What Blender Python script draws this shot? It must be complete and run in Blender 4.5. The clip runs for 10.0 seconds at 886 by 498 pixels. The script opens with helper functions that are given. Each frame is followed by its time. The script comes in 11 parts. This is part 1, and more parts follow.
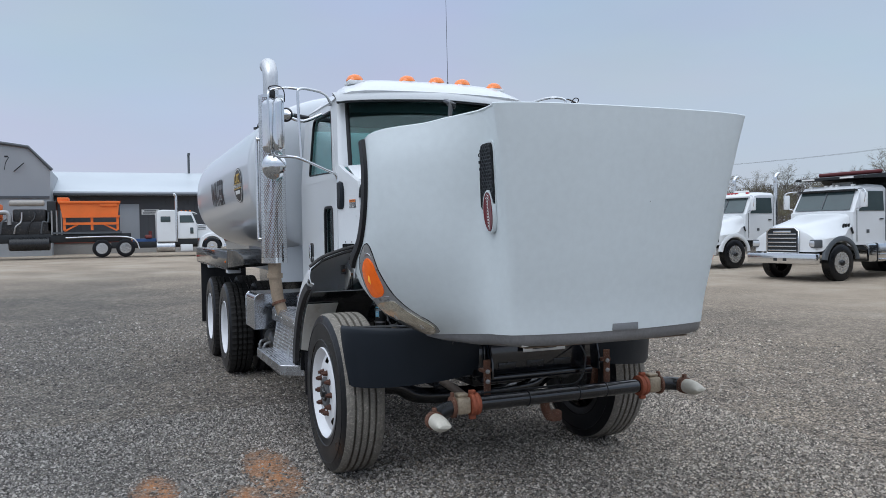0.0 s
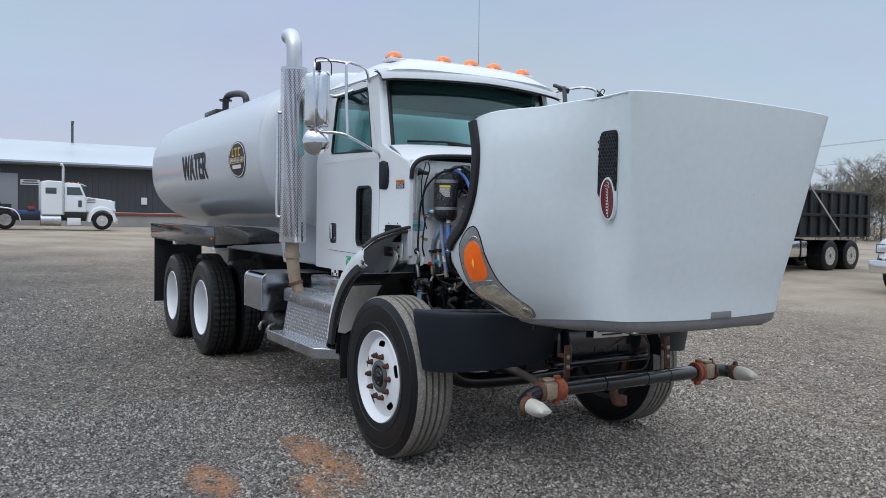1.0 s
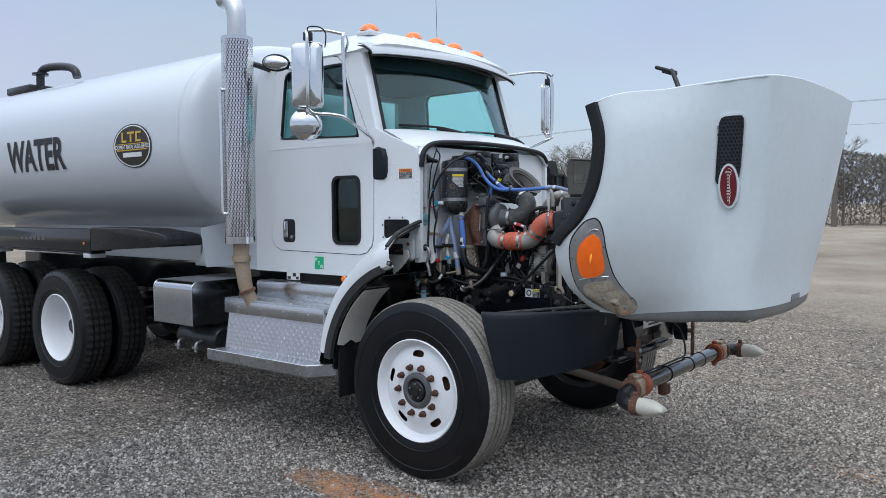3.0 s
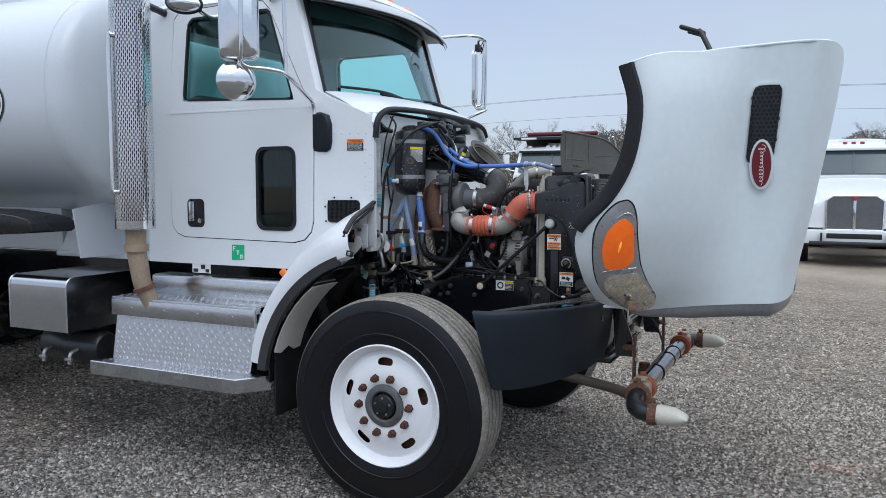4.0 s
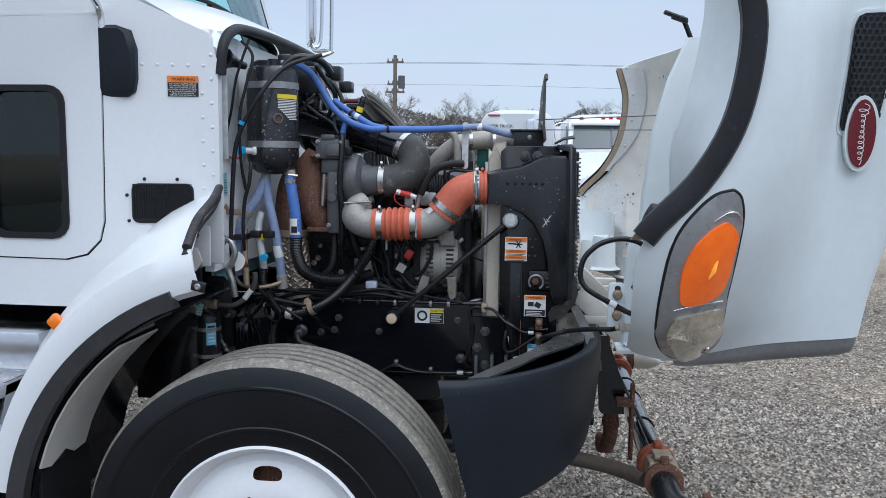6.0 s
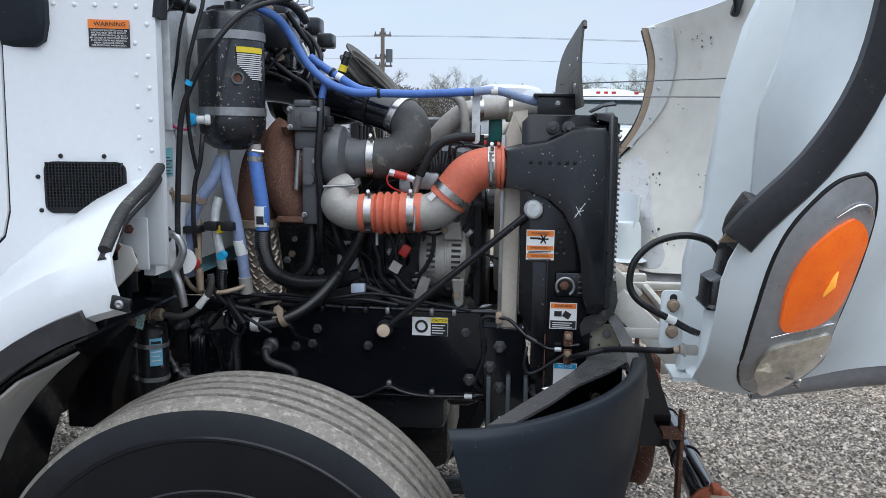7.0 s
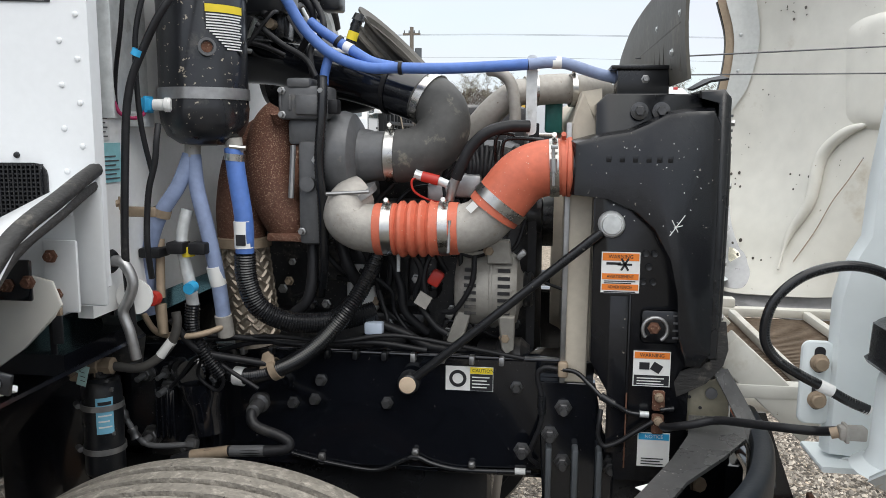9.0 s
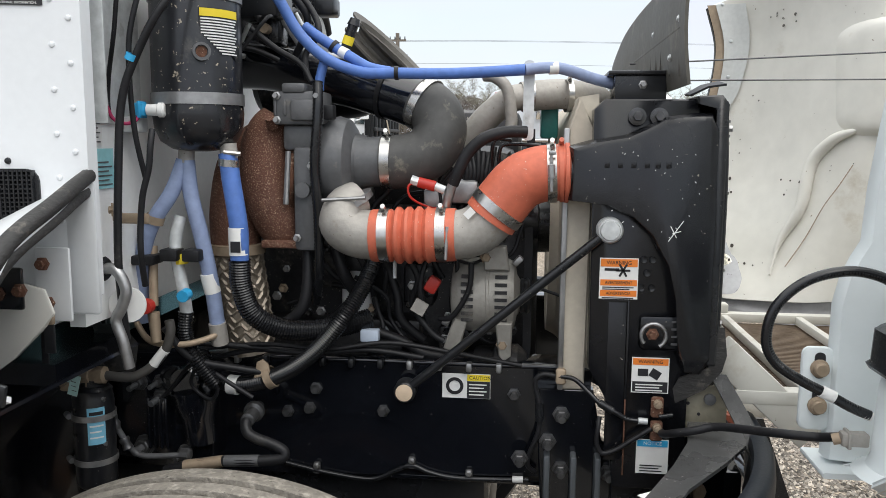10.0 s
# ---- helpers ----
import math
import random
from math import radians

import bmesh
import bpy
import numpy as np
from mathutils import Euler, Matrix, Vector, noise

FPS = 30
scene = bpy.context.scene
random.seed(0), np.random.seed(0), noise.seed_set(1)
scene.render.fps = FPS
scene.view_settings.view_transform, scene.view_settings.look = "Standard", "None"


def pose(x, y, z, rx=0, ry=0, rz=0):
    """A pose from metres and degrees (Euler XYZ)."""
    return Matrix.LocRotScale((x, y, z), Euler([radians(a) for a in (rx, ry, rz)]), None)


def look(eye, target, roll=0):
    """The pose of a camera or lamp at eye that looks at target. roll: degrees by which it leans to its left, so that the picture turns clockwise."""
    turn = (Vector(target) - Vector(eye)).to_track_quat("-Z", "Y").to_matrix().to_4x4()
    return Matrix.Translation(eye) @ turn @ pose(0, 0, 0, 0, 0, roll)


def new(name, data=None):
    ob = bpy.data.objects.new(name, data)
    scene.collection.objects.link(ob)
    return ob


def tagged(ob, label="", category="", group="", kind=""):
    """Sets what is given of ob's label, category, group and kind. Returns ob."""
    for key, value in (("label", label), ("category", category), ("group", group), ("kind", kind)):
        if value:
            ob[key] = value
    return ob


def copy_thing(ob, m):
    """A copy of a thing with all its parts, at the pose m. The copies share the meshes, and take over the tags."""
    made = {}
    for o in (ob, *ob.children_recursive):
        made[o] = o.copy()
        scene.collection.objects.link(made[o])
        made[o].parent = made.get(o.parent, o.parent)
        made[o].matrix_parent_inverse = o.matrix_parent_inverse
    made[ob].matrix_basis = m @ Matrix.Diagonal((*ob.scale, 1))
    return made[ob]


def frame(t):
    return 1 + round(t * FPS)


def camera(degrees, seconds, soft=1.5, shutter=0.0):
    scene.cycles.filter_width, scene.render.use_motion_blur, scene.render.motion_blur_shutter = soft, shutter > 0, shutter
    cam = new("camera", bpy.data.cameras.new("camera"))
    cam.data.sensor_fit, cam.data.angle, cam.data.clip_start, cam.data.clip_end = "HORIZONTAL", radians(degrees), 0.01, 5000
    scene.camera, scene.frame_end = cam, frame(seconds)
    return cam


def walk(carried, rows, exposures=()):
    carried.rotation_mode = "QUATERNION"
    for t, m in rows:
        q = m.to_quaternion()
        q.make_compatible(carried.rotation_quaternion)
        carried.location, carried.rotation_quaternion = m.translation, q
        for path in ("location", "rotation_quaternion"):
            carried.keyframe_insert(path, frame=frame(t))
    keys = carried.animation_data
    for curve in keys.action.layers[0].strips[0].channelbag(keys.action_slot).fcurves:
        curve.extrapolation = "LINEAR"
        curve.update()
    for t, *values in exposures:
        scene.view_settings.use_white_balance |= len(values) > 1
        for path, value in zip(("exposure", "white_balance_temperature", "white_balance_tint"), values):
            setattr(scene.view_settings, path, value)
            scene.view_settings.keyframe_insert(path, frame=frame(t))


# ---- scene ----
cam = camera(58.8, 10.0, soft=0.75)
PATH = [
    (0, (5.295, -2.479, 1.6), (3.453, -1.703, 1.556), -1.0),
    (0.5, (5.023, -3.026, 1.59), (3.248, -2.106, 1.529), 0.5),
    (1, (4.707, -3.52, 1.59), (2.998, -2.484, 1.508), 1.1),
    (1.5, (4.373, -3.997, 1.589), (2.745, -2.838, 1.527), 1.1),
    (2, (4.009, -4.374, 1.582), (2.504, -3.058, 1.514), 0.4),
    (2.2, (3.808, -4.46, 1.57), (2.342, -3.101, 1.493), 0.2),
    (3.3, (2.676, -4.718, 1.615), (1.544, -3.073, 1.495), -0.2),
    (3.5, (2.443, -4.652, 1.61), (1.385, -2.96, 1.482), 0.1),
    (4, (1.906, -4.493, 1.6), (1.05, -2.693, 1.44), 0.1),
    (4.5, (1.457, -4.203, 1.61), (0.803, -2.321, 1.433), -0.1),
    (5, (1.094, -3.835, 1.627), (0.593, -1.909, 1.433), 0.0),
    (5.5, (0.84, -3.498, 1.64), (0.53, -1.533, 1.43), 0.2),
    (6, (0.697, -3.178, 1.61), (0.483, -1.203, 1.381), 0.7),
    (6.2, (0.658, -3.023, 1.595), (0.461, -1.046, 1.365), 0.8),
    (7.3, (0.551, -2.517, 1.6), (0.375, -0.55, 1.288), 0.7),
    (7.5, (0.519, -2.432, 1.59), (0.353, -0.464, 1.272), 0.3),
    (8, (0.504, -2.247, 1.58), (0.287, -0.284, 1.265), 0.4),
    (8.5, (0.519, -2.126, 1.579), (0.263, -0.165, 1.28), 0.6),
    (9, (0.507, -2.073, 1.576), (0.251, -0.111, 1.286), 0.4),
    (9.5, (0.492, -2.063, 1.575), (0.254, -0.099, 1.289), 0.4),
    (10, (0.483, -2.063, 1.575), (0.262, -0.094, 1.3), 0.4),
]
LOOKS = [(0, -0.38, 5850, 10), (2.2, -0.30, 5800, 10), (3.5, -0.22, 5780, 10), (5, -0.12, 5760, 10), (6.2, -0.06, 5740, 10), (7.4, 0.15, 6020, 10), (8.2, 0.28, 6400, 10), (10, 0.35, 6640, 10)]
walk(cam, [(t, look(eye, target, roll)) for t, eye, target, roll in PATH], LOOKS)

# ---- light ----
world = bpy.data.worlds.new("overcast_sky")
scene.world = world
world.use_nodes = True
wt = world.node_tree
wt.nodes.clear()
w_out = wt.nodes.new("ShaderNodeOutputWorld")
w_bg = wt.nodes.new("ShaderNodeBackground")
w_sky = wt.nodes.new("ShaderNodeTexSky")
w_sky.sky_type, w_sky.sun_disc = "NISHITA", False
w_sky.sun_elevation, w_sky.sun_rotation = radians(52), radians(200)
w_sky.air_density, w_sky.dust_density = 1.0, 4.0
w_co = wt.nodes.new("ShaderNodeTexCoord")
w_sep = wt.nodes.new("ShaderNodeSeparateXYZ")
w_ramp = wt.nodes.new("ShaderNodeValToRGB")
w_noise = wt.nodes.new("ShaderNodeTexNoise")
w_noise.inputs["Scale"].default_value = 2.2
w_noise.inputs["Detail"].default_value = 4
w_map = wt.nodes.new("ShaderNodeMapping")
w_map.inputs["Scale"].default_value = (1, 1, 3.5)
w_cloud = wt.nodes.new("ShaderNodeMix")
w_cloud.data_type, w_cloud.blend_type = "RGBA", "MULTIPLY"
w_cloud.inputs[0].default_value = 0.22
w_mix = wt.nodes.new("ShaderNodeMix")
w_mix.data_type = "RGBA"
w_mix.inputs[0].default_value = 0.93
w_ramp.color_ramp.elements[0].position, w_ramp.color_ramp.elements[0].color = 0.0, (8.8, 9.3, 9.9, 1)
w_ramp.color_ramp.elements[1].position, w_ramp.color_ramp.elements[1].color = 1.0, (23.5, 24.0, 24.6, 1)
w_mid = w_ramp.color_ramp.elements.new(0.30)
w_mid.color = (7.0, 8.0, 9.6, 1)
w_high = w_ramp.color_ramp.elements.new(0.55)
w_high.color = (15.6, 16.2, 17.0, 1)
wt.links.new(w_co.outputs["Generated"], w_sep.inputs[0])
wt.links.new(w_sep.outputs["Z"], w_ramp.inputs[0])
wt.links.new(w_co.outputs["Generated"], w_map.inputs[0])
wt.links.new(w_map.outputs[0], w_noise.inputs["Vector"])
wt.links.new(w_ramp.outputs[0], w_cloud.inputs[6])
wt.links.new(w_noise.outputs["Color"], w_cloud.inputs[7])
wt.links.new(w_sky.outputs[0], w_mix.inputs[6])
wt.links.new(w_cloud.outputs[2], w_mix.inputs[7])
wt.links.new(w_mix.outputs[2], w_bg.inputs[0])
wt.links.new(w_bg.outputs[0], w_out.inputs[0])
w_bg.inputs[1].default_value = 0.1

sun = new("sun", bpy.data.lights.new("sun", "SUN"))
sun.data.energy, sun.data.angle, sun.data.color = 0.82, radians(40), (1.0, 0.97, 0.92)
sun.matrix_world = look((7, -9, 14), (0, 0, 0))


# ---- materials ----
def mat(name, col, rough=0.5, metal=0.0, var=0.12, scale=3.0, fine=70.0, bump=0.1, dirt=None, dirt_amt=0.0, dirt_scale=2.0, coat=0.0, rvar=0.12, stretch=(1, 1, 1), speck=None, speck_amt=0.5, speck_scale=160, spec=0.5):
    """Painted, cast or worn surface: colour with two scales of variation, fine relief and stains."""
    m = bpy.data.materials.new(name)
    m.use_nodes = True
    t = m.node_tree
    b = t.nodes["Principled BSDF"]
    co = t.nodes.new("ShaderNodeTexCoord")
    mp = t.nodes.new("ShaderNodeMapping")
    mp.inputs["Scale"].default_value = stretch
    t.links.new(co.outputs["Object"], mp.inputs[0])
    n1 = t.nodes.new("ShaderNodeTexNoise")
    n1.inputs["Scale"].default_value, n1.inputs["Detail"].default_value = scale, 5
    n2 = t.nodes.new("ShaderNodeTexNoise")
    n2.inputs["Scale"].default_value, n2.inputs["Detail"].default_value = fine, 3
    for n in (n1, n2):
        t.links.new(mp.outputs[0], n.inputs["Vector"])
    add = t.nodes.new("ShaderNodeMath")
    add.operation = "MULTIPLY_ADD"
    add.inputs[1].default_value = 0.5
    t.links.new(n2.outputs["Fac"], add.inputs[0])
    half = t.nodes.new("ShaderNodeMath")
    half.operation = "MULTIPLY"
    half.inputs[1].default_value = 0.5
    t.links.new(n1.outputs["Fac"], half.inputs[0])
    t.links.new(half.outputs[0], add.inputs[2])
    ramp = t.nodes.new("ShaderNodeValToRGB")
    lo = [max(0.0, c * (1 - var)) for c in col]
    hi = [min(1.0, c * (1 + var)) for c in col]
    ramp.color_ramp.elements[0].position, ramp.color_ramp.elements[0].color = 0.3, (*lo, 1)
    ramp.color_ramp.elements[1].position, ramp.color_ramp.elements[1].color = 0.7, (*hi, 1)
    t.links.new(add.outputs[0], ramp.inputs[0])
    out = ramp.outputs[0]
    if dirt:
        n3 = t.nodes.new("ShaderNodeTexNoise")
        n3.inputs["Scale"].default_value, n3.inputs["Detail"].default_value, n3.inputs["Roughness"].default_value = dirt_scale, 8, 0.68
        t.links.new(co.outputs["Object"], n3.inputs["Vector"])
        dr = t.nodes.new("ShaderNodeValToRGB")
        dr.color_ramp.elements[0].position = 0.72 - 0.4 * dirt_amt
        dr.color_ramp.elements[1].position = 0.86 - 0.3 * dirt_amt
        t.links.new(n3.outputs["Fac"], dr.inputs[0])
        mx = t.nodes.new("ShaderNodeMix")
        mx.data_type = "RGBA"
        mx.inputs[7].default_value = (*dirt, 1)
        t.links.new(dr.outputs[0], mx.inputs[0])
        t.links.new(out, mx.inputs[6])
        out = mx.outputs[2]
    if speck:
        n4 = t.nodes.new("ShaderNodeTexNoise")
        n4.inputs["Scale"].default_value, n4.inputs["Detail"].default_value = speck_scale, 2
        t.links.new(co.outputs["Object"], n4.inputs["Vector"])
        sr = t.nodes.new("ShaderNodeValToRGB")
        sr.color_ramp.elements[0].position = 0.76 - 0.14 * speck_amt
        sr.color_ramp.elements[1].position = 0.80 - 0.12 * speck_amt
        t.links.new(n4.outputs["Fac"], sr.inputs[0])
        mx = t.nodes.new("ShaderNodeMix")
        mx.data_type = "RGBA"
        mx.inputs[7].default_value = (*speck, 1)
        t.links.new(sr.outputs[0], mx.inputs[0])
        t.links.new(out, mx.inputs[6])
        out = mx.outputs[2]
    t.links.new(out, b.inputs["Base Color"])
    rr = t.nodes.new("ShaderNodeMapRange")
    rr.inputs["To Min"].default_value, rr.inputs["To Max"].default_value = max(0.02, rough - rvar), min(1.0, rough + rvar)
    t.links.new(n1.outputs["Fac"], rr.inputs["Value"])
    t.links.new(rr.outputs[0], b.inputs["Roughness"])
    b.inputs["Metallic"].default_value = metal
    b.inputs["Specular IOR Level"].default_value = spec
    b.inputs["Coat Weight"].default_value = coat
    b.inputs["Coat Roughness"].default_value = 0.08
    if bump:
        bp = t.nodes.new("ShaderNodeBump")
        bp.inputs["Strength"].default_value, bp.inputs["Distance"].default_value = bump, 0.01
        t.links.new(add.outputs[0], bp.inputs["Height"])
        t.links.new(bp.outputs[0], b.inputs["Normal"])
    return m


def glass(name, tint, rough=0.02, thick=0.5):
    """Tinted pane: lets light through in its colour and mirrors the sky at its surface."""
    m = bpy.data.materials.new(name)
    m.use_nodes = True
    t = m.node_tree
    t.nodes.clear()
    o = t.nodes.new("ShaderNodeOutputMaterial")
    tr = t.nodes.new("ShaderNodeBsdfTransparent")
    tr.inputs[0].default_value = (*tint, 1)
    gl = t.nodes.new("ShaderNodeBsdfGlossy")
    gl.inputs["Roughness"].default_value = rough
    gl.inputs["Color"].default_value = (0.9, 0.95, 0.95, 1)
    lw = t.nodes.new("ShaderNodeLayerWeight")
    pw = t.nodes.new("ShaderNodeMath")
    pw.operation = "POWER"
    pw.inputs[1].default_value = 4.0
    t.links.new(lw.outputs["Facing"], pw.inputs[0])
    fr = t.nodes.new("ShaderNodeMapRange")
    fr.inputs["To Min"].default_value, fr.inputs["To Max"].default_value = 0.04, 0.7
    t.links.new(pw.outputs[0], fr.inputs["Value"])
    mx = t.nodes.new("ShaderNodeMixShader")
    t.links.new(fr.outputs[0], mx.inputs[0])
    t.links.new(tr.outputs[0], mx.inputs[1])
    t.links.new(gl.outputs[0], mx.inputs[2])
    t.links.new(mx.outputs[0], o.inputs[0])
    return m


WHITE = mat("white_truck_paint", (0.74, 0.76, 0.77), 0.42, var=0.03, scale=1.2, bump=0.012, coat=0.35, dirt=(0.55, 0.53, 0.49), dirt_amt=0.05, dirt_scale=3.0)
HOODW = mat("chalky_white_hood_paint", (0.72, 0.775, 0.785), 0.55, var=0.04, scale=1.5, fine=25, bump=0.02, coat=0.1, dirt=(0.52, 0.53, 0.53), dirt_amt=0.08, dirt_scale=2.5)
HOODIN = mat("stained_cream_hood_inside", (0.655, 0.64, 0.585), 0.55, var=0.10, scale=3, fine=14, bump=0.05, dirt=(0.42, 0.36, 0.27), dirt_amt=0.32, dirt_scale=3.2, speck=(0.22, 0.18, 0.14), speck_amt=0.1, speck_scale=60)
TANKW = mat("white_tank_paint", (0.61, 0.64, 0.67), 0.33, var=0.03, scale=0.8, bump=0.01, coat=0.6, dirt=(0.55, 0.54, 0.51), dirt_amt=0.06, dirt_scale=1.5)
BLACK = mat("black_gloss_chassis_paint", (0.006, 0.007, 0.010), 0.16, var=0.3, scale=5, fine=45, bump=0.035, coat=0.7, rvar=0.06, dirt=(0.022, 0.022, 0.023), dirt_amt=0.12, dirt_scale=9, speck=(0.16, 0.15, 0.14), speck_amt=0.22, speck_scale=190)
SATIN = mat("black_satin_metal", (0.013, 0.014, 0.016), 0.28, var=0.3, scale=6, bump=0.07, dirt=(0.09, 0.082, 0.072), dirt_amt=0.16, dirt_scale=12, speck=(0.16, 0.15, 0.135), speck_amt=0.3)
PLASTIC = mat("dark_grey_bumper_plastic", (0.012, 0.016, 0.022), 0.46, var=0.12, scale=5, fine=160, bump=0.08, dirt=(0.045, 0.045, 0.048), dirt_amt=0.08, dirt_scale=6, speck=(0.09, 0.085, 0.08), speck_amt=0.2, spec=0.25)
CONDUIT = mat("glossy_black_conduit", (0.009, 0.0095, 0.011), 0.24, var=0.3, scale=12, bump=0.0, dirt=(0.05, 0.047, 0.042), dirt_amt=0.2, dirt_scale=18)
RUBBER = mat("black_rubber", (0.014, 0.0142, 0.016), 0.46, var=0.3, scale=9, bump=0.1, dirt=(0.07, 0.066, 0.060), dirt_amt=0.26, dirt_scale=10, speck=(0.11, 0.10, 0.092), speck_amt=0.2, spec=0.3)
TYRE = mat("tyre_rubber", (0.007, 0.0076, 0.0095), 0.30, var=0.3, scale=5, fine=120, bump=0.06, dirt=(0.022, 0.021, 0.020), dirt_amt=0.2, dirt_scale=5, spec=0.32)
TREAD = mat("dusty_tyre_tread", (0.22, 0.202, 0.174), 0.85, var=0.3, scale=26, fine=110, bump=0.9, dirt=(0.43, 0.395, 0.34), dirt_amt=0.50, dirt_scale=60, spec=0.2, speck=(0.08, 0.073, 0.064), speck_amt=0.4, speck_scale=110)
TREADR = mat("dark_lugged_tread", (0.022, 0.021, 0.020), 0.8, var=0.35, scale=12, fine=120, bump=0.3, dirt=(0.07, 0.064, 0.056), dirt_amt=0.28, dirt_scale=14, spec=0.25)
RIMW = mat("white_wheel_paint", (0.78, 0.79, 0.80), 0.4, var=0.04, scale=5, bump=0.03, dirt=(0.40, 0.36, 0.31), dirt_amt=0.1, dirt_scale=9)
STUD = mat("dull_black_stud", (0.10, 0.10, 0.102), 0.35, 0.6, var=0.3, scale=40, bump=0.2, dirt=(0.20, 0.18, 0.15), dirt_amt=0.25, dirt_scale=30)
HOTRUST = mat("speckled_turbine_rust", (0.115, 0.048, 0.030), 0.8, 0.1, var=0.3, scale=9, fine=160, bump=0.4, dirt=(0.19, 0.095, 0.06), dirt_amt=0.3, dirt_scale=14, speck=(0.36, 0.24, 0.165), speck_amt=1.3, speck_scale=420)
RUST = mat("rusty_iron", (0.135, 0.062, 0.038), 0.85, 0.15, var=0.5, scale=18, fine=160, bump=0.5, dirt=(0.24, 0.14, 0.09), dirt_amt=0.35, dirt_scale=40, speck=(0.42, 0.31, 0.23), speck_amt=0.9, speck_scale=170)
NUT = mat("rust_brown_lug_nut", (0.10, 0.045, 0.030), 0.7, 0.3, var=0.4, scale=40, bump=0.3)
CHROME = mat("chrome", (0.72, 0.73, 0.74), 0.12, 1.0, var=0.05, scale=8, bump=0.02, rvar=0.07)
ALU = mat("brushed_aluminium", (0.60, 0.61, 0.63), 0.24, 1.0, var=0.08, scale=6, fine=40, bump=0.05, dirt=(0.30, 0.29, 0.27), dirt_amt=0.05, dirt_scale=6)
TREADALU = mat("worn_tread_plate_aluminium", (0.52, 0.53, 0.55), 0.26, 1.0, var=0.14, scale=5, fine=40, bump=0.05, dirt=(0.20, 0.19, 0.18), dirt_amt=0.22, dirt_scale=5)
TREADBAR = mat("raised_tread_bar_aluminium", (0.62, 0.63, 0.65), 0.42, 1.0, var=0.10, scale=6, bump=0.0)
POLISH = mat("polished_box_aluminium", (0.55, 0.57, 0.60), 0.16, 1.0, var=0.06, scale=4, bump=0.02, rvar=0.06)
SHIELD = mat("stained_chrome_heat_shield", (0.66, 0.67, 0.68), 0.16, 1.0, var=0.12, scale=5, bump=0.03, rvar=0.1, dirt=(0.22, 0.15, 0.11), dirt_amt=0.30, dirt_scale=3.5)
BRAID = mat("tarnished_wire_braid", (0.36, 0.31, 0.25), 0.5, 0.6, var=0.25, scale=30, bump=0.1)
STEEL = mat("weathered_bare_steel", (0.40, 0.40, 0.40), 0.45, 0.9, var=0.2, scale=12, bump=0.15, dirt=(0.22, 0.17, 0.13), dirt_amt=0.16, dirt_scale=14)
GALV = mat("galvanised_bracket", (0.60, 0.62, 0.62), 0.45, 0.3, var=0.2, scale=30, bump=0.12, dirt=(0.26, 0.24, 0.20), dirt_amt=0.2, dirt_scale=12)
TANPIPE = mat("tan_heat_worn_pipe", (0.36, 0.28, 0.20), 0.6, 0.4, var=0.2, scale=9, bump=0.12, dirt=(0.16, 0.10, 0.06), dirt_amt=0.2, dirt_scale=10)
GREY = mat("grey_steel_bed_rail", (0.10, 0.11, 0.12), 0.45, 0.3, var=0.12, scale=3, bump=0.06, dirt=(0.18, 0.17, 0.16), dirt_amt=0.1, dirt_scale=4)
CASTGREY = mat("dusty_cast_pipe", (0.37, 0.35, 0.32), 0.6, 0.3, var=0.16, scale=8, fine=90, bump=0.15, dirt=(0.26, 0.20, 0.14), dirt_amt=0.25, dirt_scale=14, speck=(0.18, 0.14, 0.11), speck_amt=0.35)
DARKCAST = mat("dark_grey_cast_housing", (0.10, 0.102, 0.106), 0.45, 0.1, var=0.2, scale=9, bump=0.14, dirt=(0.22, 0.20, 0.17), dirt_amt=0.28, dirt_scale=16, speck=(0.15, 0.14, 0.125), speck_amt=0.3)
ORANGE = mat("orange_silicone_boot", (0.56, 0.135, 0.075), 0.55, var=0.16, scale=10, bump=0.06, dirt=(0.50, 0.36, 0.28), dirt_amt=0.25, dirt_scale=12, speck=(0.60, 0.50, 0.42), speck_amt=0.4)
BLUE = mat("blue_rubber_hose", (0.075, 0.165, 0.46), 0.5, var=0.18, scale=14, bump=0.08, dirt=(0.24, 0.28, 0.42), dirt_amt=0.2, dirt_scale=16)
PALEBLUE = mat("faded_blue_hose", (0.24, 0.30, 0.46), 0.6, var=0.18, scale=14, bump=0.08, dirt=(0.32, 0.30, 0.28), dirt_amt=0.25, dirt_scale=14)
CYAN = mat("light_blue_plastic", (0.03, 0.36, 0.66), 0.45, var=0.1)
REDP = mat("red_plastic", (0.45, 0.03, 0.02), 0.45, var=0.1)
YELLOW = mat("yellow_print", (0.80, 0.62, 0.03), 0.5, var=0.05)
PAPER = mat("white_sticker", (0.78, 0.78, 0.76), 0.5, var=0.04, scale=20, bump=0.02)
INK = mat("black_print", (0.015, 0.015, 0.018), 0.5, var=0.1)
ORANGEP = mat("orange_print", (0.80, 0.22, 0.03), 0.5, var=0.05)
GREENP = mat("green_sticker", (0.02, 0.42, 0.18), 0.5, var=0.1, scale=20)
EMBLEM = mat("dark_red_enamel", (0.14, 0.004, 0.012), 0.3, var=0.08, coat=0.5)
BEIGE = mat("dusty_beige_fan_shroud", (0.50, 0.45, 0.37), 0.7, var=0.12, scale=8, bump=0.08, dirt=(0.30, 0.24, 0.17), dirt_amt=0.2, dirt_scale=8)
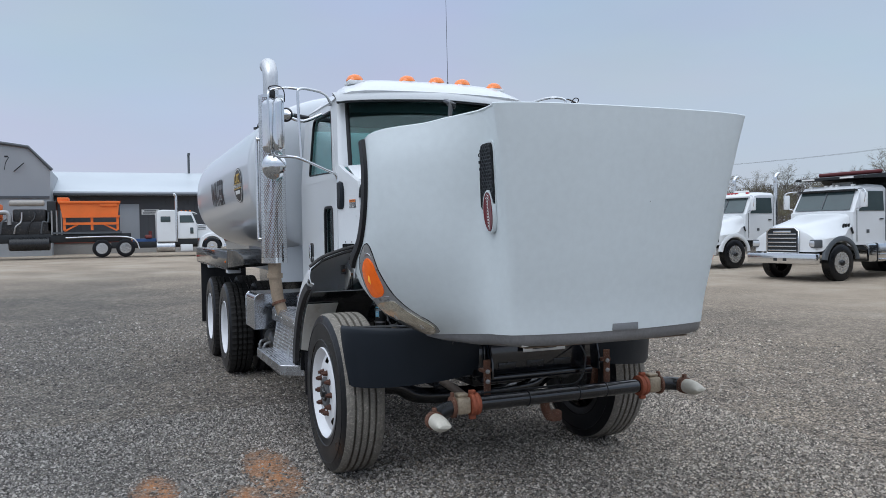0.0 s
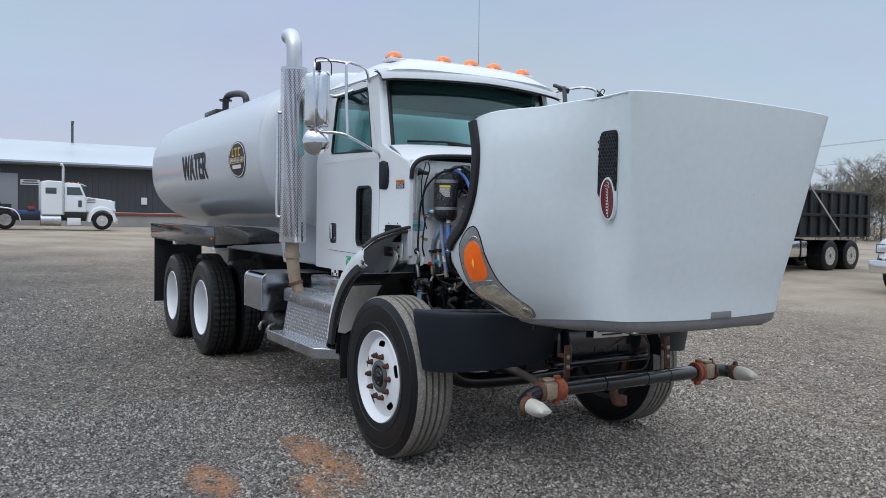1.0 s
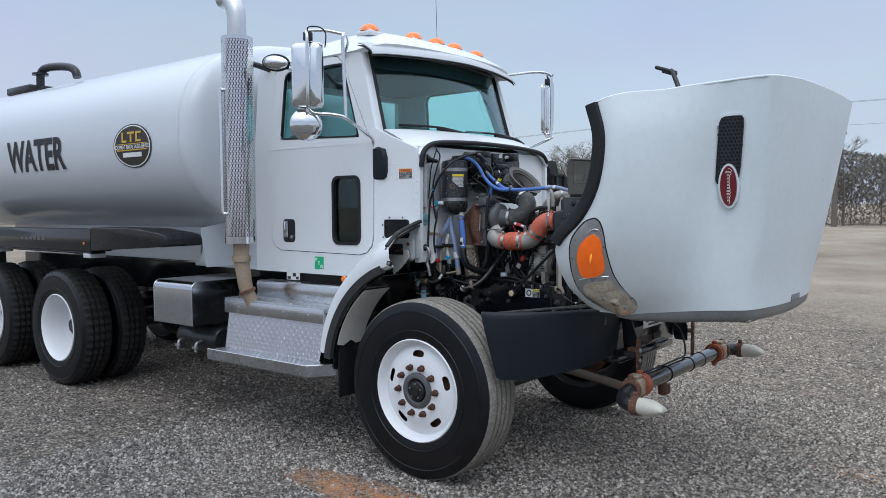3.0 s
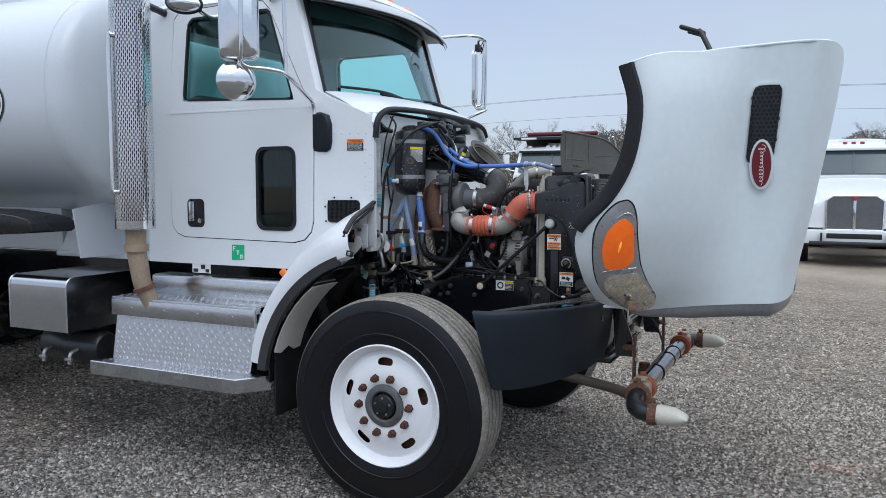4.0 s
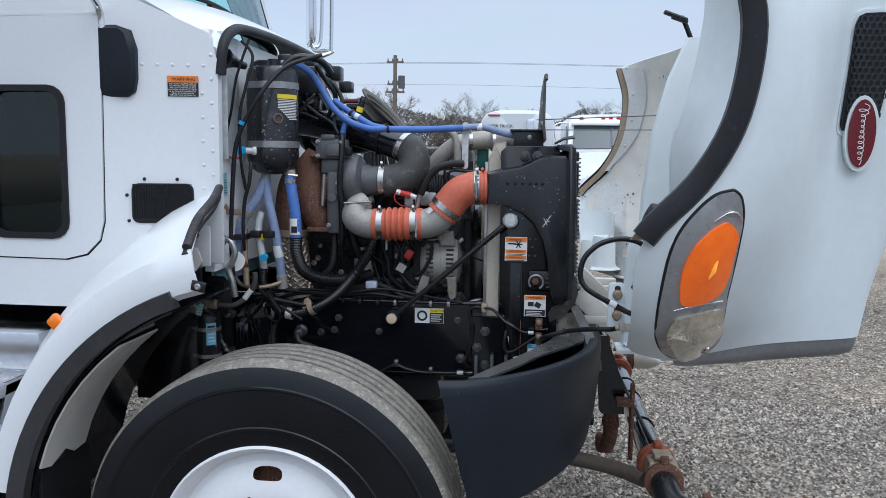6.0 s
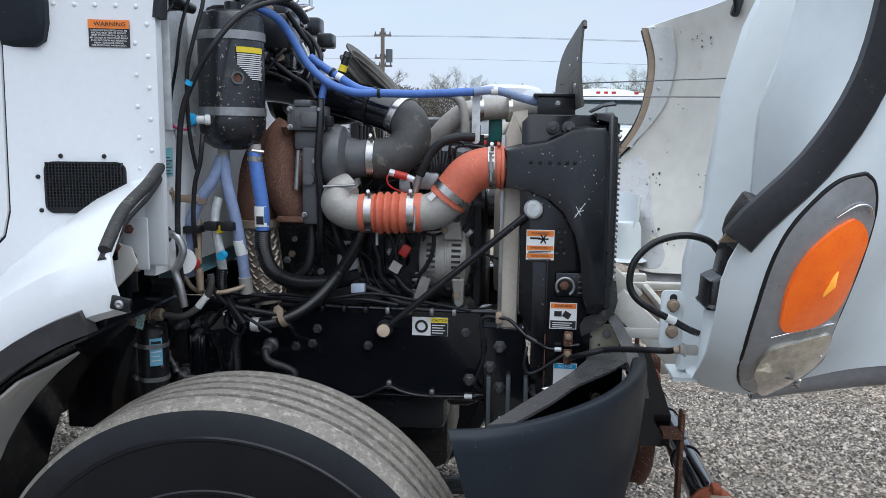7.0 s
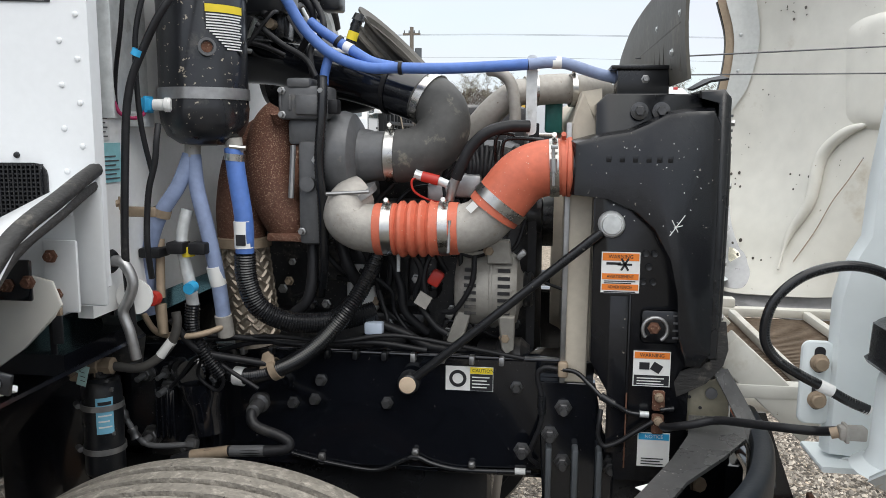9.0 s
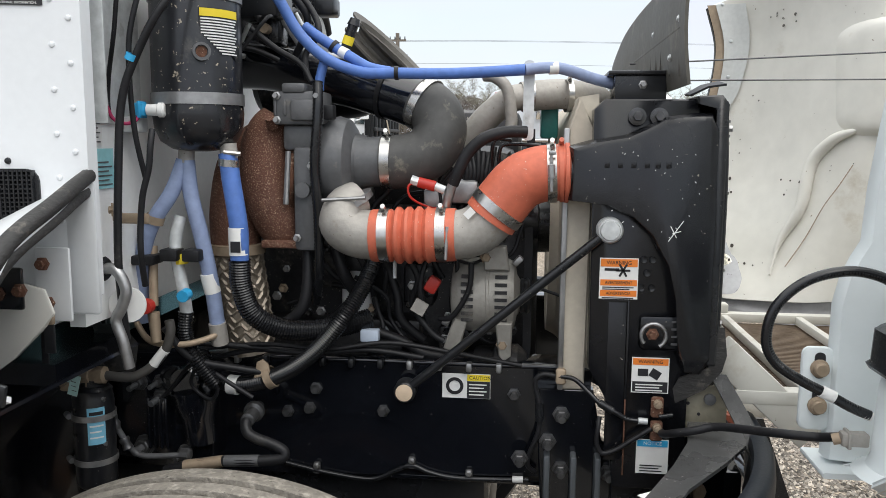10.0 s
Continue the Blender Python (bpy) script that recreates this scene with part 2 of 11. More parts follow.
# Weak emission is added to this amber lens to brighten its colour.
GLOWAMBER = mat("glowing_amber_signal_lens", (1.0, 0.15, 0.003), 0.2, var=0.25, scale=30, fine=220, bump=0.08, coat=0.7)
GLOWAMBER.node_tree.nodes["Principled BSDF"].inputs["Emission Color"].default_value = (1.0, 0.13, 0.004, 1)
GLOWAMBER.node_tree.nodes["Principled BSDF"].inputs["Emission Strength"].default_value = 0.22
AMBER = mat("amber_lens", (1.0, 0.20, 0.004), 0.22, var=0.22, scale=34, fine=220, bump=0.06, coat=0.6)
# The pale dirt blotches on this lens are highlights painted into its colour.
CLEARLAMP = mat("headlamp_lens_painted_glints", (0.78, 0.70, 0.58), 0.12, 0.8, var=0.35, scale=22, fine=45, bump=0.25, coat=1.0, dirt=(0.95, 0.84, 0.62), dirt_amt=0.25, dirt_scale=14)
# The bulb spot also gets weak emission, for a brighter orange.
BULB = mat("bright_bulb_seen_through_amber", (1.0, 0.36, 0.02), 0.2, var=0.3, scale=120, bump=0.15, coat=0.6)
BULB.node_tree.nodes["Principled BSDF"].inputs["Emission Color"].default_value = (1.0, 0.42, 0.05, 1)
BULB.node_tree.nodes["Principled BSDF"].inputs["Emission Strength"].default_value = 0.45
DARKIN = mat("dark_cab_trim", (0.055, 0.057, 0.060), 0.7, var=0.15, scale=8, bump=0.08)
GLASS = glass("green_tinted_window_glass", (0.80, 0.965, 0.955))
DARKGLASS = glass("dark_tinted_window_glass", (0.36, 0.48, 0.48))


# ---- mesh helpers ----
class M:
    """Collects faces of one mesh."""

    def __init__(s):
        s.v, s.f = [], []

    def add(s, v, f):
        n = len(s.v)
        s.v += [tuple(p) for p in v]
        s.f += [tuple(i + n for i in q) for q in f]
        return s

    def box(s, x0, x1, y0, y1, z0, z1, r=0.0, rot=None, seg=2):
        bm = bmesh.new()
        bmesh.ops.create_cube(bm, size=1)
        bmesh.ops.scale(bm, verts=bm.verts, vec=(abs(x1 - x0), abs(y1 - y0), abs(z1 - z0)))
        if r:
            bmesh.ops.bevel(bm, geom=bm.edges[:], offset=r, segments=seg, affect="EDGES", profile=0.5)
        mm = Matrix.Translation(((x0 + x1) / 2, (y0 + y1) / 2, (z0 + z1) / 2))
        if rot:
            mm = mm @ Euler([radians(a) for a in rot]).to_matrix().to_4x4()
        bmesh.ops.transform(bm, verts=bm.verts, matrix=mm)
        bm.verts.index_update()
        s.add([v.co for v in bm.verts], [[v.index for v in f.verts] for f in bm.faces])
        bm.free()
        return s

    def ring(s, rows, closed=True, cap0=True, cap1=True):
        """Joins rows of equally many points into a skin."""
        n, k = len(s.v), len(rows[0])
        for r in rows:
            s.v += [tuple(p) for p in r]
        for i in range(len(rows) - 1):
            for j in range(k if closed else k - 1):
                a, b = n + i * k + j, n + i * k + (j + 1) % k
                s.f.append((a, b, b + k, a + k))
        if cap0 and closed:
            s.f.append(tuple(n + j for j in reversed(range(k))))
        if cap1 and closed:
            s.f.append(tuple(n + (len(rows) - 1) * k + j for j in range(k)))
        return s

    def cyl(s, p, q, r, r2=None, seg=20, cap=True):
        p, q = Vector(p), Vector(q)
        return s.lathe([(r, 0), (r if r2 is None else r2, (q - p).length)], p, q - p, seg, cap)

    def lathe(s, prof, origin, axis, seg=24, cap=True):
        """Turns (radius, height) pairs round the axis."""
        q = Vector(axis).to_track_quat("Z", "Y")
        o = Vector(origin)
        rows = [[o + q @ Vector((r * math.cos(2 * math.pi * j / seg), r * math.sin(2 * math.pi * j / seg), h)) for j in range(seg)] for r, h in prof]
        return s.ring(rows, True, cap, cap)

    def tube(s, pts, r, seg=12, step=6, smooth=True, ribs=0.0, pitch=0.012, cap=True):
        """A round bar or hose along the points; ribs: depth of corrugation."""
        P = path(pts, step) if smooth else [Vector(p) for p in pts]
        seg = max(seg, 10)
        if ribs:
            P = even(P, pitch / 2)
        rows, up = [], None
        for i, p in enumerate(P):
            d = (P[min(i + 1, len(P) - 1)] - P[max(i - 1, 0)]).normalized()
            if up is None:
                up = d.orthogonal().normalized()
            up = (up - d * up.dot(d)).normalized()
            side = d.cross(up)
            rr = r(i / (len(P) - 1)) if callable(r) else r
            if ribs and i % 2:
                rr -= ribs
            rows.append([p + (up * math.cos(a) + side * math.sin(a)) * rr for a in (2 * math.pi * j / seg for j in range(seg))])
        return s.ring(rows, True, cap, cap)

    def prism(s, poly, axis, a, b, r=0.0):
        """A flat outline (two coordinates) pulled along an axis from a to b."""
        def at(u, w, c):
            return {"x": (c, u, w), "y": (u, c, w), "z": (u, w, c)}[axis]
        rows = [[at(u, w, a) for u, w in poly], [at(u, w, b) for u, w in poly]]
        if r:
            cu, cw = sum(p[0] for p in poly) / len(poly), sum(p[1] for p in poly) / len(poly)
            def ins(c):
                return [at(u + r * ((cu > u) - (cu < u)), w + r * ((cw > w) - (cw < w)), c) for u, w in poly]
            d = r if b > a else -r
            rows = [ins(a), [at(u, w, a + d) for u, w in poly], [at(u, w, b - d) for u, w in poly], ins(b)]
        return s.ring(rows)

    def slab(s, grid, thick, direction=None):
        """A curved sheet from a grid of points, thickened against its normals or along a direction."""
        k, n = len(grid[0]), len(grid)
        P = [[Vector(p) for p in row] for row in grid]
        Q = []
        for i in range(n):
            row = []
            for j in range(k):
                a = P[min(i + 1, n - 1)][j] - P[max(i - 1, 0)][j]
                b = P[i][min(j + 1, k - 1)] - P[i][max(j - 1, 0)]
                nn = Vector(direction) if direction else a.cross(b).normalized()
                row.append(P[i][j] - nn * thick)
            Q.append(row)
        base = len(s.v)
        for row in P + Q:
            s.v += [tuple(p) for p in row]
        o = n * k
        for i in range(n - 1):
            for j in range(k - 1):
                a = base + i * k + j
                s.f.append((a, a + 1, a + k + 1, a + k))
                s.f.append((o + a, o + a + k, o + a + k + 1, o + a + 1))
        for i in range(n - 1):
            a, b = base + i * k, base + i * k + k - 1
            s.f.append((a, a + k, o + a + k, o + a))
            s.f.append((b, o + b, o + b + k, b + k))
        for j in range(k - 1):
            a, b = base + j, base + (n - 1) * k + j
            s.f.append((a, o + a, o + a + 1, a + 1))
            s.f.append((b, b + 1, o + b + 1, o + b))
        return s

    def move(s, m):
        s.v = [tuple(m @ Vector(p)) for p in s.v]
        return s


def path(pts, step=6):
    """A smooth line through the points."""
    P = [Vector(p) for p in pts]
    out = []
    for i in range(len(P) - 1):
        a, b, c, d = P[max(i - 1, 0)], P[i], P[i + 1], P[min(i + 2, len(P) - 1)]
        for k in range(step):
            t = k / step
            out.append(0.5 * (2 * b + (c - a) * t + (2 * a - 5 * b + 4 * c - d) * t * t + (3 * b - a - 3 * c + d) * t ** 3))
    return out + [P[-1]]


def even(P, gap):
    """Points at even gaps along a line."""
    out, left = [P[0]], gap
    for a, b in zip(P, P[1:]):
        n = (b - a).length
        pos = 0.0
        while n - pos >= left:
            pos += left
            out.append(a.lerp(b, pos / n))
            left = gap
        left -= n - pos
    return out


def rrect(u0, u1, w0, w1, r, seg=4):
    """A rectangle's outline with round corners."""
    out = []
    for cu, cw, a in ((u1 - r, w1 - r, 0), (u0 + r, w1 - r, 90), (u0 + r, w0 + r, 180), (u1 - r, w0 + r, 270)):
        for k in range(seg + 1):
            t = radians(a + 90 * k / seg)
            out.append((cu + r * math.cos(t), cw + r * math.sin(t)))
    return out


def thing(name, label, category, at=(0, 0, 0), group=""):
    ob = new(name)
    ob.empty_display_size = 0.2
    ob.matrix_world = Matrix.Translation(at)
    return tagged(ob, label, category, group)


def finish(me, material, sharp=38):
    if material:
        me.materials.append(material)
    me.validate()
    me.shade_smooth()
    me.set_sharp_from_angle(angle=radians(sharp))
    return me


def mesh_of(name, m, material, sharp=38):
    me = bpy.data.meshes.new(name)
    me.from_pydata(m.v, [], m.f)
    bm = bmesh.new()
    bm.from_mesh(me)
    bmesh.ops.recalc_face_normals(bm, faces=bm.faces)
    bm.to_mesh(me)
    bm.free()
    return finish(me, material, sharp)


def part(name, m, material, parent=None, label="", kind="", sharp=38):
    """Links the collected faces as one mesh, under a thing or a part."""
    ob = new(name, mesh_of(name, m, material, sharp))
    if parent:
        ob.parent = parent
        ob.matrix_parent_inverse = parent.matrix_world.inverted() if parent.type == "EMPTY" else Matrix()
    if label:
        ob["label"] = label
    if kind:
        ob["kind"] = kind
    return ob


def again(ob, m, parent=None):
    """Another object on the same mesh, moved by m."""
    c = new(ob.name.split(".")[0], ob.data)
    p = parent or ob.parent
    c.parent = p
    c.matrix_parent_inverse = ob.matrix_parent_inverse if p == ob.parent else (p.matrix_world.inverted() if p.type == "EMPTY" else Matrix())
    c.matrix_basis = m
    if "label" in ob:
        c["label"] = ob["label"]
    return c


def text_mesh(words, size, m, depth=0.001, squeeze=1.0, bold=0.0):
    """Words as a thin mesh, upright in the xz plane of m."""
    cu = bpy.data.curves.new("words", "FONT")
    cu.body, cu.size, cu.extrude, cu.align_x, cu.align_y, cu.resolution_u = words, size, depth, "CENTER", "CENTER", 3
    cu.offset = bold
    ob = bpy.data.objects.new("words", cu)
    scene.collection.objects.link(ob)
    bpy.context.view_layer.update()
    me = bpy.data.meshes.new_from_object(ob.evaluated_get(bpy.context.evaluated_depsgraph_get()))
    bpy.data.objects.remove(ob)
    me.transform(m @ Matrix.Rotation(radians(90), 4, "X") @ Matrix.Diagonal((squeeze, 1, 1, 1)))
    return me


def words(name, text, size, m, material, parent, squeeze=1.0, depth=0.001, bold=0.0):
    me = text_mesh(text, size, m, depth, squeeze, bold)
    me.materials.clear()
    ob = new(name, finish(me, material))
    ob.parent = parent
    ob.matrix_parent_inverse = parent.matrix_world.inverted() if parent.type == "EMPTY" else Matrix()
    return ob



# ---- the water truck: cab ----
FIREW = mat("grubby_white_firewall", (0.83, 0.84, 0.83), 0.45, 0.0, var=0.05, scale=7, bump=0.03, dirt=(0.58, 0.55, 0.50), dirt_amt=0.12, dirt_scale=7)
truck = thing("water_truck", "white water tanker truck with its hood tilted open, parked on gravel", "truck")


def yside(x, z):
    """Half width of the cab at a place along it and a height."""
    w = 0.868
    if x > -0.62:
        w -= 0.075 * min(1.0, (x + 0.62) / 0.36)
    if z > 2.05:
        w -= (z - 2.05) * 0.09
    return w


def star(poly, c, angles):
    """Where rays from c at those angles leave the outline."""
    out = []
    n = len(poly)
    for a in angles:
        dx, dz = math.cos(a), math.sin(a)
        best = 0.0
        for i in range(n):
            (x1, z1), (x2, z2) = poly[i], poly[(i + 1) % n]
            ex, ez = x2 - x1, z2 - z1
            den = dx * ez - dz * ex
            if abs(den) < 1e-9:
                continue
            t = ((x1 - c[0]) * ez - (z1 - c[1]) * ex) / den
            u = ((x1 - c[0]) * dz - (z1 - c[1]) * dx) / den
            if -1e-6 <= u <= 1 + 1e-6 and t > best:
                best = t
        out.append((c[0] + dx * best, c[1] + dz * best))
    return out


def panel(outer, inner, c, side, out=0.0, thick=0.03, rings=3):
    """A side panel with one opening, laid on the cab's curved flank. side: -1 right, 1 left."""
    angles = sorted({round(math.atan2(z - c[1], x - c[0]) % (2 * math.pi), 5) for x, z in outer + inner} | {round(2 * math.pi * k / 40, 5) for k in range(40)})
    o, i = star(outer, c, angles), star(inner, c, angles)
    m = M()
    rows = []
    for lift in (1, 0):
        for k in range(rings + 1):
            t = k / rings if lift else 1 - k / rings
            row = []
            for (ox, oz), (ix, iz) in zip(o, i):
                x, z = ox + (ix - ox) * t, oz + (iz - oz) * t
                row.append((x, side * (yside(x, z) + (out if lift else out - thick)), z))
            rows.append(row)
    rows.append(rows[0])
    return m.ring(rows, True, False, False)


def flank(poly, side, out, thick=0.006):
    """A flat fitting lying on the cab's flank."""
    return M().ring([[(x, side * (yside(x, z) + out), z) for x, z in poly], [(x, side * (yside(x, z) + out - thick), z) for x, z in poly]])


CAB = [(-1.84, 1.13), (-0.66, 1.13), (-0.34, 1.25), (-0.268, 1.30), (-0.268, 1.90), (-0.295, 1.985), (-0.52, 2.085), (-0.60, 2.13), (-0.765, 2.68), (-1.80, 2.66), (-1.84, 2.60)]
DOOR = [(-1.652, 1.40), (-1.645, 1.35), (-1.61, 1.31), (-1.55, 1.288), (-0.74, 1.278), (-0.67, 1.295), (-0.625, 1.34), (-0.61, 1.40), (-0.60, 2.05), (-0.665, 2.11), (-0.93, 2.60), (-0.98, 2.648), (-1.05, 2.66), (-1.60, 2.645), (-1.645, 2.60)]
DOOR_IN = [((x + 1.1) * 0.989 - 1.1, (z - 1.9) * 0.992 + 1.9) for x, z in DOOR]
BELT = 2.03
WIN = [(-1.545, 2.10), (-0.735, 2.075), (-0.918, 2.575), (-0.945, 2.60), (-1.50, 2.595), (-1.535, 2.56)]
SWIN = rrect(-0.99, -0.735, 1.355, 1.81, 0.05)

cab = part("cab", panel(CAB, DOOR, (-1.1, 1.9), -1), WHITE, truck)
for side in (-1, 1):
    if side == 1:
        part("cab_side", panel(CAB, DOOR, (-1.1, 1.9), 1), WHITE, cab)
    lower = [p for p in DOOR_IN if p[1] < BELT]
    low = [(-1.648, BELT)] + lower + [(-0.604, BELT)]
    door = part("door", panel(low, SWIN, (-0.86, 1.58), side, out=0.004), WHITE, truck)
    up = [(-1.648, BELT + 0.004), (-0.604, BELT + 0.004)] + [p for p in DOOR_IN if p[1] > BELT]
    part("window_frame", panel(up, WIN, (-1.2, 2.33), side, out=0.002, thick=0.035), WHITE, door)
    part("window_glass", flank(WIN, side, -0.018, 0.005), GLASS, door)
    part("window_gasket", panel(star(WIN, (-1.2, 2.33), [k * math.pi / 24 for k in range(48)]), [((x + 1.2) * 0.965 - 1.2, (z - 2.33) * 0.95 + 2.33) for x, z in WIN], (-1.2, 2.33), side, out=0.004, thick=0.02, rings=1), RUBBER, door)
    part("lower_window", flank(SWIN, side, -0.014, 0.005), DARKGLASS, door, "dark tinted lower window pane")
    part("lower_gasket", panel(rrect(-1.0, -0.725, 1.345, 1.82, 0.055), rrect(-0.981, -0.744, 1.364, 1.801, 0.045), (-0.86, 1.58), side, out=0.010, thick=0.02, rings=1), RUBBER, door)
    part("door_seal", panel([((x + 1.1) * 1.004 - 1.1, (z - 1.9) * 1.003 + 1.9) for x, z in DOOR], [((x + 1.1) * 0.987 - 1.1, (z - 1.9) * 0.990 + 1.9) for x, z in DOOR], (-1.1, 1.9), side, out=-0.004, thick=0.02, rings=1), RUBBER, door)
    part("belt_crease", flank([(-1.64, 2.028), (-0.606, 2.028), (-0.606, 2.036), (-1.64, 2.036)], side, 0.007, 0.006), WHITE, door)
    part("door_handle", flank(rrect(-1.52, -1.39, 1.352, 1.52, 0.028), side, 0.006, 0.012), SATIN, door, "black recessed door handle")
    part("handle_grip", M().box(-1.497, -1.457, side * 0.884 - 0.008, side * 0.884 + 0.008, 1.385, 1.505, 0.006), CHROME if side < 0 else SATIN, door, "chrome pull grip")
    part("key_lock", M().cyl((-1.42, side * 0.872, 1.39), (-1.42, side * 0.882, 1.39), 0.014), CHROME, door)
    hb = M().prism([(-0.620, 1.80), (-0.612, 1.785), (-0.53, 1.785), (-0.508, 1.80), (-0.500, 1.84), (-0.500, 1.93), (-0.516, 1.985), (-0.56, 2.0), (-0.620, 2.0)], "y", side * 0.79, side * 0.872, 0.012)
    part("mirror_mount", hb, PLASTIC, cab, "dark grey plastic mirror mount")

# roof, visor, pillars, cowl
rows = []
for x, zc, w in ((-1.86, 2.60, 0.76), (-1.84, 2.70, 0.79), (-1.70, 2.745, 0.80), (-1.40, 2.785, 0.80), (-1.05, 2.815, 0.80), (-0.90, 2.812, 0.80), (-0.80, 2.78, 0.805), (-0.70, 2.73, 0.82), (-0.655, 2.69, 0.83)):
    row = []
    for k in range(17):
        u = -1 + k / 8
        bow = 0.11 * (1 - u * u) if x > -1.0 else 0
        row.append((x + bow, u * w, 2.645 + (zc - 2.645) * (1 - abs(u) ** 9) if x > -1.85 else zc))
    rows.append(row)
part("roof", M().slab(rows, -0.03), WHITE, cab)
rows = [[(x + 0.15 * (1 - u * u), 0.86 * u, z + 0.03 * (1 - abs(u)) ** 0.5) for u in (-1 + k / 10 for k in range(21))] for x, z in ((-0.74, 2.705), (-0.68, 2.685), (-0.62, 2.645), (-0.605, 2.615))]
part("sun_visor", M().slab(rows, 0.008), mat("dull_visor_paint", (0.50, 0.52, 0.535), 0.4, var=0.06, scale=3, bump=0.02, coat=0.3), cab, "white sun visor over the windshield")
part("visor_lining", M().slab([[(a - 0.012, b * 0.995, c - 0.014) for a, b, c in r] for r in rows], 0.004), DARKIN, cab, "dark underside of the sun visor")


def ws(u, v):
    """A place on the windshield: u across, v from bottom to top."""
    return (-0.605 + 0.145 * (1 - u * u) - 0.155 * v, 0.762 * u * (1 - 0.03 * v), 2.108 + 0.557 * v)


part("windshield", M().slab([[ws(-1 + k / 8, v / 4) for k in range(17)] for v in range(5)], 0.005), GLASS, cab, "green tinted windshield")
edge = [ws(-1 + k / 8, 0) for k in range(17)] + [ws(1, v / 4) for v in range(1, 5)] + [ws(1 - k / 8, 1) for k in range(1, 17)] + [ws(-1, 1 - v / 4) for v in range(1, 5)]
part("windshield_gasket", M().tube(edge, 0.020, 8, smooth=False), RUBBER, cab)
part("windshield_header", M().slab([[tuple(Vector(ws(-1 + k / 8, v)) + Vector((-0.02, 0, 0))) for k in range(17)] for v in (0.80, 1.0)], 0.006), DARKIN, cab, "dark sun strip inside the windshield")
for side in (-1, 1):
    pil = []
    for v in range(6):
        t = v / 5
        a = Vector((-0.595 - 0.17 * t, side * yside(-0.6 - 0.17 * t, 2.12 + 0.54 * t), 2.12 + 0.56 * t))
        b = Vector(ws(side, t)) + Vector((0.004, side * 0.01, 0))
        pil.append([a.lerp(b, k / 4) + Vector((0.012 * math.sin(k / 4 * math.pi), side * 0.008 * math.sin(k / 4 * math.pi), 0)) for k in range(5)])
    part("windshield_pillar", M().slab(pil, 0.02, (-side * 0.2, side, 0)), WHITE, cab)
cw = []
for k in range(25):
    u = -1 + k / 12
    back = Vector((-0.585 + 0.145 * (1 - u * u), 0.79 * u, 2.115 - 0.012 * abs(u) ** 6))
    front = Vector((-0.262 - 0.01 * (1 - abs(u)), 0.775 * u, 2.035 - 0.125 * abs(u) ** 7))
    cw.append([back.lerp(front, t) + Vector((0, 0, 0.018 * math.sin(t * math.pi))) for t in (0, 0.25, 0.5, 0.75, 1)])
part("cowl", M().slab(cw, 0.02), WHITE, cab)
part("cowl_seal", M().tube([(-0.262, -0.785, 1.86), (-0.258, -0.77, 1.95), (-0.255, -0.70, 2.005), (-0.258, -0.55, 2.03), (-0.26, -0.2, 2.045), (-0.26, 0.2, 2.045), (-0.258, 0.55, 2.03), (-0.255, 0.70, 2.005), (-0.258, 0.77, 1.95)], 0.017, 8), RUBBER, cab, "black rubber seal along the cowl edge")
part("firewall", M().box(-0.33, -0.30, -0.775, 0.775, 1.24, 2.0), FIREW, cab, "grubby white firewall")
part("cab_back", M().box(-1.85, -1.80, -0.80, 0.80, 1.13, 2.06, 0.006).box(-1.85, -1.80, -0.80, 0.80, 2.54, 2.66, 0.006).box(-1.85, -1.80, -0.80, -0.74, 2.06, 2.54).box(-1.85, -1.80, 0.74, 0.80, 2.06, 2.54), WHITE, cab)
part("rear_window", M().box(-1.83, -1.825, -0.74, 0.74, 2.06, 2.54), GLASS, cab)
part("cab_floor", M().box(-1.80, -0.36, -0.78, 0.78, 1.13, 1.17), BLACK, cab)
part("headliner", M().box(-1.80, -0.80, -0.76, 0.76, 2.585, 2.63, 0.01), DARKIN, cab)
part("dashboard", M().box(-0.95, -0.45, -0.72, 0.72, 1.72, 2.06, 0.06), DARKIN, cab)
for y in (-0.42, 0.42):
    part("seat", M().box(-1.60, -1.10, y - 0.25, y + 0.25, 1.42, 1.60, 0.05).box(-1.70, -1.54, y - 0.25, y + 0.25, 1.56, 2.17, 0.06, (0, -8, 0)), DARKIN, cab)
sw = M()
ang = [2 * math.pi * k / 24 for k in range(25)]
sw.tube([(-1.02 - 0.09 * math.sin(a), 0.42 + 0.23 * math.cos(a), 2.02 + 0.19 * math.sin(a)) for a in ang], 0.016, 8, smooth=False)
sw.cyl((-0.86, 0.42, 1.92), (-1.02, 0.42, 2.02), 0.03).box(-1.05, -1.0, 0.20, 0.64, 2.0, 2.03, 0.01)
part("steering_wheel", sw, DARKIN, cab)
# row of roof marker lamps
lamp = M().lathe([(0.001, 0.055), (0.02, 0.053), (0.040, 0.040), (0.052, 0.017), (0.056, 0.0)], (0, 0, 0), (0, 0, 1), 20)
lamp.v = [(x * 1.25, y * 1.3, z) for x, y, z in lamp.v]
for k, y in enumerate((-0.64, -0.20, 0.06, 0.30, 0.61)):
    z = 2.822 - (0.012 if abs(y) > 0.5 else 0.0)
    a = part("marker_lamp", M().add(lamp.v, lamp.f).move(Matrix.Translation((-0.86 + 0.05 * (1 - abs(y)), y, z + 0.015))), AMBER, cab, "amber roof marker lamp")
    part("lamp_base", M().box(-0.93 + 0.05 * (1 - abs(y)), -0.79 + 0.05 * (1 - abs(y)), y - 0.07, y + 0.07, z - 0.02, z + 0.016, 0.012), WHITE, cab)
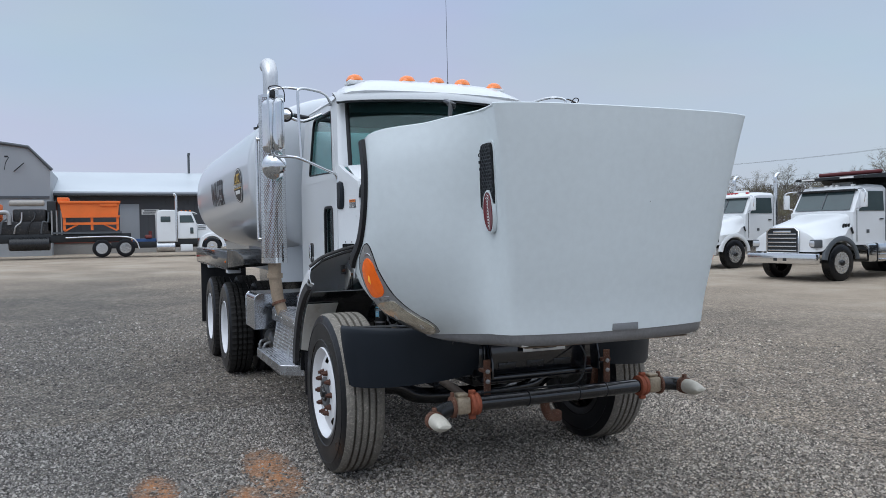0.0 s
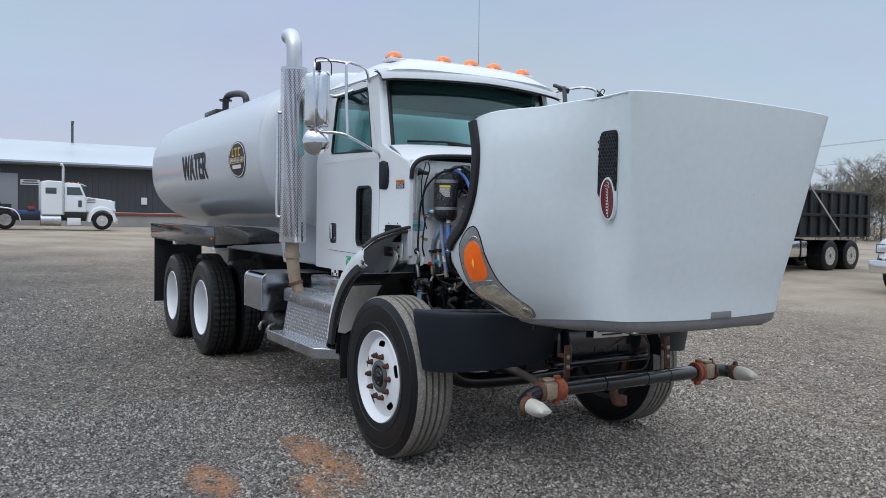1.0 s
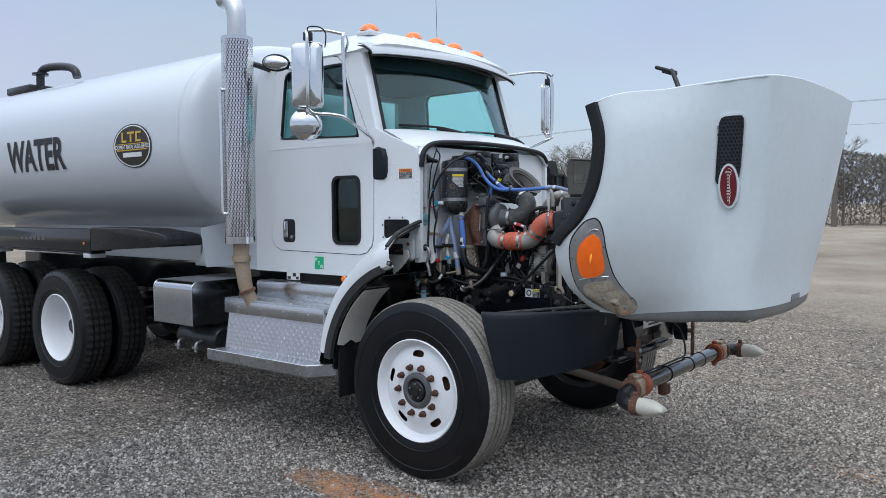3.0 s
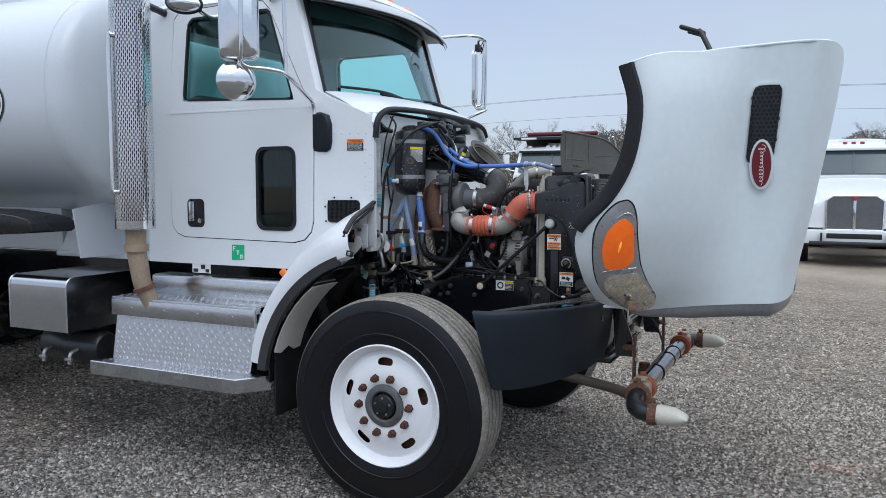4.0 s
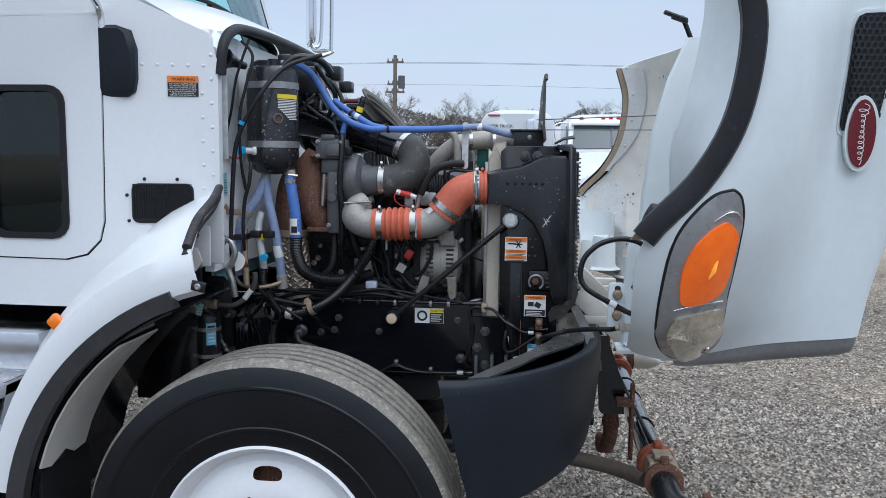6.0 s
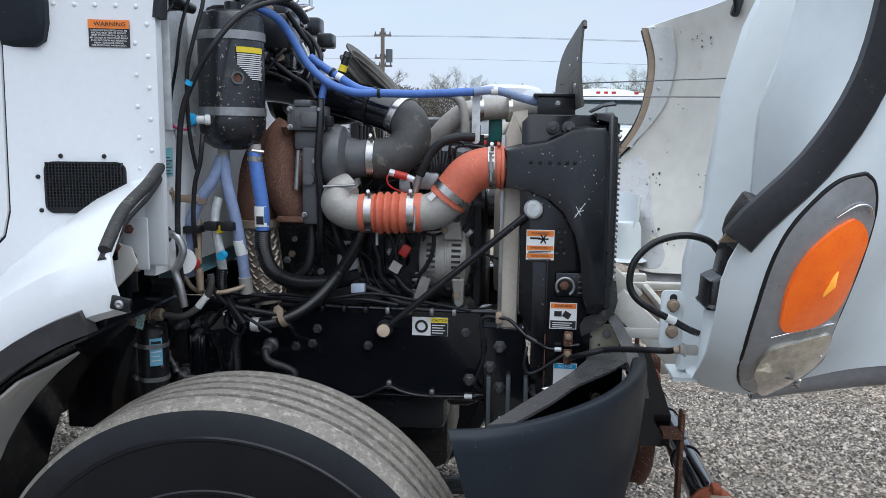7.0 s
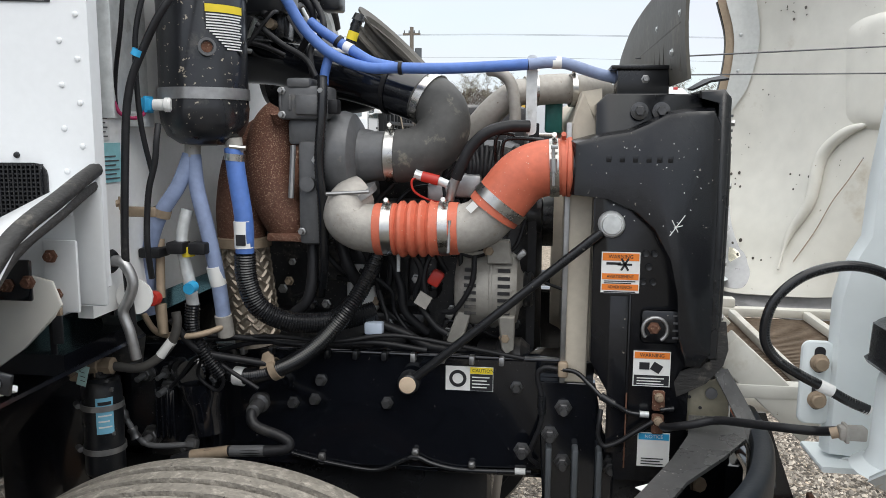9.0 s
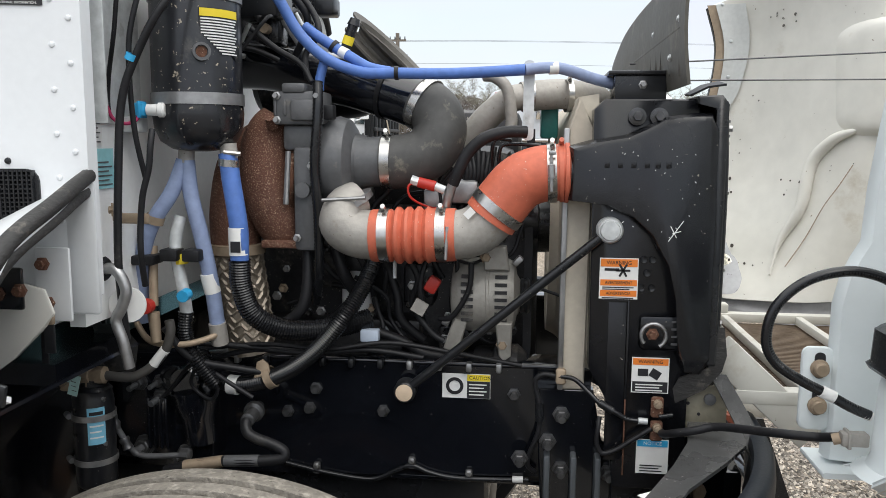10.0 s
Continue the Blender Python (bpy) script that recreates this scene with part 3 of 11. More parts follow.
part("antenna", M().cyl((-0.92, 0.21, 2.80), (-0.92, 0.21, 2.88), 0.009, 0.006).cyl((-0.92, 0.21, 2.88), (-0.96, 0.22, 4.1), 0.0022, 0.0012, 6), SATIN, cab, "thin whip antenna")
# wipers
for y in (-0.30, 0.42):
    m = M().tube([(-0.40 - 0.1 * abs(y), y + 0.30, 2.10), (-0.43 - 0.05 * abs(y), y + 0.18, 2.135), (-0.46 - 0.05 * abs(y), y - 0.05, 2.15)], 0.011, 8)
    m.tube([(-0.435 - 0.08 * abs(y), y + 0.25, 2.138), (-0.47, y - 0.05, 2.16), (-0.53 - 0.1 * max(0, -y), y - 0.36, 2.16)], 0.008, 8)
    part("wiper", m, RUBBER, cab, "black windshield wiper")
# labels and details on the right flank
part("cab_label", flank([(-0.415, 1.79), (-0.325, 1.79), (-0.325, 1.85), (-0.415, 1.85)], -1, 0.003, 0.002), INK, cab, "black and orange warning sticker")
part("label_head", flank([(-0.415, 1.832), (-0.325, 1.832), (-0.325, 1.852), (-0.415, 1.852)], -1, 0.005, 0.002), ORANGEP, cab)
words("label_words", "WARNING", 0.0135, pose(-0.366, -yside(-0.37, 1.84) - 0.0065, 1.842, 0, 0, math.degrees(math.atan2(0.075, 0.36))), INK, cab, 1.1, 0.0002)
for k, line in enumerate(("THIS ENGINE IS EQUIPPED WITH AN", "ELECTRIC INLET HEATER. DO NOT", "SPRAY ETHER STARTING AID INTO", "AIR CLEANER AS THIS COULD RESULT", "IN AN EXPLOSION AND PERSONAL", "INJURY. SEE ENGINE MANUAL", "FOR ADDITIONAL INFORMATION.")):
    words("label_words", line, 0.0056, pose(-0.370, -yside(-0.37, 1.82) - 0.0045, 1.8275 - 0.0057 * k, 0, 0, math.degrees(math.atan2(0.075, 0.36))), PAPER, cab, 0.9, 0.0002)
part("green_sticker", flank([(-1.19, 1.165), (-1.10, 1.168), (-1.098, 1.255), (-1.188, 1.255)], -1, 0.003, 0.002), GREENP, cab, "green square inspection sticker")
for x, z, marks in ((-1.180, 1.220, ((0, 0.006, 0, 0.026), (0.006, 0.019, 0.020, 0.026), (0.006, 0.015, 0.010, 0.015))), (-1.154, 1.196, ((0.007, 0.013, 0, 0.020), (0, 0.020, 0.020, 0.026))), (-1.128, 1.172, ((0, 0.005, 0, 0.020), (0.015, 0.020, 0, 0.020), (0.002, 0.018, 0.020, 0.026), (0.005, 0.015, 0.008, 0.012)))):
    for a, b, c, d in marks:
        part("sticker_mark", flank([(x + a, z + c), (x + b, z + c), (x + b, z + d), (x + a, z + d)], -1, 0.0045, 0.002), PAPER, cab)
part("side_vent", flank(rrect(-0.530, -0.346, 1.398, 1.522, 0.022), -1, 0.004, 0.01), SATIN, cab, "black wire mesh vent")
m = M()
for k in range(15):
    z = 1.412 + k * 0.0075
    m.ring([[(-0.524, -yside(-0.524, z) - 0.010, z), (-0.524, -yside(-0.524, z) - 0.010, z + 0.0025), (-0.352, -yside(-0.352, z) - 0.010, z + 0.0025), (-0.352, -yside(-0.352, z) - 0.010, z)], [(-0.524, -yside(-0.524, z) - 0.002, z), (-0.524, -yside(-0.524, z) - 0.002, z + 0.0025), (-0.352, -yside(-0.352, z) - 0.002, z + 0.0025), (-0.352, -yside(-0.352, z) - 0.002, z)]])
for k in range(24):
    x = -0.523 + k * 0.0073
    m.ring([[(x, -yside(x, 1.41) - 0.011, 1.412), (x + 0.0025, -yside(x, 1.41) - 0.011, 1.412), (x + 0.0025, -yside(x, 1.41) - 0.011, 1.52), (x, -yside(x, 1.41) - 0.011, 1.52)], [(x, -yside(x, 1.41) - 0.002, 1.412), (x + 0.0025, -yside(x, 1.41) - 0.002, 1.412), (x + 0.0025, -yside(x, 1.41) - 0.002, 1.52), (x, -yside(x, 1.41) - 0.002, 1.52)]])
part("vent_mesh", m, SATIN, cab)
rivet = M().lathe([(0.0005, 0.0025), (0.003, 0.0022), (0.0048, 0.001), (0.0055, -0.002)], (0, 0, 0), (0, -1, 0), 10)
first = None
spots = [(-0.287, 1.33 + 0.0735 * k) for k in range(9)] + [(-0.315, 1.36 + 0.0735 * k) for k in range(7)] + [(-0.58 + 0.045 * k, 1.885) for k in range(7)]
dark = [(-0.492, 1.535), (-0.395, 1.535), (-0.545, 1.485), (-0.541, 1.405)]
for x, z in spots:
    at = Matrix.Translation((x, -yside(x, z) - 0.001, z))
    if first is None:
        first = part("rivet", M().add(rivet.v, rivet.f), WHITE, cab)
        first.matrix_basis = at
    else:
        again(first, at)
for x, z in dark:
    part("vent_screw", M().lathe([(0.006, 0.0), (0.005, 0.003), (0.001, 0.004)], (x, -yside(x, z), z), (0, -1, 0), 8), SATIN, cab)


# ---- mirrors ----
def mirror(side):
    s = side
    fx, fy, turned = (0.0, 0.0, -60) if s < 0 else (0.20, -0.12, 21)
    part("mirror_arm", M().tube([(-0.60, s * 0.86, 1.98), (-0.605, s * 0.875, 2.05), (-0.595 + 0.3 * fx, s * 0.96, 2.09), (-0.575 + fx, s * 1.15 + fy, 2.165), (-0.62 + fx, s * 1.22 + fy, 2.185), (-0.70 + fx, s * 1.30 + fy, 2.195), (-0.73 + fx, s * 1.32 + fy, 2.23)], 0.011, 10), CHROME, cab, "chrome tubular mirror bracket")
    part("upper_arm", M().tube([(-0.92, s * 0.82, 2.64), (-0.80 + 0.3 * fx, s * 0.90, 2.70), (-0.66 + fx, s * 1.05 + fy, 2.705), (-0.585 + fx, s * 1.15 + fy, 2.690), (-0.577 + fx, s * 1.165 + fy, 2.63), (-0.573 + fx, s * 1.16 + fy, 2.40), (-0.575 + fx, s * 1.15 + fy, 2.17)], 0.011, 10), CHROME, cab, "chrome tubular mirror bracket")
    part("mirror_bow", M().tube([(-0.73 + fx, s * 1.33 + fy, 2.22), (-0.69 + fx, s * 1.36 + fy, 2.25), (-0.68 + fx, s * 1.37 + fy, 2.5), (-0.685 + fx, s * 1.365 + fy, 2.66), (-0.71 + fx, s * 1.34 + fy, 2.695), (-0.66 + fx, s * 1.24 + fy, 2.708), (-0.585 + fx, s * 1.155 + fy, 2.690)], 0.010, 10), CHROME, cab)
    turn = pose(-0.735 + fx, s * 1.32 + fy, 2.430, 0, 0, turned)
    prof = rrect(-0.098, 0.098, -0.205, 0.205, 0.03)
    deep = 1.0 if s < 0 else 0.6
    rows = [[turn @ Vector((x * deep, u * f, w * f)) for u, w in prof] for x, f in ((-0.022, 0.96), (-0.018, 1.0), (0.012, 0.99), (0.034, 0.93), (0.044, 0.80))]
    part("mirror_head", M().ring(rows), CHROME, cab, "tall chrome mirror housing")
    part("mirror_glass", M().ring([[turn @ Vector((x * deep, u * 0.9, w * 0.95)) for u, w in prof] for x in (-0.027, -0.0225)]), CHROME, cab)
    part("mirror_clamp", M().box(-0.73 + fx, -0.69 + fx, s * 1.335 + fy - 0.025, s * 1.335 + fy + 0.025, 2.635, 2.69, 0.006), SATIN, cab)
    part("mirror_cable", M().tube([(-0.70 + fx, s * 1.34 + fy, 2.66), (-0.68 + fx, s * 1.36 + fy, 2.71), (-0.64 + fx, s * 1.30 + fy, 2.715), (-0.63 + fx, s * 1.26 + fy, 2.68), (-0.65 + fx, s * 1.25 + fy, 2.60)], 0.004, 6), RUBBER, cab)
    rd = M().lathe([(0.001, 0.05), (0.04, 0.046), (0.075, 0.032), (0.097, 0.008), (0.102, 0.0), (0.10, -0.006), (0.001, -0.008)], (-0.755 + fx, s * 1.32 + fy, 2.124), (1, s * 0.7, 0), 28)
    if s < 0:
        part("round_mirror", rd, CHROME, cab, "round chrome convex mirror")
        part("mirror_stem", M().cyl((-0.735, s * 1.32, 2.12), (-0.73, s * 1.325, 2.23), 0.012), CHROME, cab)


mirror(-1)
mirror(1)
# grab bar beside the exhaust, small lamp behind the door
LDM = Matrix.Translation((-1.285, -1.11, 2.60)) @ Matrix.Rotation(radians(8), 4, "Y") @ Matrix.Rotation(radians(16), 4, "Z")
ld = M().lathe([(0.001, 0.05), (0.5, 0.045), (0.85, 0.025), (1.0, 0.0), (0.9, -0.02), (0.001, -0.03)], (0, 0, 0), (0, -1, 0), 32)
ld.v = [(x * 0.105, y * 1.0, z * 0.052) for x, y, z in ld.v]
ldm = part("look_down_mirror", M().add(ld.v, ld.f).move(LDM), CHROME, cab, "oval chrome look-down mirror over the door")
part("mirror_rim", M().tube([LDM @ Vector((0.105 * math.cos(t), 0.0, 0.052 * math.sin(t))) for t in (2 * math.pi * k / 32 for k in range(33))], 0.008, 6, smooth=False), RUBBER, ldm)
part("mirror_foot", M().tube([(-1.20, -1.08, 2.56), (-1.20, -0.98, 2.54), (-1.19, -0.83, 2.60)], 0.014, 8), CHROME, ldm)


# ---- rear part of the right fender, which stays on the cab ----
def polar(r, deg, y):
    a = radians(deg)
    return (r * math.cos(a), y, 0.525 + r * math.sin(a))


SEAL = mat("weathered_edge_seal", (0.030, 0.029, 0.028), 0.65, var=0.4, scale=14, bump=0.35, dirt=(0.17, 0.155, 0.13), dirt_amt=0.38, dirt_scale=22, stretch=(1, 1, 3))


def half_fender(side):
    s = side
    g = []
    for k in range(15):
        t = k / 14
        d = 170 - t * 67
        w = min(1.0, t * 1.12)
        g.append([polar(0.72 + 0.015 * t, d, s * 1.172), polar(0.735 + 0.015 * t, d, s * 1.197), polar(0.785 + 0.015 * t, d, s * 1.204), polar(0.815 + 0.04 * w, d, s * 1.19), polar(0.83 + 0.095 * w, d, s * 1.10), polar(0.84 + 0.13 * w, d, s * 0.97), polar(0.84 + 0.155 * w, d + 1.2 * t, s * 0.88), polar(0.842 + 0.172 * w, d + 2.8 * t, s * (0.845 - 0.075 * t))])
    f = part("rear_fender", M().slab(g, 0.008), WHITE, truck, "white rear half of the front fender")
    lip = M()
    rows = [[polar(0.705 + 0.012 * k / 16, 172 - 63 * k / 16, s * 1.172), polar(0.705 + 0.012 * k / 16, 172 - 63 * k / 16, s * 1.205), polar(0.752 + 0.012 * k / 16, 172 - 63 * k / 16, s * 1.212), polar(0.758 + 0.012 * k / 16, 172 - 63 * k / 16, s * 1.178)] for k in range(17)]
    part("arch_lip", lip.ring(rows), mat("dusty_grey_arch_rubber", (0.040, 0.040, 0.042), 0.38, var=0.25, scale=8, bump=0.08, dirt=(0.12, 0.11, 0.10), dirt_amt=0.25, dirt_scale=9), f, "black rubber wheel arch lip")
    part("fender_clip", M().box(-0.185, -0.145, s * 1.208 - 0.004, s * 1.208 + 0.004, 1.252, 1.280, 0.003, (0, 12, 0)), SATIN, f)
    part("clip_screw", M().lathe([(0.009, 0), (0.009, 0.003), (0.005, 0.005), (0.001, 0.003)], (-0.165, s * 1.213, 1.266), (0, s, 0), 12), STEEL, f)
    g = [[polar(0.712, 178 - 66 * k / 12, s * (1.16 - 0.50 * j / 4)) for j in range(5)] for k in range(13)]
    part("inner_liner", M().slab(g, 0.006), BLACK, f)
    g = [[polar(0.70, 164 - 37 * k / 6 + (1.6 * math.sin(j * 2.3) if k == 0 else 0), s * (1.16 - 0.23 * j / 4)) for j in range(5)] for k in range(7)]
    part("splash_liner", M().slab(g, 0.006), HOODIN, f, "pale inner splash liner, muddy at the bottom")
    part("mud_flap", M().box(-0.70, -0.685, s * 0.88, s * 1.13, 0.36, 0.76, 0.004), RUBBER, f)
    for dr, dd, r in ((0.004, 0.0, 0.013), (-0.018, 0.6, 0.012)):
        part("fender_edge_seal", M().tube([polar(0.862 + dr, 103.6 + dd, s * 1.188), polar(0.928 + dr, 103.2 + dd, s * 1.095), polar(0.972 + dr, 103.2 + dd, s * 0.97), polar(0.998 + dr, 104.2 + dd, s * 0.875), polar(1.018 + dr, 105.6 + dd, s * 0.785)], r, 12), SEAL, f, "weathered rubber edge seal")
    part("side_marker", M().box(-0.625, -0.585, s * 1.155 - 0.012, s * 1.155 + 0.012, 1.125, 1.165, 0.01, (0, 45, 0)), AMBER, f, "small amber side marker")
    part("fender_bracket", M().box(-0.348, -0.285, s * 0.832, s * 0.840, 1.265, 1.392, 0.004), WHITE, f)
    part("bracket_arm", M().box(-0.46, -0.335, s * 0.885, s * 0.895, 1.295, 1.365, 0.004), BLACK, f)
    part("cab_skirt", M().prism([(-0.46, 1.36), (-0.315, 1.325), (-0.300, 1.285), (-0.315, 1.262), (-0.375, 1.205), (-0.44, 1.16)], "y", s * 0.868, s * 0.860, 0.002), HOODIN, f, "stained cream inner skirt of the cab")
    part("bracket_strap", M().box(-0.343, -0.331, s * 0.838, s * 0.842, 1.19, 1.30, 0.001), RUBBER, f)
    part("cowl_side", M().box(-0.315, -0.255, s * 0.795, s * 0.803, 1.27, 1.50, 0.006), WHITE, f)
    for x, y, z in ((-0.331, 0.84, 1.364), (-0.325, 0.84, 1.297), (-0.336, 0.895, 1.329), (-0.375, 0.895, 1.322)):
        part("bracket_bolt", M().lathe([(0.012, 0), (0.012, 0.006), (0.008, 0.008), (0.008, 0.014), (0.001, 0.015)], (x, s * y, z), (0, s, 0), 6), RUST, f)


half_fender(-1)
half_fender(1)


# ---- wheels ----
def tyre_mesh(R, W, grooves, seg=180, lugs=False):
    """Tyre turned round the y axis: side walls and tread."""
    h = W / 2
    wall = [(0.300, -h + 0.030), (0.310, -h + 0.012), (0.345, -h + 0.004), (0.356, -h + 0.003), (0.359, -h - 0.001), (0.365, -h - 0.001), (0.368, -h + 0.002), (0.42, -h), (0.470, -h + 0.003), (0.473, -h + 0.0005), (0.478, -h + 0.001), (0.481, -h + 0.005)]
    prof = wall + [(R - 0.03, -h + 0.012), (R - 0.010, -h + 0.022)]
    n = grooves
    wt_ = (W - 0.075) / (n + 1)
    y = -h + 0.034
    prof.append((R, y))
    for k in range(n):
        y += wt_
        g = 0.0065
        prof += [(R + 0.004, y - g - 0.002), (R - 0.022, y - g), (R - 0.022, y + g), (R + 0.004, y + g + 0.002)]
    prof += [(R, h - 0.034), (R - 0.010, h - 0.022), (R - 0.03, h - 0.012)] + [(r, -y) for r, y in reversed(wall)]
    m = M()
    rows = []
    for r, yy in prof:
        row = []
        for j in range(seg):
            rr = r
            if lugs and r > R - 0.025 and j % 2:
                rr -= 0.014
            if not lugs and R - 0.035 < r < R - 0.015 and j % 4 == 0:
                rr -= 0.004
            a = 2 * math.pi * j / seg
            row.append((rr * math.cos(a), yy, rr * math.sin(a)))
        rows.append(row)
    side = M()
    k = len(wall) + 2
    side.ring(rows[:k], True, False, False).ring(rows[-k:], True, False, False)
    m.ring(rows[k - 1:len(rows) - k + 1], True, False, False)
    return side, m


def front_wheel(side):
    at = pose(-0.012, side * 1.006, 0.505, 0, 0, 0 if side < 0 else 180)
    hub = part("wheel", M().lathe([(0.001, 0.168), (0.030, 0.168), (0.034, 0.156), (0.056, 0.153), (0.062, 0.146), (0.064, 0.12), (0.066, 0.112), (0.085, 0.108), (0.10, 0.104), (0.112, 0.085), (0.112, 0.0), (0.2, -0.05), (0.21, -0.16), (0.001, -0.16)], (0, 0, 0), (0, -1, 0), 36), SATIN, truck, "white painted steer wheel with a black tyre")
    hub.matrix_basis = at
    sd, tr = tyre_mesh(0.540, 0.298, 4)
    sd.move(Matrix.Translation((0, -0.0085, 0)))
    tr.move(Matrix.Translation((0, -0.0085, 0)))
    part("tyre", sd, TYRE, hub)
    part("tread", tr, TREAD, hub, "dusty ribbed tyre tread")
    rim = M().lathe([(0.308, 0.128), (0.312, 0.148), (0.306, 0.155), (0.298, 0.150), (0.285, 0.120), (0.272, 0.098), (0.262, 0.100), (0.255, 0.108)], (0, 0, 0), (0, -1, 0), 60, False)
    # the disc, with five hand holes left open
    disc, seg = M(), 240
    prof = [(0.255, 0.108), (0.232, 0.117), (0.202, 0.127), (0.175, 0.133), (0.115, 0.135), (0.104, 0.128), (0.10, 0.11)]
    radii = [(r, float(np.interp(-r, [-p[0] for p in prof], [p[1] for p in prof]))) for r in [0.255, 0.25] + [0.246 - 0.0035 * k for k in range(14)] + [0.19, 0.175, 0.15, 0.115, 0.104, 0.10]]
    rows = [[(r * math.cos(2 * math.pi * j / seg), -h, r * math.sin(2 * math.pi * j / seg)) for j in range(seg)] for r, h in radii]
    for r in rows:
        disc.v += r
    edge, used = set(), set()
    for i in range(len(rows) - 1):
        rm = (radii[i][0] + radii[i + 1][0]) / 2
        for j in range(seg):
            ph = (j + 0.5) / seg * 360 - 90
            hole = min(abs((ph - 72 * q + 180) % 360 - 180) for q in range(5))
            a, b = i * seg + j, i * seg + (j + 1) % seg
            if abs(hole * math.pi / 180 * rm / 0.042) ** 3 + abs((rm - 0.222) / 0.019) ** 3 < 1:
                edge.update((a, b, b + seg, a + seg))
                continue
            disc.f.append((a, b, b + seg, a + seg))
    # the holes' edges drawn onto their rounded outline
    for f in disc.f:
        used.update(f)
    for k in edge & used:
        x, _, z = disc.v[k]
        rr, ph = math.hypot(x, z), math.degrees(math.atan2(z, x)) - 90
        q = min(range(5), key=lambda n: abs((ph - 72 * n + 180) % 360 - 180))
        u, v = radians((ph - 72 * q + 180) % 360 - 180) * rr / 0.042, (rr - 0.222) / 0.019
        g = (abs(u) ** 3 + abs(v) ** 3) ** (-1 / 3)
        r2 = 0.222 + v * g * 0.019
        a2 = radians(72 * q + 90) + u * g * 0.042 / r2
        disc.v[k] = (r2 * math.cos(a2), -float(np.interp(-r2, [-p[0] for p in prof], [p[1] for p in prof])), r2 * math.sin(a2))
    part("rim", rim, RIMW, hub)
    part("wheel_disc", disc, RIMW, hub, "white wheel disc with hand holes")
    part("hub_ring", M().lathe([(0.109, 0.125), (0.107, 0.141), (0.101, 0.146), (0.078, 0.147), (0.070, 0.140), (0.066, 0.118)], (0, 0, 0), (0, -1, 0), 40, False), DARKCAST, hub, "dull grey steel hub flange")
    part("brake_drum", M().lathe([(0.25, 0.07), (0.25, -0.12), (0.05, -0.12)], (0, 0, 0), (0, -1, 0), 30), RUST, hub)
    nut = M().lathe([(0.022, 0.0), (0.022, 0.006), (0.0175, 0.008), (0.0175, 0.026), (0.0155, 0.029), (0.011, 0.029), (0.0105, 0.040), (0.001, 0.040)], (0, 0, 0), (0, -1, 0), 6)
    first = None
    for k in range(10):
        a = 2 * math.pi * k / 10 + radians(2)
        p = Matrix.Translation((0.143 * math.cos(a), -0.133, 0.143 * math.sin(a))) @ Matrix.Rotation(0.5 * k, 4, "Y")
        if first is None:
            first = part("lug_nut", nut, NUT, hub, "rusty brown lug nut")
            first.matrix_basis = p
        else:
            again(first, p)
    for k in range(5):
        a = 2 * math.pi * k / 5 + 0.3
        part("cap_bolt", M().lathe([(0.006, 0.15), (0.006, 0.160), (0.001, 0.160)], (0.043 * math.cos(a), 0, 0.043 * math.sin(a)), (0, -1, 0), 6), STEEL, hub)


front_wheel(-1)
front_wheel(1)


def rear_wheel(x, side):
    at = pose(x, side * 1.12, 0.52, 0, 0, 0 if side < 0 else 180)
    hub = part("wheel", M().lathe([(0.001, 0.02), (0.06, 0.02), (0.075, -0.01), (0.08, -0.06), (0.13, -0.08), (0.14, -0.14), (0.20, -0.16), (0.20, -0.5), (0.001, -0.5)], (0, 0, 0), (0, -1, 0), 30), SATIN, truck, "white painted dual drive wheel")
    hub.matrix_basis = at
    sd, tr = tyre_mesh(0.53, 0.28, 3, 96, True)
    inner = Matrix.Translation((0, 0.34, 0))
    for name, mm, mt in (("tyre", sd, TYRE), ("tread", tr, TREADR)):
        a = part(name, M().add(mm.v, mm.f).move(Matrix.Translation((0, -0.025, 0))), mt, hub, "lugged drive tyre" if name == "tyre" else "")
        again(a, inner)
    part("rim", M().lathe([(0.305, 0.135), (0.310, 0.155), (0.302, 0.160), (0.292, 0.15), (0.283, 0.10), (0.278, -0.03), (0.262, -0.075), (0.235, -0.085), (0.14, -0.085), (0.13, -0.07)], (0, 0, 0), (0, -1, 0), 48, False), RIMW, hub)
    nut = M().lathe([(0.021, 0.0), (0.017, 0.004), (0.017, 0.024), (0.010, 0.026), (0.010, 0.045), (0.001, 0.045)], (0, 0, 0), (0, -1, 0), 6)
    first = None
    for k in range(10):
        a = 2 * math.pi * k / 10
        p = Matrix.Translation((0.143 * math.cos(a), 0.083, 0.143 * math.sin(a)))
        if first is None:
            first = part("lug_nut", nut, SATIN, hub)
            first.matrix_basis = p
        else:
            again(first, p)


for x in (-4.22, -5.66):
    for side in (-1, 1):
        rear_wheel(x, side)



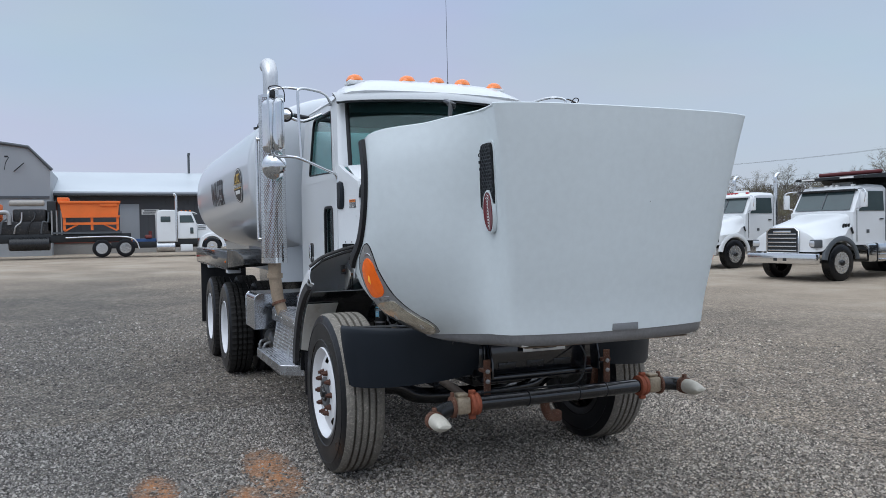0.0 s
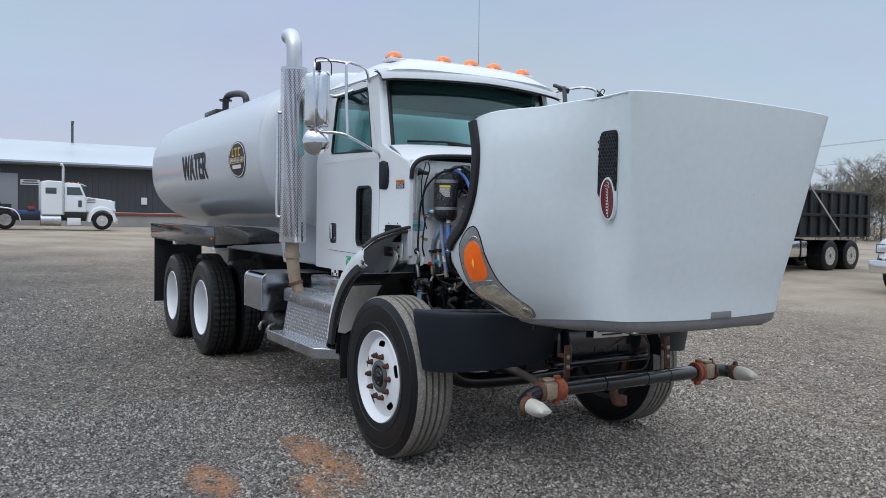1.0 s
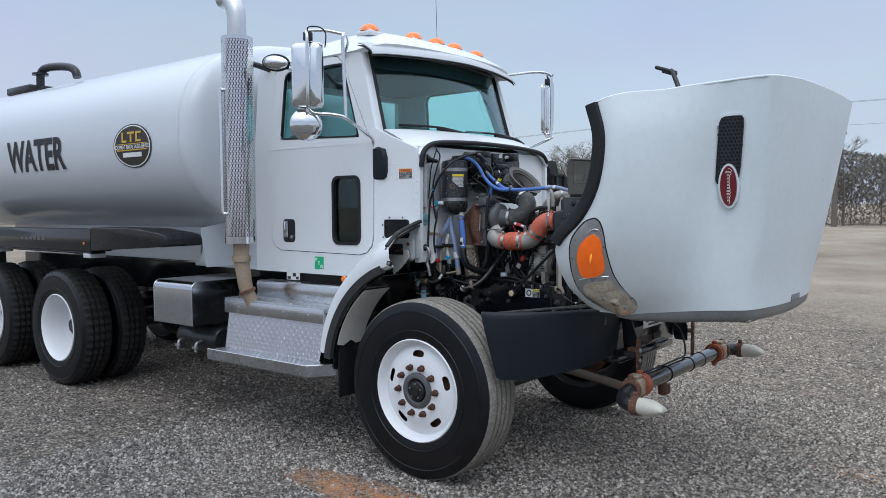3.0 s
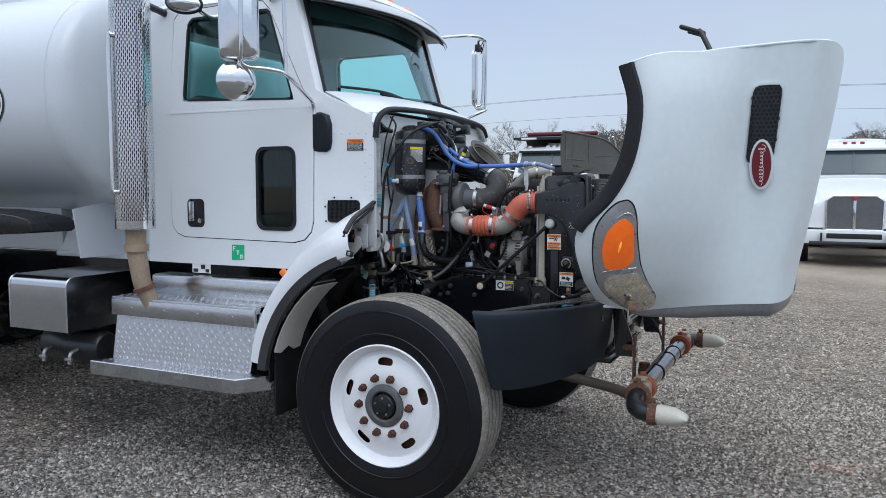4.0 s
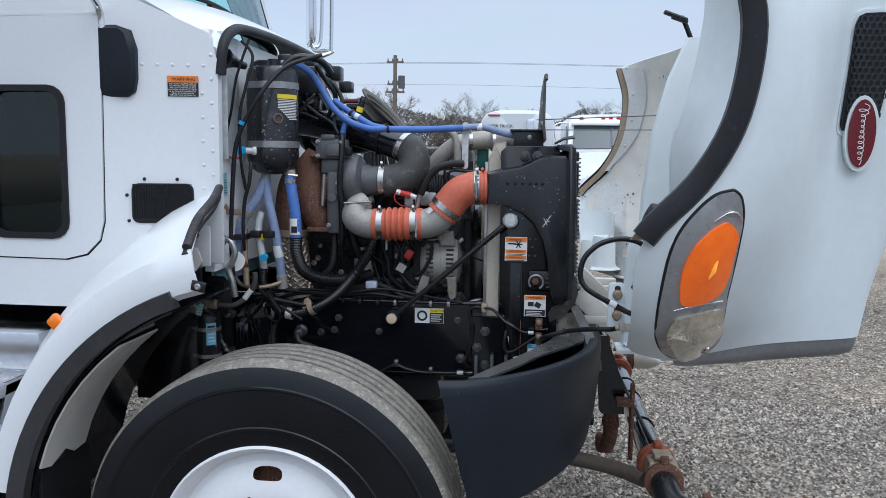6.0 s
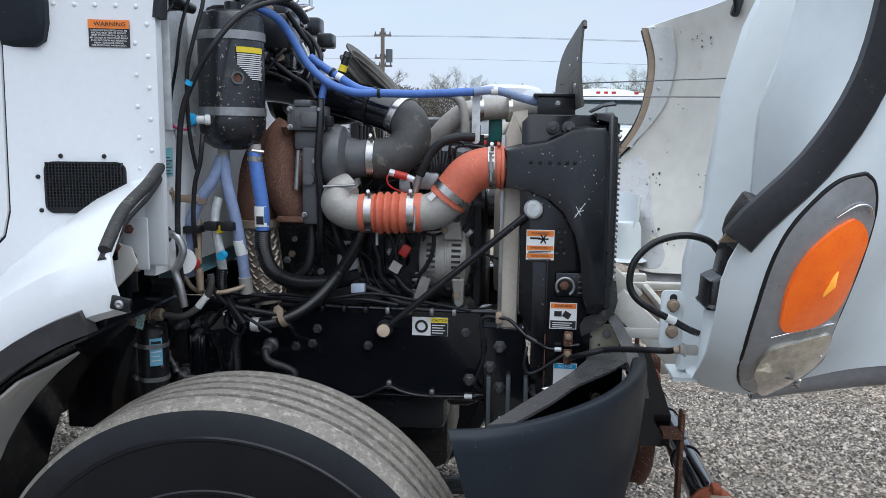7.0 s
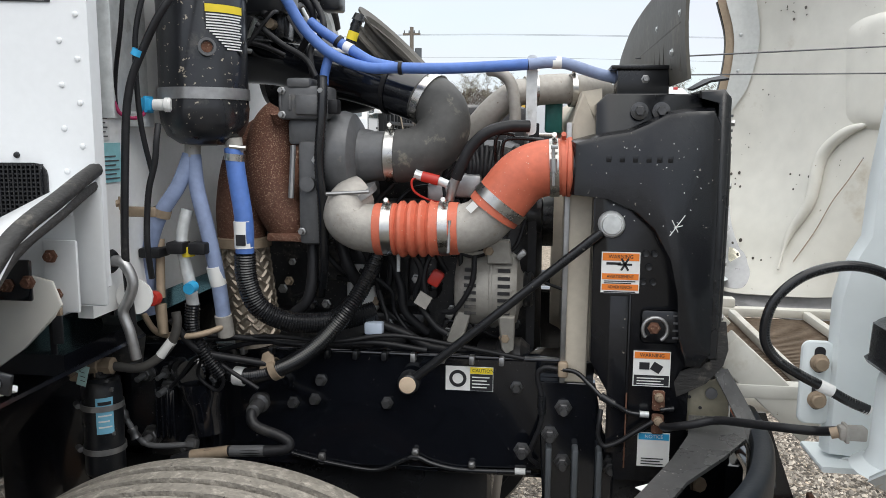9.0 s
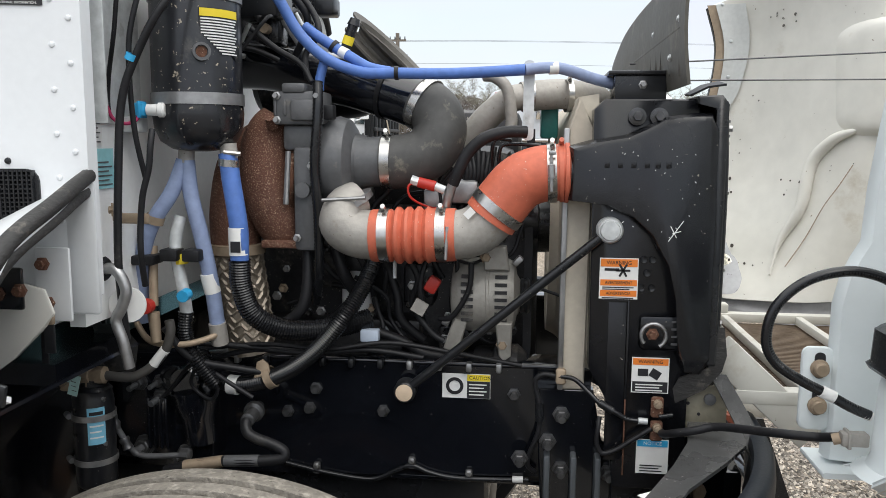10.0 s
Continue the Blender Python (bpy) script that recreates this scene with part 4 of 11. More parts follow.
# ---- hood, tilted forward on its front hinges ----
HOOD = [
    # height share from the grille edge up, then the flank from the wheel arch round to the middle (x, half width)
    (0.00, ((0.99, 0.90), (1.047, 0.90), (1.121, 0.862), (1.184, 0.796), (1.267, 0.735), (1.42, 0.66), (1.56, 0.645), (1.68, 0.63), (1.748, 0.585), (1.785, 0.40), (1.80, 0.18), (1.805, 0.0))),
    (0.12, ((0.975, 1.085), (1.055, 1.085), (1.15, 1.03), (1.24, 0.95), (1.33, 0.84), (1.45, 0.715), (1.58, 0.66), (1.70, 0.64), (1.77, 0.59), (1.805, 0.40), (1.82, 0.18), (1.825, 0.0))),
    (0.32, ((0.976, 1.205), (1.098, 1.185), (1.22, 1.14), (1.32, 1.05), (1.41, 0.91), (1.50, 0.765), (1.61, 0.668), (1.74, 0.648), (1.815, 0.62), (1.85, 0.43), (1.865, 0.2), (1.87, 0.0))),
    (0.47, ((1.11, 1.20), (1.20, 1.195), (1.29, 1.155), (1.375, 1.06), (1.45, 0.92), (1.52, 0.79), (1.62, 0.675), (1.76, 0.662), (1.845, 0.645), (1.88, 0.45), (1.895, 0.2), (1.90, 0.0))),
    (0.59, ((1.18, 1.20), (1.25, 1.195), (1.33, 1.15), (1.40, 1.06), (1.46, 0.93), (1.525, 0.81), (1.62, 0.683), (1.77, 0.675), (1.865, 0.67), (1.905, 0.47), (1.92, 0.2), (1.925, 0.0))),
    (0.72, ((1.213, 1.20), (1.28, 1.195), (1.35, 1.15), (1.41, 1.06), (1.465, 0.94), (1.53, 0.83), (1.63, 0.693), (1.79, 0.69), (1.885, 0.70), (1.93, 0.49), (1.945, 0.22), (1.95, 0.0))),
    (0.86, ((1.219, 1.20), (1.28, 1.195), (1.35, 1.15), (1.41, 1.06), (1.465, 0.95), (1.53, 0.845), (1.63, 0.705), (1.80, 0.708), (1.905, 0.73), (1.955, 0.52), (1.97, 0.23), (1.975, 0.0))),
    (1.00, ((1.18, 1.20), (1.25, 1.19), (1.32, 1.14), (1.385, 1.05), (1.44, 0.95), (1.51, 0.855), (1.63, 0.722), (1.81, 0.73), (1.925, 0.765), (1.975, 0.55), (1.99, 0.25), (1.995, 0.0))),
]
TOPZ = (2.10, 2.125, 2.145, 2.158, 2.170, 2.192, 2.219, 2.224, 2.212, 2.214, 2.215, 2.215)
LOWZ = (1.075, 1.052, 1.032, 1.024, 1.030, 1.041, 1.054, 1.062, 1.065, 1.063, 1.060, 1.060)


def hood_grid(rows=30, per=4):
    ks = [h[0] for h in HOOD]
    out = []
    for i in range(rows + 1):
        t = i / rows
        ctrl = []
        for c in range(12):
            xs, ys = [h[1][c][0] for h in HOOD], [h[1][c][1] for h in HOOD]
            x, y = hermite(ks, xs, t), hermite(ks, ys, t)
            ctrl.append((x, -y, LOWZ[c] + (TOPZ[c] - LOWZ[c]) * t))
        full = ctrl + [(x, -y, z) for x, y, z in reversed(ctrl[:-1])]
        out.append(path(full, per))
    return out


def hermite(xs, ys, x):
    i = max(0, min(len(xs) - 2, sum(1 for k in xs if k <= x) - 1))
    def slope(j):
        a, b = max(j - 1, 0), min(j + 1, len(xs) - 1)
        return (ys[b] - ys[a]) / (xs[b] - xs[a])
    h = xs[i + 1] - xs[i]
    t = (x - xs[i]) / h
    return (2 * t ** 3 - 3 * t * t + 1) * ys[i] + (t ** 3 - 2 * t * t + t) * h * slope(i) + (3 * t * t - 2 * t ** 3) * ys[i + 1] + (t ** 3 - t * t) * h * slope(i + 1)


HG = hood_grid()
hood = part("hood", M().slab(HG, 0.004), HOODW, truck, "chalky white fibreglass hood tilted forward", sharp=60)
inner = [[p + Vector((-0.012, -0.010 * (1 if p.y > 0 else -1) * min(1, abs(p.y)), 0)) for p in row[2:-2]] for row in HG]
part("hood_lining", M().slab(inner, 0.004), HOODIN, hood, "stained cream inside of the hood", sharp=60)


# wheel arch lips of black rubber
for s in (-1, 1):
    line = [row[0] if s < 0 else row[-1] for row in HG if row[0].z > 1.385]
    rows = []
    for i, p in enumerate(line):
        d = (line[min(i + 1, len(line) - 1)] - line[max(i - 1, 0)]).normalized()
        n = Vector((-d.z, 0, d.x))
        if n.x < 0:
            n = -n
        y = Vector((0, s, 0))
        rows.append([p - n * 0.035 - y * 0.004, p - n * 0.035 + y * 0.02, p - n * 0.02 + y * 0.028, p + n * 0.02 + y * 0.024, p + n * 0.028 + y * 0.006, p + n * 0.01 - y * 0.002])
    part("arch_lip", M().ring(rows), RUBBER, hood, "black rubber wheel arch lip")
    fl = []
    for i, p in enumerate(line):
        fl.append([p + Vector((-0.034, -s * 0.006, 0)), p + Vector((-0.014, -s * 0.010, 0)), p + Vector((0.004, -s * 0.012, 0))])
    part("arch_flange", M().slab(fl, 0.003), TANPIPE, hood, "brown primed arch flange")
    for p in line[::4]:
        part("flange_rivet", M().lathe([(0.007, 0), (0.005, 0.004), (0.001, 0.005)], p + Vector((0.020, -s * 0.026, 0)), (0, -s, 0), 8), GALV, hood)
# top edge bead
part("hood_edge", M().tube([p + Vector((-0.004, 0, -0.002)) for p in HG[-1][::2]], 0.007, 8, smooth=False), HOODW, hood)
# side vents with emblems, hood rests, headlamps
MESHB = mat("black_vent_mesh", (0.012, 0.013, 0.015), 0.5, 0.3, var=0.3, scale=40, bump=0.1)


def on_flank(s, u, z, lift):
    """Lies on the hood's flank: u runs forward along it."""
    zs = [row[24].z for row in HG]
    k = max(0, min(len(HG) - 2, sum(1 for v in zs if v <= z) - 1))
    f = max(0.0, min(1.0, (z - zs[k]) / (zs[k + 1] - zs[k])))
    ys = [float(np.interp(u, [p.x for p in HG[i][18:38]], [abs(p.y) for p in HG[i][18:38]])) for i in (k, k + 1)]
    return Vector((u, s * (ys[0] + (ys[1] - ys[0]) * f + lift), z))


def patch(s, poly, lift, thick=0.006):
    cu, cz = sum(p[0] for p in poly) / len(poly), sum(p[1] for p in poly) / len(poly)
    rows = [[on_flank(s, u, z, lift - thick) for u, z in poly]]
    for f in (1.0, 0.85, 0.7, 0.55, 0.4, 0.25, 0.1, 0.02):
        rows.append([on_flank(s, cu + (u - cu) * f, cz + (z - cz) * f, lift) for u, z in poly])
    return M().ring(rows)


def oval(cu, cz, a, b, n=28):
    return [(cu + a * math.cos(2 * math.pi * k / n), cz + b * math.sin(2 * math.pi * k / n)) for k in range(n)]


VENTWIRE = mat("dark_plastic_honeycomb", (0.040, 0.045, 0.052), 0.4, var=0.15, scale=12, bump=0.03)
VENT = [(1.61, 1.728), (1.616, 1.710), (1.632, 1.702), (1.665, 1.705), (1.705, 1.714), (1.720, 1.735), (1.730, 1.80), (1.748, 2.0), (1.7475, 2.028), (1.738, 2.044), (1.70, 2.046), (1.656, 2.044), (1.640, 2.036), (1.630, 2.012), (1.620, 1.87)]
for s in (-1, 1):
    big = [((u - 1.68) * 1.16 + 1.68, (z - 1.875) * 1.07 + 1.875) for u, z in VENT]
    v = part("hood_vent", patch(s, big, 0.009, 0.014), HOODW, hood, "white rimmed vent with black mesh")
    part("vent_panel", patch(s, VENT, 0.019, 0.010), MESHB, hood)
    m = M()
    for i in range(17):
        for j in range(6):
            z = 1.735 + i * 0.0182
            u = 1.633 + j * 0.0185 + (0.009 if i % 2 else 0)
            lo, hi = 1.617 + (z - 1.73) * 0.06, 1.72 + (z - 1.73) * 0.1
            if lo < u < hi:
                m.ring([[on_flank(s, u + q * 0.0107 * math.cos(a), z + q * 0.0122 * math.sin(a), e) for a in (k * math.pi / 3 + math.pi / 6 for k in range(6))] for q, e in ((1.0, 0.0195), (0.93, 0.0235), (0.74, 0.0235), (0.66, 0.0195))], True, False, False)
    part("vent_mesh", m, VENTWIRE, hood, "dark honeycomb vent mesh", sharp=20)
    part("emblem_rim", patch(s, oval(1.674, 1.698, 0.050, 0.112), 0.026, 0.02), HOODW, hood)
    part("emblem", patch(s, oval(1.674, 1.698, 0.040, 0.100), 0.031, 0.008), EMBLEM, hood, "dark red oval emblem")
    squig = []
    for k in range(110):
        t = k / 109
        squig.append(on_flank(s, 1.674 + (0.016 if t < 0.12 else 0.009) * math.sin(t * 66) * (0.75 + 0.25 * math.cos(t * 9)), 1.778 - t * 0.165 + 0.007 * math.cos(t * 66), 0.0318))
    part("emblem_script", M().tube(squig, 0.0012, 6, smooth=False), PAPER, hood)
    # arm of the hood rest
    arm = M().tube([(1.478, s * 0.835, 2.12), (1.462, s * 0.815, 2.18), (1.415, s * 0.785, 2.275), (1.40, s * 0.775, 2.292)], 0.012, 8)
    arm.box(1.462, 1.50, s * 0.85 - 0.02, s * 0.85 + 0.012, 2.10, 2.195, 0.012, (0, 14, 0)).box(1.312, 1.432, s * 0.772 - 0.016, s * 0.772 + 0.016, 2.288, 2.308, 0.008, (0, 20, 0)).box(1.35, 1.432, s * 0.772 - 0.012, s * 0.772 + 0.012, 2.272, 2.292, 0.006, (0, 20, 0))
    part("hood_rest", arm, SATIN, hood, "black hinged hood rest arm")


def skin(s, c, t):
    """Hood's outer skin by column share and height share."""
    n = len(HG) - 1
    i = max(0, min(n - 1e-6, t * n))
    k = max(0, min(len(HG[0]) - 1.001, c))
    a, b = int(i), int(k)
    p = HG[a][b].lerp(HG[a][b + 1], k - b).lerp(HG[a + 1][b].lerp(HG[a + 1][b + 1], k - b), i - a)
    return Vector((p.x, p.y if s < 0 else -p.y, p.z))


def lamp_patch(s, pts, lift):
    def off(c, t, d):
        p = skin(-1, c, t)
        a, b = skin(-1, c + 0.5, t) - skin(-1, c - 0.5, t), skin(-1, c, t + 0.02) - skin(-1, c, t - 0.02)
        n = a.cross(b).normalized()
        if n.dot(Vector((0.6, -1, -0.2))) < 0:
            n = -n
        q = p + n * d
        return Vector((q.x, q.y if s < 0 else -q.y, q.z))
    cc, ct = sum(p[0] for p in pts) / len(pts), sum(p[1] for p in pts) / len(pts)
    fine, n = [], len(pts)
    for i in range(n):
        a, b, c, d = (pts[(i + k) % n] for k in (-1, 0, 1, 2))
        for k in range(6):
            f = k / 6
            fine.append(tuple(0.5 * (2 * b[m] + (c[m] - a[m]) * f + (2 * a[m] - 5 * b[m] + 4 * c[m] - d[m]) * f * f + (3 * b[m] - a[m] - 3 * c[m] + d[m]) * f ** 3) for m in (0, 1)))
    rows = [[off(c, t, -0.01) for c, t in fine], [off(c, t, lift) for c, t in fine]]
    for f in (0.92, 0.84, 0.74, 0.64, 0.54, 0.44, 0.34, 0.24, 0.12, 0.03):
        rows.append([off(cc + (c - cc) * f, ct + (t - ct) * f, lift + 0.012 * (1 - f)) for c, t in fine])
    return M().ring(rows)


RING = [(4.0, 0.457), (2.7, 0.445), (2.3, 0.41), (2.4, 0.36), (2.7, 0.30), (2.9, 0.21), (3.2, 0.13), (4.0, 0.075), (5.7, 0.032), (8.0, 0.010), (11.0, 0.003), (13.4, 0.012), (13.9, 0.048), (13.2, 0.085), (11.4, 0.14), (9.9, 0.20), (9.0, 0.255), (8.0, 0.325), (6.8, 0.395), (5.3, 0.44)]
AMB = [(5.5, 0.386), (6.9, 0.36), (7.6, 0.31), (8.2, 0.245), (7.85, 0.212), (6.5, 0.193), (4.9, 0.189), (4.3, 0.225), (4.0, 0.27), (4.0, 0.32), (4.3, 0.355), (4.8, 0.378)]
CLR = [(4.9, 0.148), (6.8, 0.168), (9.3, 0.180), (10.7, 0.145), (12.8, 0.085), (13.7, 0.048), (13.0, 0.022), (10.8, 0.008), (8.2, 0.022), (6.3, 0.06), (5.0, 0.09), (4.6, 0.12)]
LAMPGREY = mat("scuffed_lamp_surround", (0.36, 0.365, 0.37), 0.3, 0.4, var=0.15, scale=14, bump=0.05, coat=0.5, dirt=(0.36, 0.33, 0.29), dirt_amt=0.2, dirt_scale=9)
for s in (-1, 1):
    hl = part("headlamp", lamp_patch(s, RING, 0.006), LAMPGREY, hood, "swept headlamp with an amber turn signal")
    part("headlamp_gasket", M().tube([skin(s, c, t) + Vector((0, s * 0.003, 0)) for c, t in [RING[k % len(RING)] for k in range(len(RING) + 1)]], 0.0045, 6), RUBBER, hl)
    sig = part("turn_signal", lamp_patch(s, AMB, 0.018), GLOWAMBER, hl, "amber turn signal lens")
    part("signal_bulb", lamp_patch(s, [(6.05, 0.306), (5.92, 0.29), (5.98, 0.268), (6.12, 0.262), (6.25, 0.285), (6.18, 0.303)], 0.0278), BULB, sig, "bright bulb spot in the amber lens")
    part("signal_brow", M().tube([skin(s, c, t) + Vector((0, s * 0.014, 0)) for c, t in ((4.3, 0.385), (5.0, 0.405), (5.9, 0.405), (6.9, 0.385))], lambda t: 0.0008 + 0.0022 * math.sin(t * math.pi), 8), CHROME, hl, "bright moulding over the signal")
    lens = part("lamp_lens", lamp_patch(s, CLR, 0.018), CLEARLAMP, hl, "yellowed clear headlamp lens with painted highlights")
    part("lamp_divider", M().tube([skin(s, c, t) + Vector((0, s * 0.020, 0)) for c, t in ((4.5, 0.166), (6.0, 0.180), (7.6, 0.190), (9.3, 0.195))], lambda t: 0.0015 + 0.002 * t, 8), CHROME, hl, "bright strip across the headlamp")
    part("reflector_edge", M().tube([skin(s, c, t) + Vector((0.003, s * 0.031, 0)) for c, t in ((10.6, 0.125), (10.2, 0.085), (10.1, 0.045))], 0.0035, 8), CHROME, lens)
    for c, t, q in ((8.1, 0.10, 0.45), (11.6, 0.055, 0.35)):
        part("lamp_bulb", lamp_patch(s, [(c + q * math.cos(a), t + 0.032 * q * math.sin(a)) for a in (2 * math.pi * k / 8 for k in range(8))], 0.0255), CHROME, lens, "bright bulb behind the lens")
# Shallow box; its dark paint stands in for the shade inside a recess.
part("hood_notch", M().box(1.780, 1.8165, -0.045, 0.118, 1.060, 1.098, 0.003), mat("shaded_recess_paint", (0.20, 0.205, 0.21), 0.6, var=0.08), hood, "small grip with the shade of its recess painted on")
# moulding, fold, crack and stains on the inside of the hood


def inside(x, z, off, side=1):
    """A place on the hood's inner face, off metres proud of it."""
    p = min((q for row in HG for q in row[46:]), key=lambda q: (q.x - x) ** 2 + (q.z - z) ** 2)
    return Vector((p.x - 0.016 - 0.7 * off, side * (p.y - 0.014 - 0.7 * off), z))


for s in (-1, 1):
    bb = rrect(1.515, 1.80, 1.605, 1.972, 0.06, 6)
    bb = [(a[0] + (b[0] - a[0]) * k / 8, a[1] + (b[1] - a[1]) * k / 8) for a, b in zip(bb, bb[1:] + bb[:1]) for k in range(8 if abs(a[0] - b[0]) + abs(a[1] - b[1]) > 0.05 else 1)]
    part("vent_back", M().ring([[on_flank(s, 1.66 + (u - 1.66) * f, 1.79 + (z - 1.79) * f, -d) for u, z in bb] for f, d in ((1.04, 0.020), (1.0, 0.034), (0.96, 0.052), (0.90, 0.062), (0.80, 0.066), (0.5, 0.067), (0.2, 0.067), (0.02, 0.067))], True, False, True), HOODIN, hood, "moulded box behind the hood vent", sharp=70)
    part("hood_fold", M().tube([inside(x, z, 0.004, s) for x, z in ((1.56, 1.615), (1.526, 1.585), (1.478, 1.50), (1.446, 1.35), (1.39, 1.226), (1.33, 1.116))], lambda t: 0.004 + 0.018 * math.sin(min(1.0, t * 1.15) * math.pi) ** 0.6 if t < 0.87 else 0.004, 14), HOODIN, hood)
    doubler = []
    for row in HG[14:]:
        p = row[0]
        w = float(np.interp(p.z, (1.58, 1.76, 1.88, 2.1), (0.02, 0.075, 0.085, 0.105)))
        yq = [float(np.interp(p.x + w * k / 4, [q.x for q in row[:16]], [abs(q.y) for q in row[:16]])) for k in range(5)]
        doubler.append([Vector((p.x + w * k / 4 - 0.006, s * (yq[k] - 0.022), p.z)) for k in range(5)])
    part("arch_doubler", M().slab(doubler, 0.003), mat("greyed_glass_fibre", (0.56, 0.57, 0.555), 0.5, var=0.1, scale=9, bump=0.05, dirt=(0.40, 0.36, 0.28), dirt_amt=0.15, dirt_scale=6) if s < 0 else bpy.data.materials["greyed_glass_fibre"], hood, "greyed strip doubled along the arch")
part("paint_crack", M().tube([inside(x, z, 0.004) for x, z in ((1.554, 1.502), (1.53, 1.43), (1.495, 1.357), (1.44, 1.25), (1.393, 1.147))], 0.0016, 6), TANPIPE, hood)
STAIN = mat("dark_grease_mark", (0.07, 0.06, 0.05), 0.6, var=0.3, scale=60)
rk = random.Random(4)
for x, z, n, r in ((1.254, 1.20, 1, 0.011), (1.238, 1.412, 9, 0.006), (1.405, 2.03, 12, 0.005), (1.43, 1.407, 8, 0.004), (1.298, 1.161, 3, 0.005), (1.534, 1.511, 3, 0.004), (1.36, 1.75, 3, 0.003), (1.30, 1.55, 4, 0.003), (1.20, 1.15, 8, 0.005)):
    for k in range(n):
        q = 0.035 if n > 2 else 0.01
        c = inside(x + rk.uniform(-q, q), z + rk.uniform(-q, q), 0.001)
        part("stain", M().lathe([(r * rk.uniform(0.4, 1.2), 0), (0.0005, 0.001)], c, (-0.7, -0.6, 0.2), 7), STAIN, hood)
# grille opening at the lower end: trim, frame bars and mesh
GT = mat("grey_grille_trim", (0.24, 0.24, 0.245), 0.4, 0.4, var=0.15, scale=8, bump=0.08, dirt=(0.30, 0.30, 0.29), dirt_amt=0.2, dirt_scale=9)
chin = [p for p in HG[0][9:-9]]
rows = []
for f, dz in ((1.0, 0.004), (0.997, -0.025), (0.985, -0.049), (0.955, -0.064), (0.86, -0.070)):
    rows.append([Vector((1.25 + (p.x - 1.25) * f, p.y * f, p.z + dz * max(0.25, min(1.0, (0.98 - abs(p.y)) * 3.2)))) for p in chin])
part("grille_trim", M().slab(rows, 0.004), GT, hood, "grey trim round the grille edge")
for x in (1.10, 1.33, 1.60):
    part("grille_bar", M().box(x, x + 0.022, -0.51, 0.51, 0.995, 1.022, 0.004), HOODIN, hood, "white grille bar")
for y in (-0.53, 0.53):
    part("grille_side_bar", M().box(1.05, 1.74, y - 0.02, y + 0.02, 0.998, 1.026, 0.004), HOODIN, hood)
MESHT = mat("rusty_tan_mesh_wire", (0.26, 0.20, 0.15), 0.6, 0.4, var=0.3, scale=12, bump=0.1)
gm = M()
for k in range(48):
    x = 1.07 + k * 0.0138
    gm.box(x, x + 0.0035, -0.52, 0.52, 0.986, 0.990)
for k in range(75):
    y = -0.52 + k * 0.014
    gm.box(1.06, 1.73, y, y + 0.0035, 0.990, 0.993)
part("grille_mesh", gm, MESHT, hood, "wire grille mesh")
for s in (-1, 1):
    part("hood_hinge_arm", M().box(0.86, 1.10, s * 0.44 - 0.02, s * 0.44 + 0.02, 1.045, 1.075, 0.005), HOODIN, hood, "cream painted hood hinge arm")
    part("hood_frame_bar", M().box(0.845, 1.095, s * 0.425 - 0.032, s * 0.425 + 0.032, 1.030, 1.098, 0.004, (0, 42.5, 0)), HOODIN, hood, "white painted hood frame beam")
